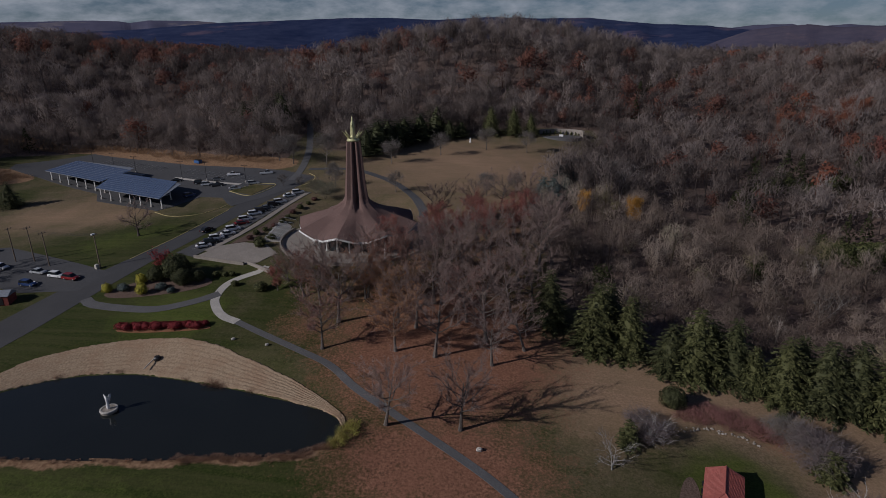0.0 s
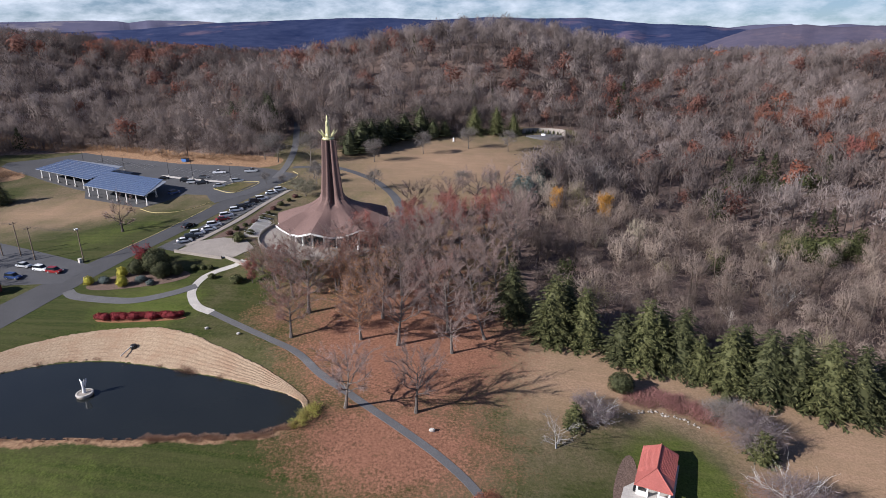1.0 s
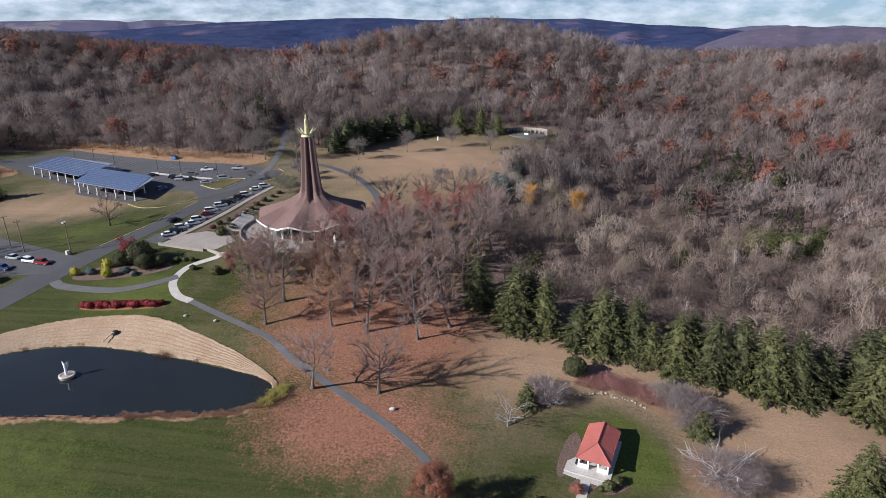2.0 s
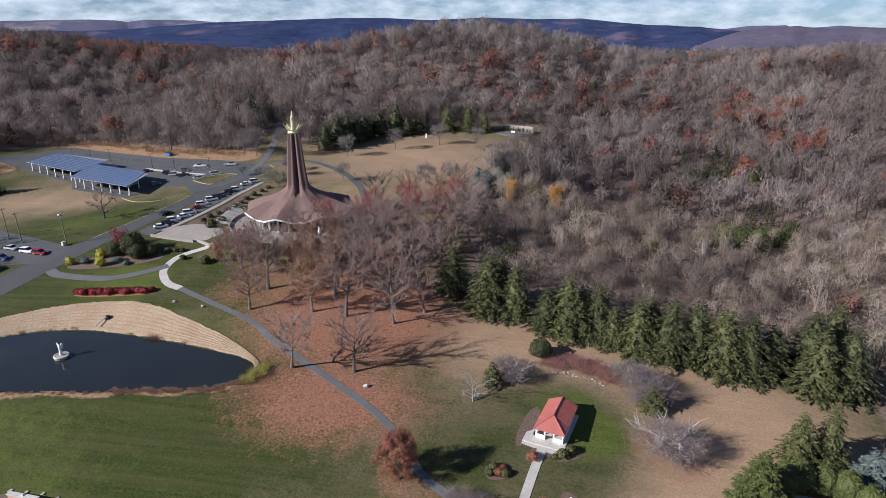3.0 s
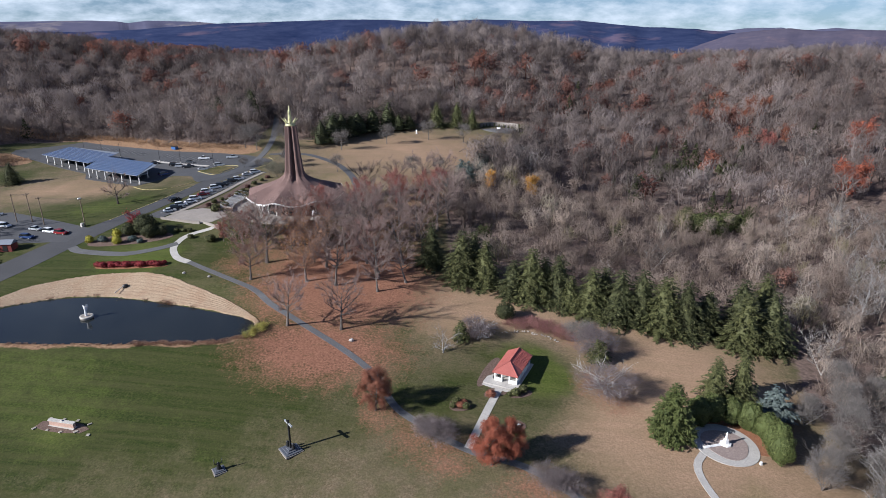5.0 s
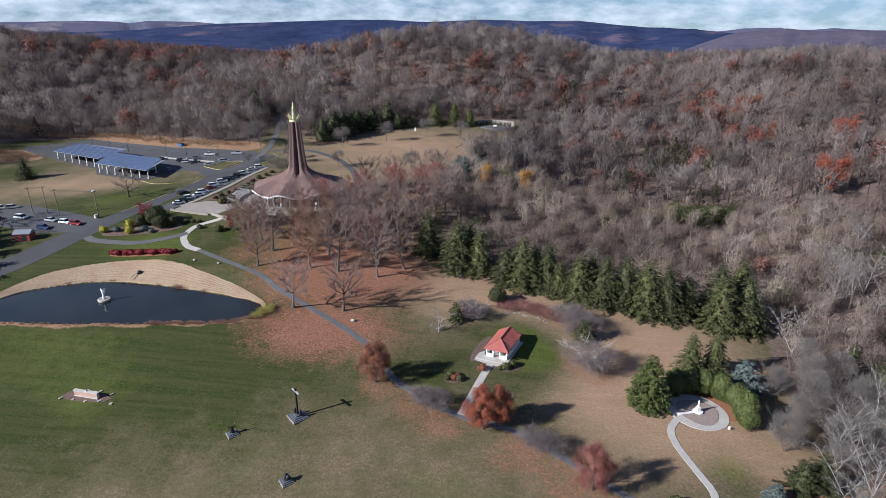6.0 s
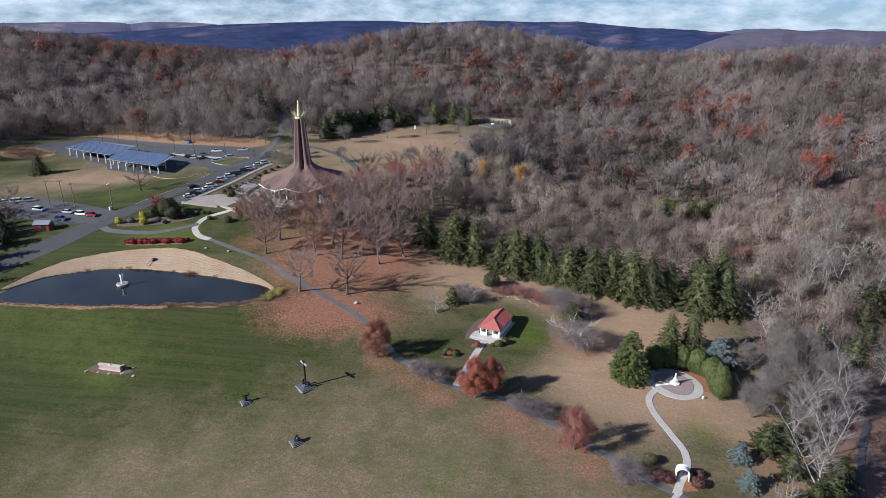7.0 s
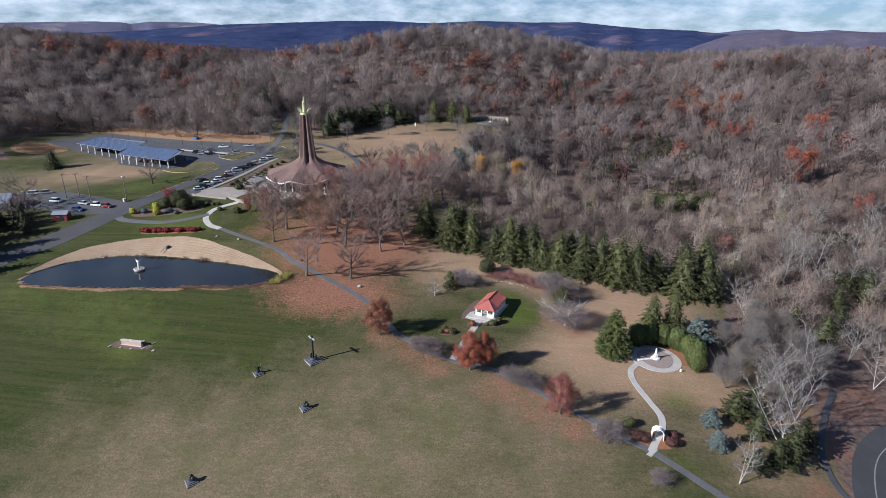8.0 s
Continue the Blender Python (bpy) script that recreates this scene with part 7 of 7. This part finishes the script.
strip("line_verge", [(-121, 176.6), (-112, 171.5), (-103, 172.5), (-98.4, 178), (-96.4, 183.5)], 0.2, M_YELLOW, "faded yellow line along the kerb", 0.14, "marking", 0.2)
strip("line_turn", [(-78.2, 204.5), (-74.6, 212), (-75.2, 220), (-79.5, 225.5)], 0.25, M_YELLOW, "yellow line round the turning area", 0.14, "marking", 0.2)
strip("line_island", [(-104.4, 201.4), (-92.6, 195), (-88, 208.8), (-97, 210), (-104.4, 201.4)], 0.2, M_YELLOW, "yellow line round the grass island", 0.24, "marking", 0.2, 0.6)
strip("line_road", [(-103.2, 134.5), (-98.0, 151), (-94.6, 168), (-93.2, 178)], 0.18, M_YELLOW, "faded yellow line at the road's edge", 0.12, "marking", 0.2)
k = 0
for row, (x0, y0, dx, dy, n) in enumerate([(-136, 219.5, 2.75, -0.95, 13), (-140, 229.5, 2.75, -0.95, 14), (-192, 247.5, 2.6, -0.95, 16), (-87.5, 142, 0.75, 2.75, 20)]):
    for i in range(n):
        x, y = x0 + dx * i, y0 + dy * i
        u = np.array([-dy, dx]) / math.hypot(dx, dy) if row < 3 else np.array([0.85, 0.53])
        strip("bay_line", [(x, y), (x + u[0] * 2.5, y + u[1] * 2.5), (x + u[0] * 5, y + u[1] * 5)], 0.11, M_FADED, "white painted bay line", 0.17, "marking", 0.12, 2.5)
box = thing("skip", -139.4, 242.6, up(-139.4, 242.6), -20, "blue steel refuse skip at the back of the car park", "skip")
part("body", Soup().box(0, 0, 0.75, 3.0, 1.8, 1.4, 0, 1.08), M_BLUE, box)
part("lid", Soup().box(0, 0, 1.52, 3.3, 2.0, 0.14), M_DARK, box)

# ---- low buildings by the road ----
def build_shed():
    s = thing("shed", -122.5, 109.2, up(-122.5, 109.2), 12, "small barn-red shed with a grey roof", "shed")
    part("wall", Soup().box(0, 0, 1.2, 5.2, 3.6, 2.6), M_SHED, s)
    e = [(-2.9, -2.1, 2.45), (2.9, -2.1, 2.45), (2.9, 2.1, 2.45), (-2.9, 2.1, 2.45), (-2.9, 0, 3.6), (2.9, 0, 3.6)]
    part("roof", Soup().quads(e, [(0, 1, 5, 4), (2, 3, 4, 5), (3, 2, 1, 0)]).add(e, [(0, 4, 3), (1, 2, 5)]), M_GREYROOF, s, "grey roof")
    part("door", Soup().box(0.6, -1.83, 1.0, 1.4, 0.08, 1.9), M_DARK, s, "dark doorway")
    b = thing("low_building", -168, 116, up(-160, 116), 24, "long low building with a grey seamed metal roof", "building")
    part("wall", Soup().box(0, 0, 1.6, 30, 12, 4.2), M_STONE, b)
    e = [(-15.8, -6.8, 3.6), (15.8, -6.8, 3.6), (15.8, 6.8, 3.6), (-15.8, 6.8, 3.6), (-15.8, 0, 6.4), (15.8, 0, 6.4)]
    rf = part("roof", Soup().quads(e, [(0, 1, 5, 4), (2, 3, 4, 5), (3, 2, 1, 0)]).add(e, [(0, 4, 3), (1, 2, 5)]), M_GREYROOF, b, "grey seamed metal roof")
    for i in range(20):
        x = -15.4 + 1.62 * i
        part("seam", Soup().tube([(x, -6.8, 3.66), (x, 0, 6.46)], [0.05, 0.05], 3), M_GREYROOF, rf)
    for i in range(6):
        part("window", Soup().box(-12 + 4.6 * i, -6.03, 1.9, 1.6, 0.1, 1.2), M_GLASS, b, "dark window")


build_shed()


# ---- outdoor altar at the field's end ----
def build_stage():
    x, y = 31, 313
    z = up(x, y)
    s = thing("outdoor_stage", x, y, z, -10, "curved pale stone outdoor stage at the end of the field", "stage")
    part("platform", Soup().lathe([(11, -1.5), (11, 0.5), (0.2, 0.6)], 40, (0, 0, 0), 0.6), M_PATH, s, "grey stone platform")
    ring = [(r * math.cos(radians(10 + 8 * k)), 0.62 * r * math.sin(radians(10 + 8 * k)), h) for k in range(21) for r, h in ((11.6, -1.0), (11.6, 3.6), (12.2, 3.6), (12.2, -1.0))]
    w = Soup().quads(ring, [(4 * k + e, 4 * k + 4 + e, 4 * k + 5 + e, 4 * k + 1 + e) for k in range(20) for e in range(3)])
    part("back_wall", w, M_WORN, s, "curved pale back wall")
    part("altar", Soup().box(0, 0, 1.05, 2.2, 0.9, 1.0), M_MARBLE, s)
    for i in range(9):
        a = radians(22 + 17 * i)
        YOUNG.plant(x + 10 * math.cos(a), y + 6.0 * math.sin(a), 0.42, 0.0, "clipped dark evergreen along the stage wall", "evergreens along the stage")
    ob = tagged(part("marble_statue", figure(2.4, np.random.default_rng(8), 0.5), M_MARBLE, None, "small white statue at the edge of the field", True), category="statue")
    ob.matrix_basis = pose(-16.4, 293, up(-16.4, 293))
    h = thing("grotto_statue_base", -27.5, 139.5, up(-27.5, 139.5), 0, "low pale stone base among the trees", "plinth")
    part("block", Soup().box(0, 0, 0.4, 1.6, 1.6, 0.9, 15, 0.85), M_STONE, h)
    ob = tagged(part("marble_statue", figure(2.8, np.random.default_rng(18), 0.5), M_MARBLE, None, "white statue on a stone base under the trees", True), category="statue")
    ob.matrix_basis = pose(-27.5, 139.5, up(-27.5, 139.5) + 0.8)


build_stage()


# ---- woods ----
def template(seed, height, reach, limbs, twigs, tw_len, tw_wide, girth=0.014, leaves=0, leaf_size=0.5, stems=1, base=0.32, knots=9):
    """A light tree for the woods, with a lumpy crown of twig sprays: points, triangles, the crown's outward directions, and how pale the wood is."""
    g = np.random.default_rng(seed)
    soup = Soup()
    mid = np.array([0, 0, height * (base + 1) / 2])
    half = np.array([reach, reach, height * (1 - base) / 2])
    boughs = mid + half * unit(g.normal(size=(knots, 3)) + (0, 0, 0.35)) * g.uniform(0.35, 0.72, (knots, 1))
    for s in range(stems):
        lean = g.normal(0, 0.03 if stems == 1 else 0.14, 2)
        top = np.array([lean[0] * height, lean[1] * height, height * 0.86])
        soup.tube([(0, 0, 0), top * 0.55 + (*g.normal(0, 0.25, 2), 0), top], [height * girth, height * girth * 0.7, 0.05], 4, False)
        for i in range(limbs):
            h = max(base * 0.75, 0.12) + 0.45 * (i + g.uniform(0, 0.8)) / limbs
            e = boughs[(i * 2 + s) % knots] + g.normal(0, 0.4, 3)
            e = e + unit(e - top * h) * reach * 0.35
            p0 = top * h
            side = unit(np.cross(e - p0, g.normal(size=3))) * height * girth * 0.4
            soup.add([p0 - side, p0 + side, e], [(0, 1, 2)])
    wood = soup.count
    n = twigs + leaves
    own = g.integers(0, knots, n)
    d = unit(g.normal(size=(n, 3)) + (0, 0, 0.2))
    at = boughs[own] + half * d * (0.60 * g.uniform(0.15, 1.0, n) ** 0.5)[:, None]
    at[:, 2] = np.maximum(at[:, 2], 0.2)
    if twigs:
        p = at[:twigs]
        way = unit(0.8 * unit(p - mid * (1, 1, 0.5)) + g.normal(0, 0.6, (twigs, 3)) + (0, 0, 0.25))
        long = tw_len * g.uniform(0.5, 1.3, twigs)
        slivers(soup, p - way * long[:, None] * 0.6, way, long, tw_wide * g.uniform(0.6, 1.3, twigs))
    if leaves:
        flakes(soup, at[twigs:], leaf_size * g.uniform(0.6, 1.3, leaves), g, d[twigs:])
    v, f = soup.arrays()
    out = unit((v - mid * (1, 1, 0.9)) / half) + 0.6 * np.concatenate([np.zeros((wood, 3)), np.repeat(d, 3, axis=0)])
    out[wood:, 2] += 0.5
    out[:wood, 2] *= 0.2
    return v, f, unit(out), np.where(np.arange(len(v)) < wood, 0.08 if not leaves else 0.0, 0.0)


def evergreen_template(seed, height, radius, count):
    g = np.random.default_rng(seed)
    s = Soup().tube([(0, 0, 0), (0, 0, height)], [0.2, 0.03], 3, False)
    f = g.uniform(0.08, 1, count) ** 0.8
    a = g.uniform(0, 2 * np.pi, count)
    r = radius * (1 - f) * g.uniform(0.5, 1.05, count) + 0.1
    at = np.stack([r * np.cos(a), r * np.sin(a), f * height], 1)
    flakes(s, at, 0.9 * (1.1 - 0.6 * f) * g.uniform(0.7, 1.2, count), g, np.stack([np.cos(a), np.sin(a), np.full(count, 0.6)], 1))
    v, f = s.arrays()
    return v, f, unit(v * (1, 1, 0) + (0, 0, radius * 0.4)), np.zeros(len(v))


class Wood:
    """Joins many trees into one mesh, with a tint and the crown's roundness for each tree."""

    def __init__(self):
        self.v, self.f, self.t, self.r, self.n = [], [], [], [], 0

    def put(self, shape, x, y, z, size, turn, tint, wide=1.0):
        v, f, r, pale = shape
        c, s = math.cos(turn), math.sin(turn)
        k = size * wide
        out = np.stack([x + k * (c * v[:, 0] - s * v[:, 1]), y + k * (s * v[:, 0] + c * v[:, 1]), z + size * v[:, 2]], 1)
        self.v.append(out.astype(np.float32))
        self.f.append((f + self.n).astype(np.int32))
        self.t.append((tint + (pale if tint < 0.5 else 0 * pale)).astype(np.float32))
        self.r.append(np.stack([c * r[:, 0] - s * r[:, 1], s * r[:, 0] + c * r[:, 1], r[:, 2]], 1).astype(np.float32))
        self.n += len(v)

    def done(self, name, label, material):
        me = tri_mesh(name, np.concatenate(self.v), np.concatenate(self.f))
        attribute(me, "tint", np.concatenate(self.t))
        me.attributes.new("round", "FLOAT_VECTOR", "POINT").data.foreach_set("vector", np.concatenate(self.r).ravel())
        me.materials.append(material)
        return tagged(new(name, me), label, "woodland", kind="stuff")


def scatter(rng, x0, x1, y0, y1, gap):
    """A jittered grid of places."""
    gx, gy = np.meshgrid(np.arange(x0, x1, gap), np.arange(y0, y1, gap))
    return gx.ravel() + rng.uniform(-0.48, 0.48, gx.size) * gap, gy.ravel() + rng.uniform(-0.48, 0.48, gx.size) * gap


def in_sight(x, y):
    """The wedge of country that lies before the walk."""
    ahead = y + 105
    return (ahead > 60) & (x + 0.13 * ahead - 40 < 0.80 * ahead + 30) & (x + 0.13 * ahead - 20 > -0.80 * ahead - 30)


def clump(x, y, size, shift):
    """Slow waves from 0 to 1 by which kinds of tree gather."""
    return np.array([0.5 + 0.5 * noise.noise(Vector((a / size + shift, b / size, shift))) for a, b in zip(x, y)])


def build_woods():
    g = np.random.default_rng(77)
    near = [template(300 + i, 13, 5.2, 7, 360, 2.2, 0.16, girth=0.010, base=0.10) for i in range(6)]
    near_leaf = [template(320 + i, 13, 4.4, 6, 60, 1.9, 0.12, girth=0.012, leaves=330, leaf_size=0.6) for i in range(2)]
    tall = [template(340 + i, 18, 4.0, 8, 210, 2.4, 0.16, girth=0.011, base=0.42) for i in range(4)]
    mid = [template(350 + i, 16, 5.4, 6, 210, 2.5, 0.26, girth=0.011, base=0.28) for i in range(7)]
    mid_leaf = [template(360 + i, 15, 5.0, 5, 30, 2.2, 0.22, leaves=230, leaf_size=0.8, base=0.26) for i in range(2)]
    far = [template(370 + i, 15, 5.8, 3, 88, 3.0, 0.48, girth=0.014, base=0.25) for i in range(6)]
    far_leaf = [template(380 + i, 14, 5.4, 3, 14, 2.8, 0.35, leaves=110, leaf_size=1.2, base=0.22) for i in range(2)]
    brush = [template(390 + i, 4.2, 3.2, 5, 110, 1.4, 0.10, girth=0.012, stems=2, base=0.0) for i in range(4)]
    pale = [template(400 + i, 15, 4.2, 12, 130, 1.6, 0.12, girth=0.016, stems=2) for i in range(3)]
    fir, far_fir = template(410, 9, 5.2, 3, 0, 1, 0.1, leaves=520, leaf_size=0.66, base=0.0), evergreen_template(2, 13, 3.8, 160)
    total = [Wood(), Wood(), Wood()]

    road = open_curve([(160, 38), (146, 36.5), (137, 32), (129.5, 23.5), (124.5, 14), (118, -12), (116, -60)], 4.0)
    scrub = [(119, 193, 13), (130, 198, 13), (125, 262, 15), (146, 264, 11), (95, 227, 8), (150, 84, 8), (165, 106, 9), (170, 140, 8)]

    def sow(which, x0, x1, y0, y1, gap, bare, leafy, green, size, keep=None, red=0.12):
        x, y = scatter(g, x0, x1, y0, y1, gap)
        ok = in_sight(x, y) & (~inside(CLEARING, x, y))
        ok &= off_line(CLEARING, x, y, True) > 1.2
        ok &= (off_line(road, x, y) > 9) & (np.hypot(x + 35, (y - 378) * 2.2) > 15)
        ok &= (x > 150) | (y > 66) | (x < 0)
        if keep is not None:
            ok &= keep(x, y)
        x, y = x[ok], y[ok]
        z = land(x, y)
        wave, hue, rust = clump(x, y, 55, 3.1), clump(x, y, 26, 9.7), clump(x, y, 70, 17.3)
        for i in range(len(x)):
            s = size * g.uniform(0.6, 1.25)
            u = g.uniform()
            left = x[i] < -120 and y[i] > 380
            if u < (red + (0.26 if left else 0)) * (2.0 if rust[i] > 0.57 else 0.3):
                shape, tint = leafy[g.integers(len(leafy))], g.choice([0.76, 0.80, 0.86, 0.86, 0.92, 0.97], p=[0.52, 0.36, 0.07, 0.03, 0.02, 0.0])
            elif green is not None and (u > 0.992 - 0.02 * (hue[i] > 0.62) or (u > 0.25 and any(math.hypot(x[i] - cx, y[i] - cy) < r for cx, cy, r in scrub))):
                shape, tint = green, 0.66
            else:
                shape = bare[g.integers(len(bare))]
                # Darker tints on the left hill imitate a cloud's shadow.
                tint = np.clip(0.24 - (0.20 if left else 0) + 0.5 * (wave[i] - 0.5) + (0.5 * (hue[i] - 0.5) if which == 0 else 0) + g.normal(0, 0.075), 0.02, 0.46)
                if which == 0 and hue[i] > 0.56 and u > 0.72:
                    tint = g.uniform(0.58, 0.63)
                if u > 0.982 and which < 2 and bare is not brush:
                    shape, tint = pale[g.integers(3)], g.uniform(0.46, 0.57)
            total[which].put(shape, x[i], y[i], z[i] - 0.2, s, g.uniform(0, 6.28), tint, g.uniform(1.0, 1.35))

    low_wood = lambda x, y: (y < 205 - 0.1 * (x - 100)) & (x > 14)
    sow(0, 14, 330, -20, 215, 8.0, near, near_leaf, fir, 0.72, low_wood, 0.006)
    sow(0, 14, 330, -20, 215, 13.0, tall, near_leaf, None, 0.70, low_wood, 0.004)
    sow(0, 14, 330, 60, 215, 7.4, brush, brush, None, 1.15, low_wood, 0.0)
    edge = lambda x, y: off_line(CLEARING, x, y, True) < 16
    sow(1, -330, 60, 215, 345, 6.5, brush, brush, None, 1.5, edge, 0.03)
    fringe = lambda x, y: off_line(CLEARING, x, y, True) < 34
    sow(1, -330, 60, 215, 345, 8.6, near, near_leaf, None, 0.85, fringe, 0.02)
    rest = lambda x, y: ~low_wood(x, y)
    sow(1, -330, 420, 150, 345, 8.2, mid + tall, mid_leaf, far_fir, 0.98, rest, 0.035)
    sow(1, -430, 520, 345, 520, 9.2, mid, mid_leaf, far_fir, 1.04, None, 0.10)
    sow(2, -620, 700, 520, 760, 11.0, far, far_leaf, far_fir, 1.08, None, 0.16)
    sow(2, -800, 900, 760, 980, 14.0, far, far_leaf, None, 1.2, None, 0.14)
    total[0].done("woodland", "bare grey-brown scrubby wood on the low ground beyond the spruces", M_SCRUB)
    total[1].done("woodland", "bare grey-brown deciduous wood with scattered rusty oaks", M_WOODLAND)
    total[2].done("woodland", "distant bare wooded hills with rusty crowns", M_WOODLAND)


build_woods()
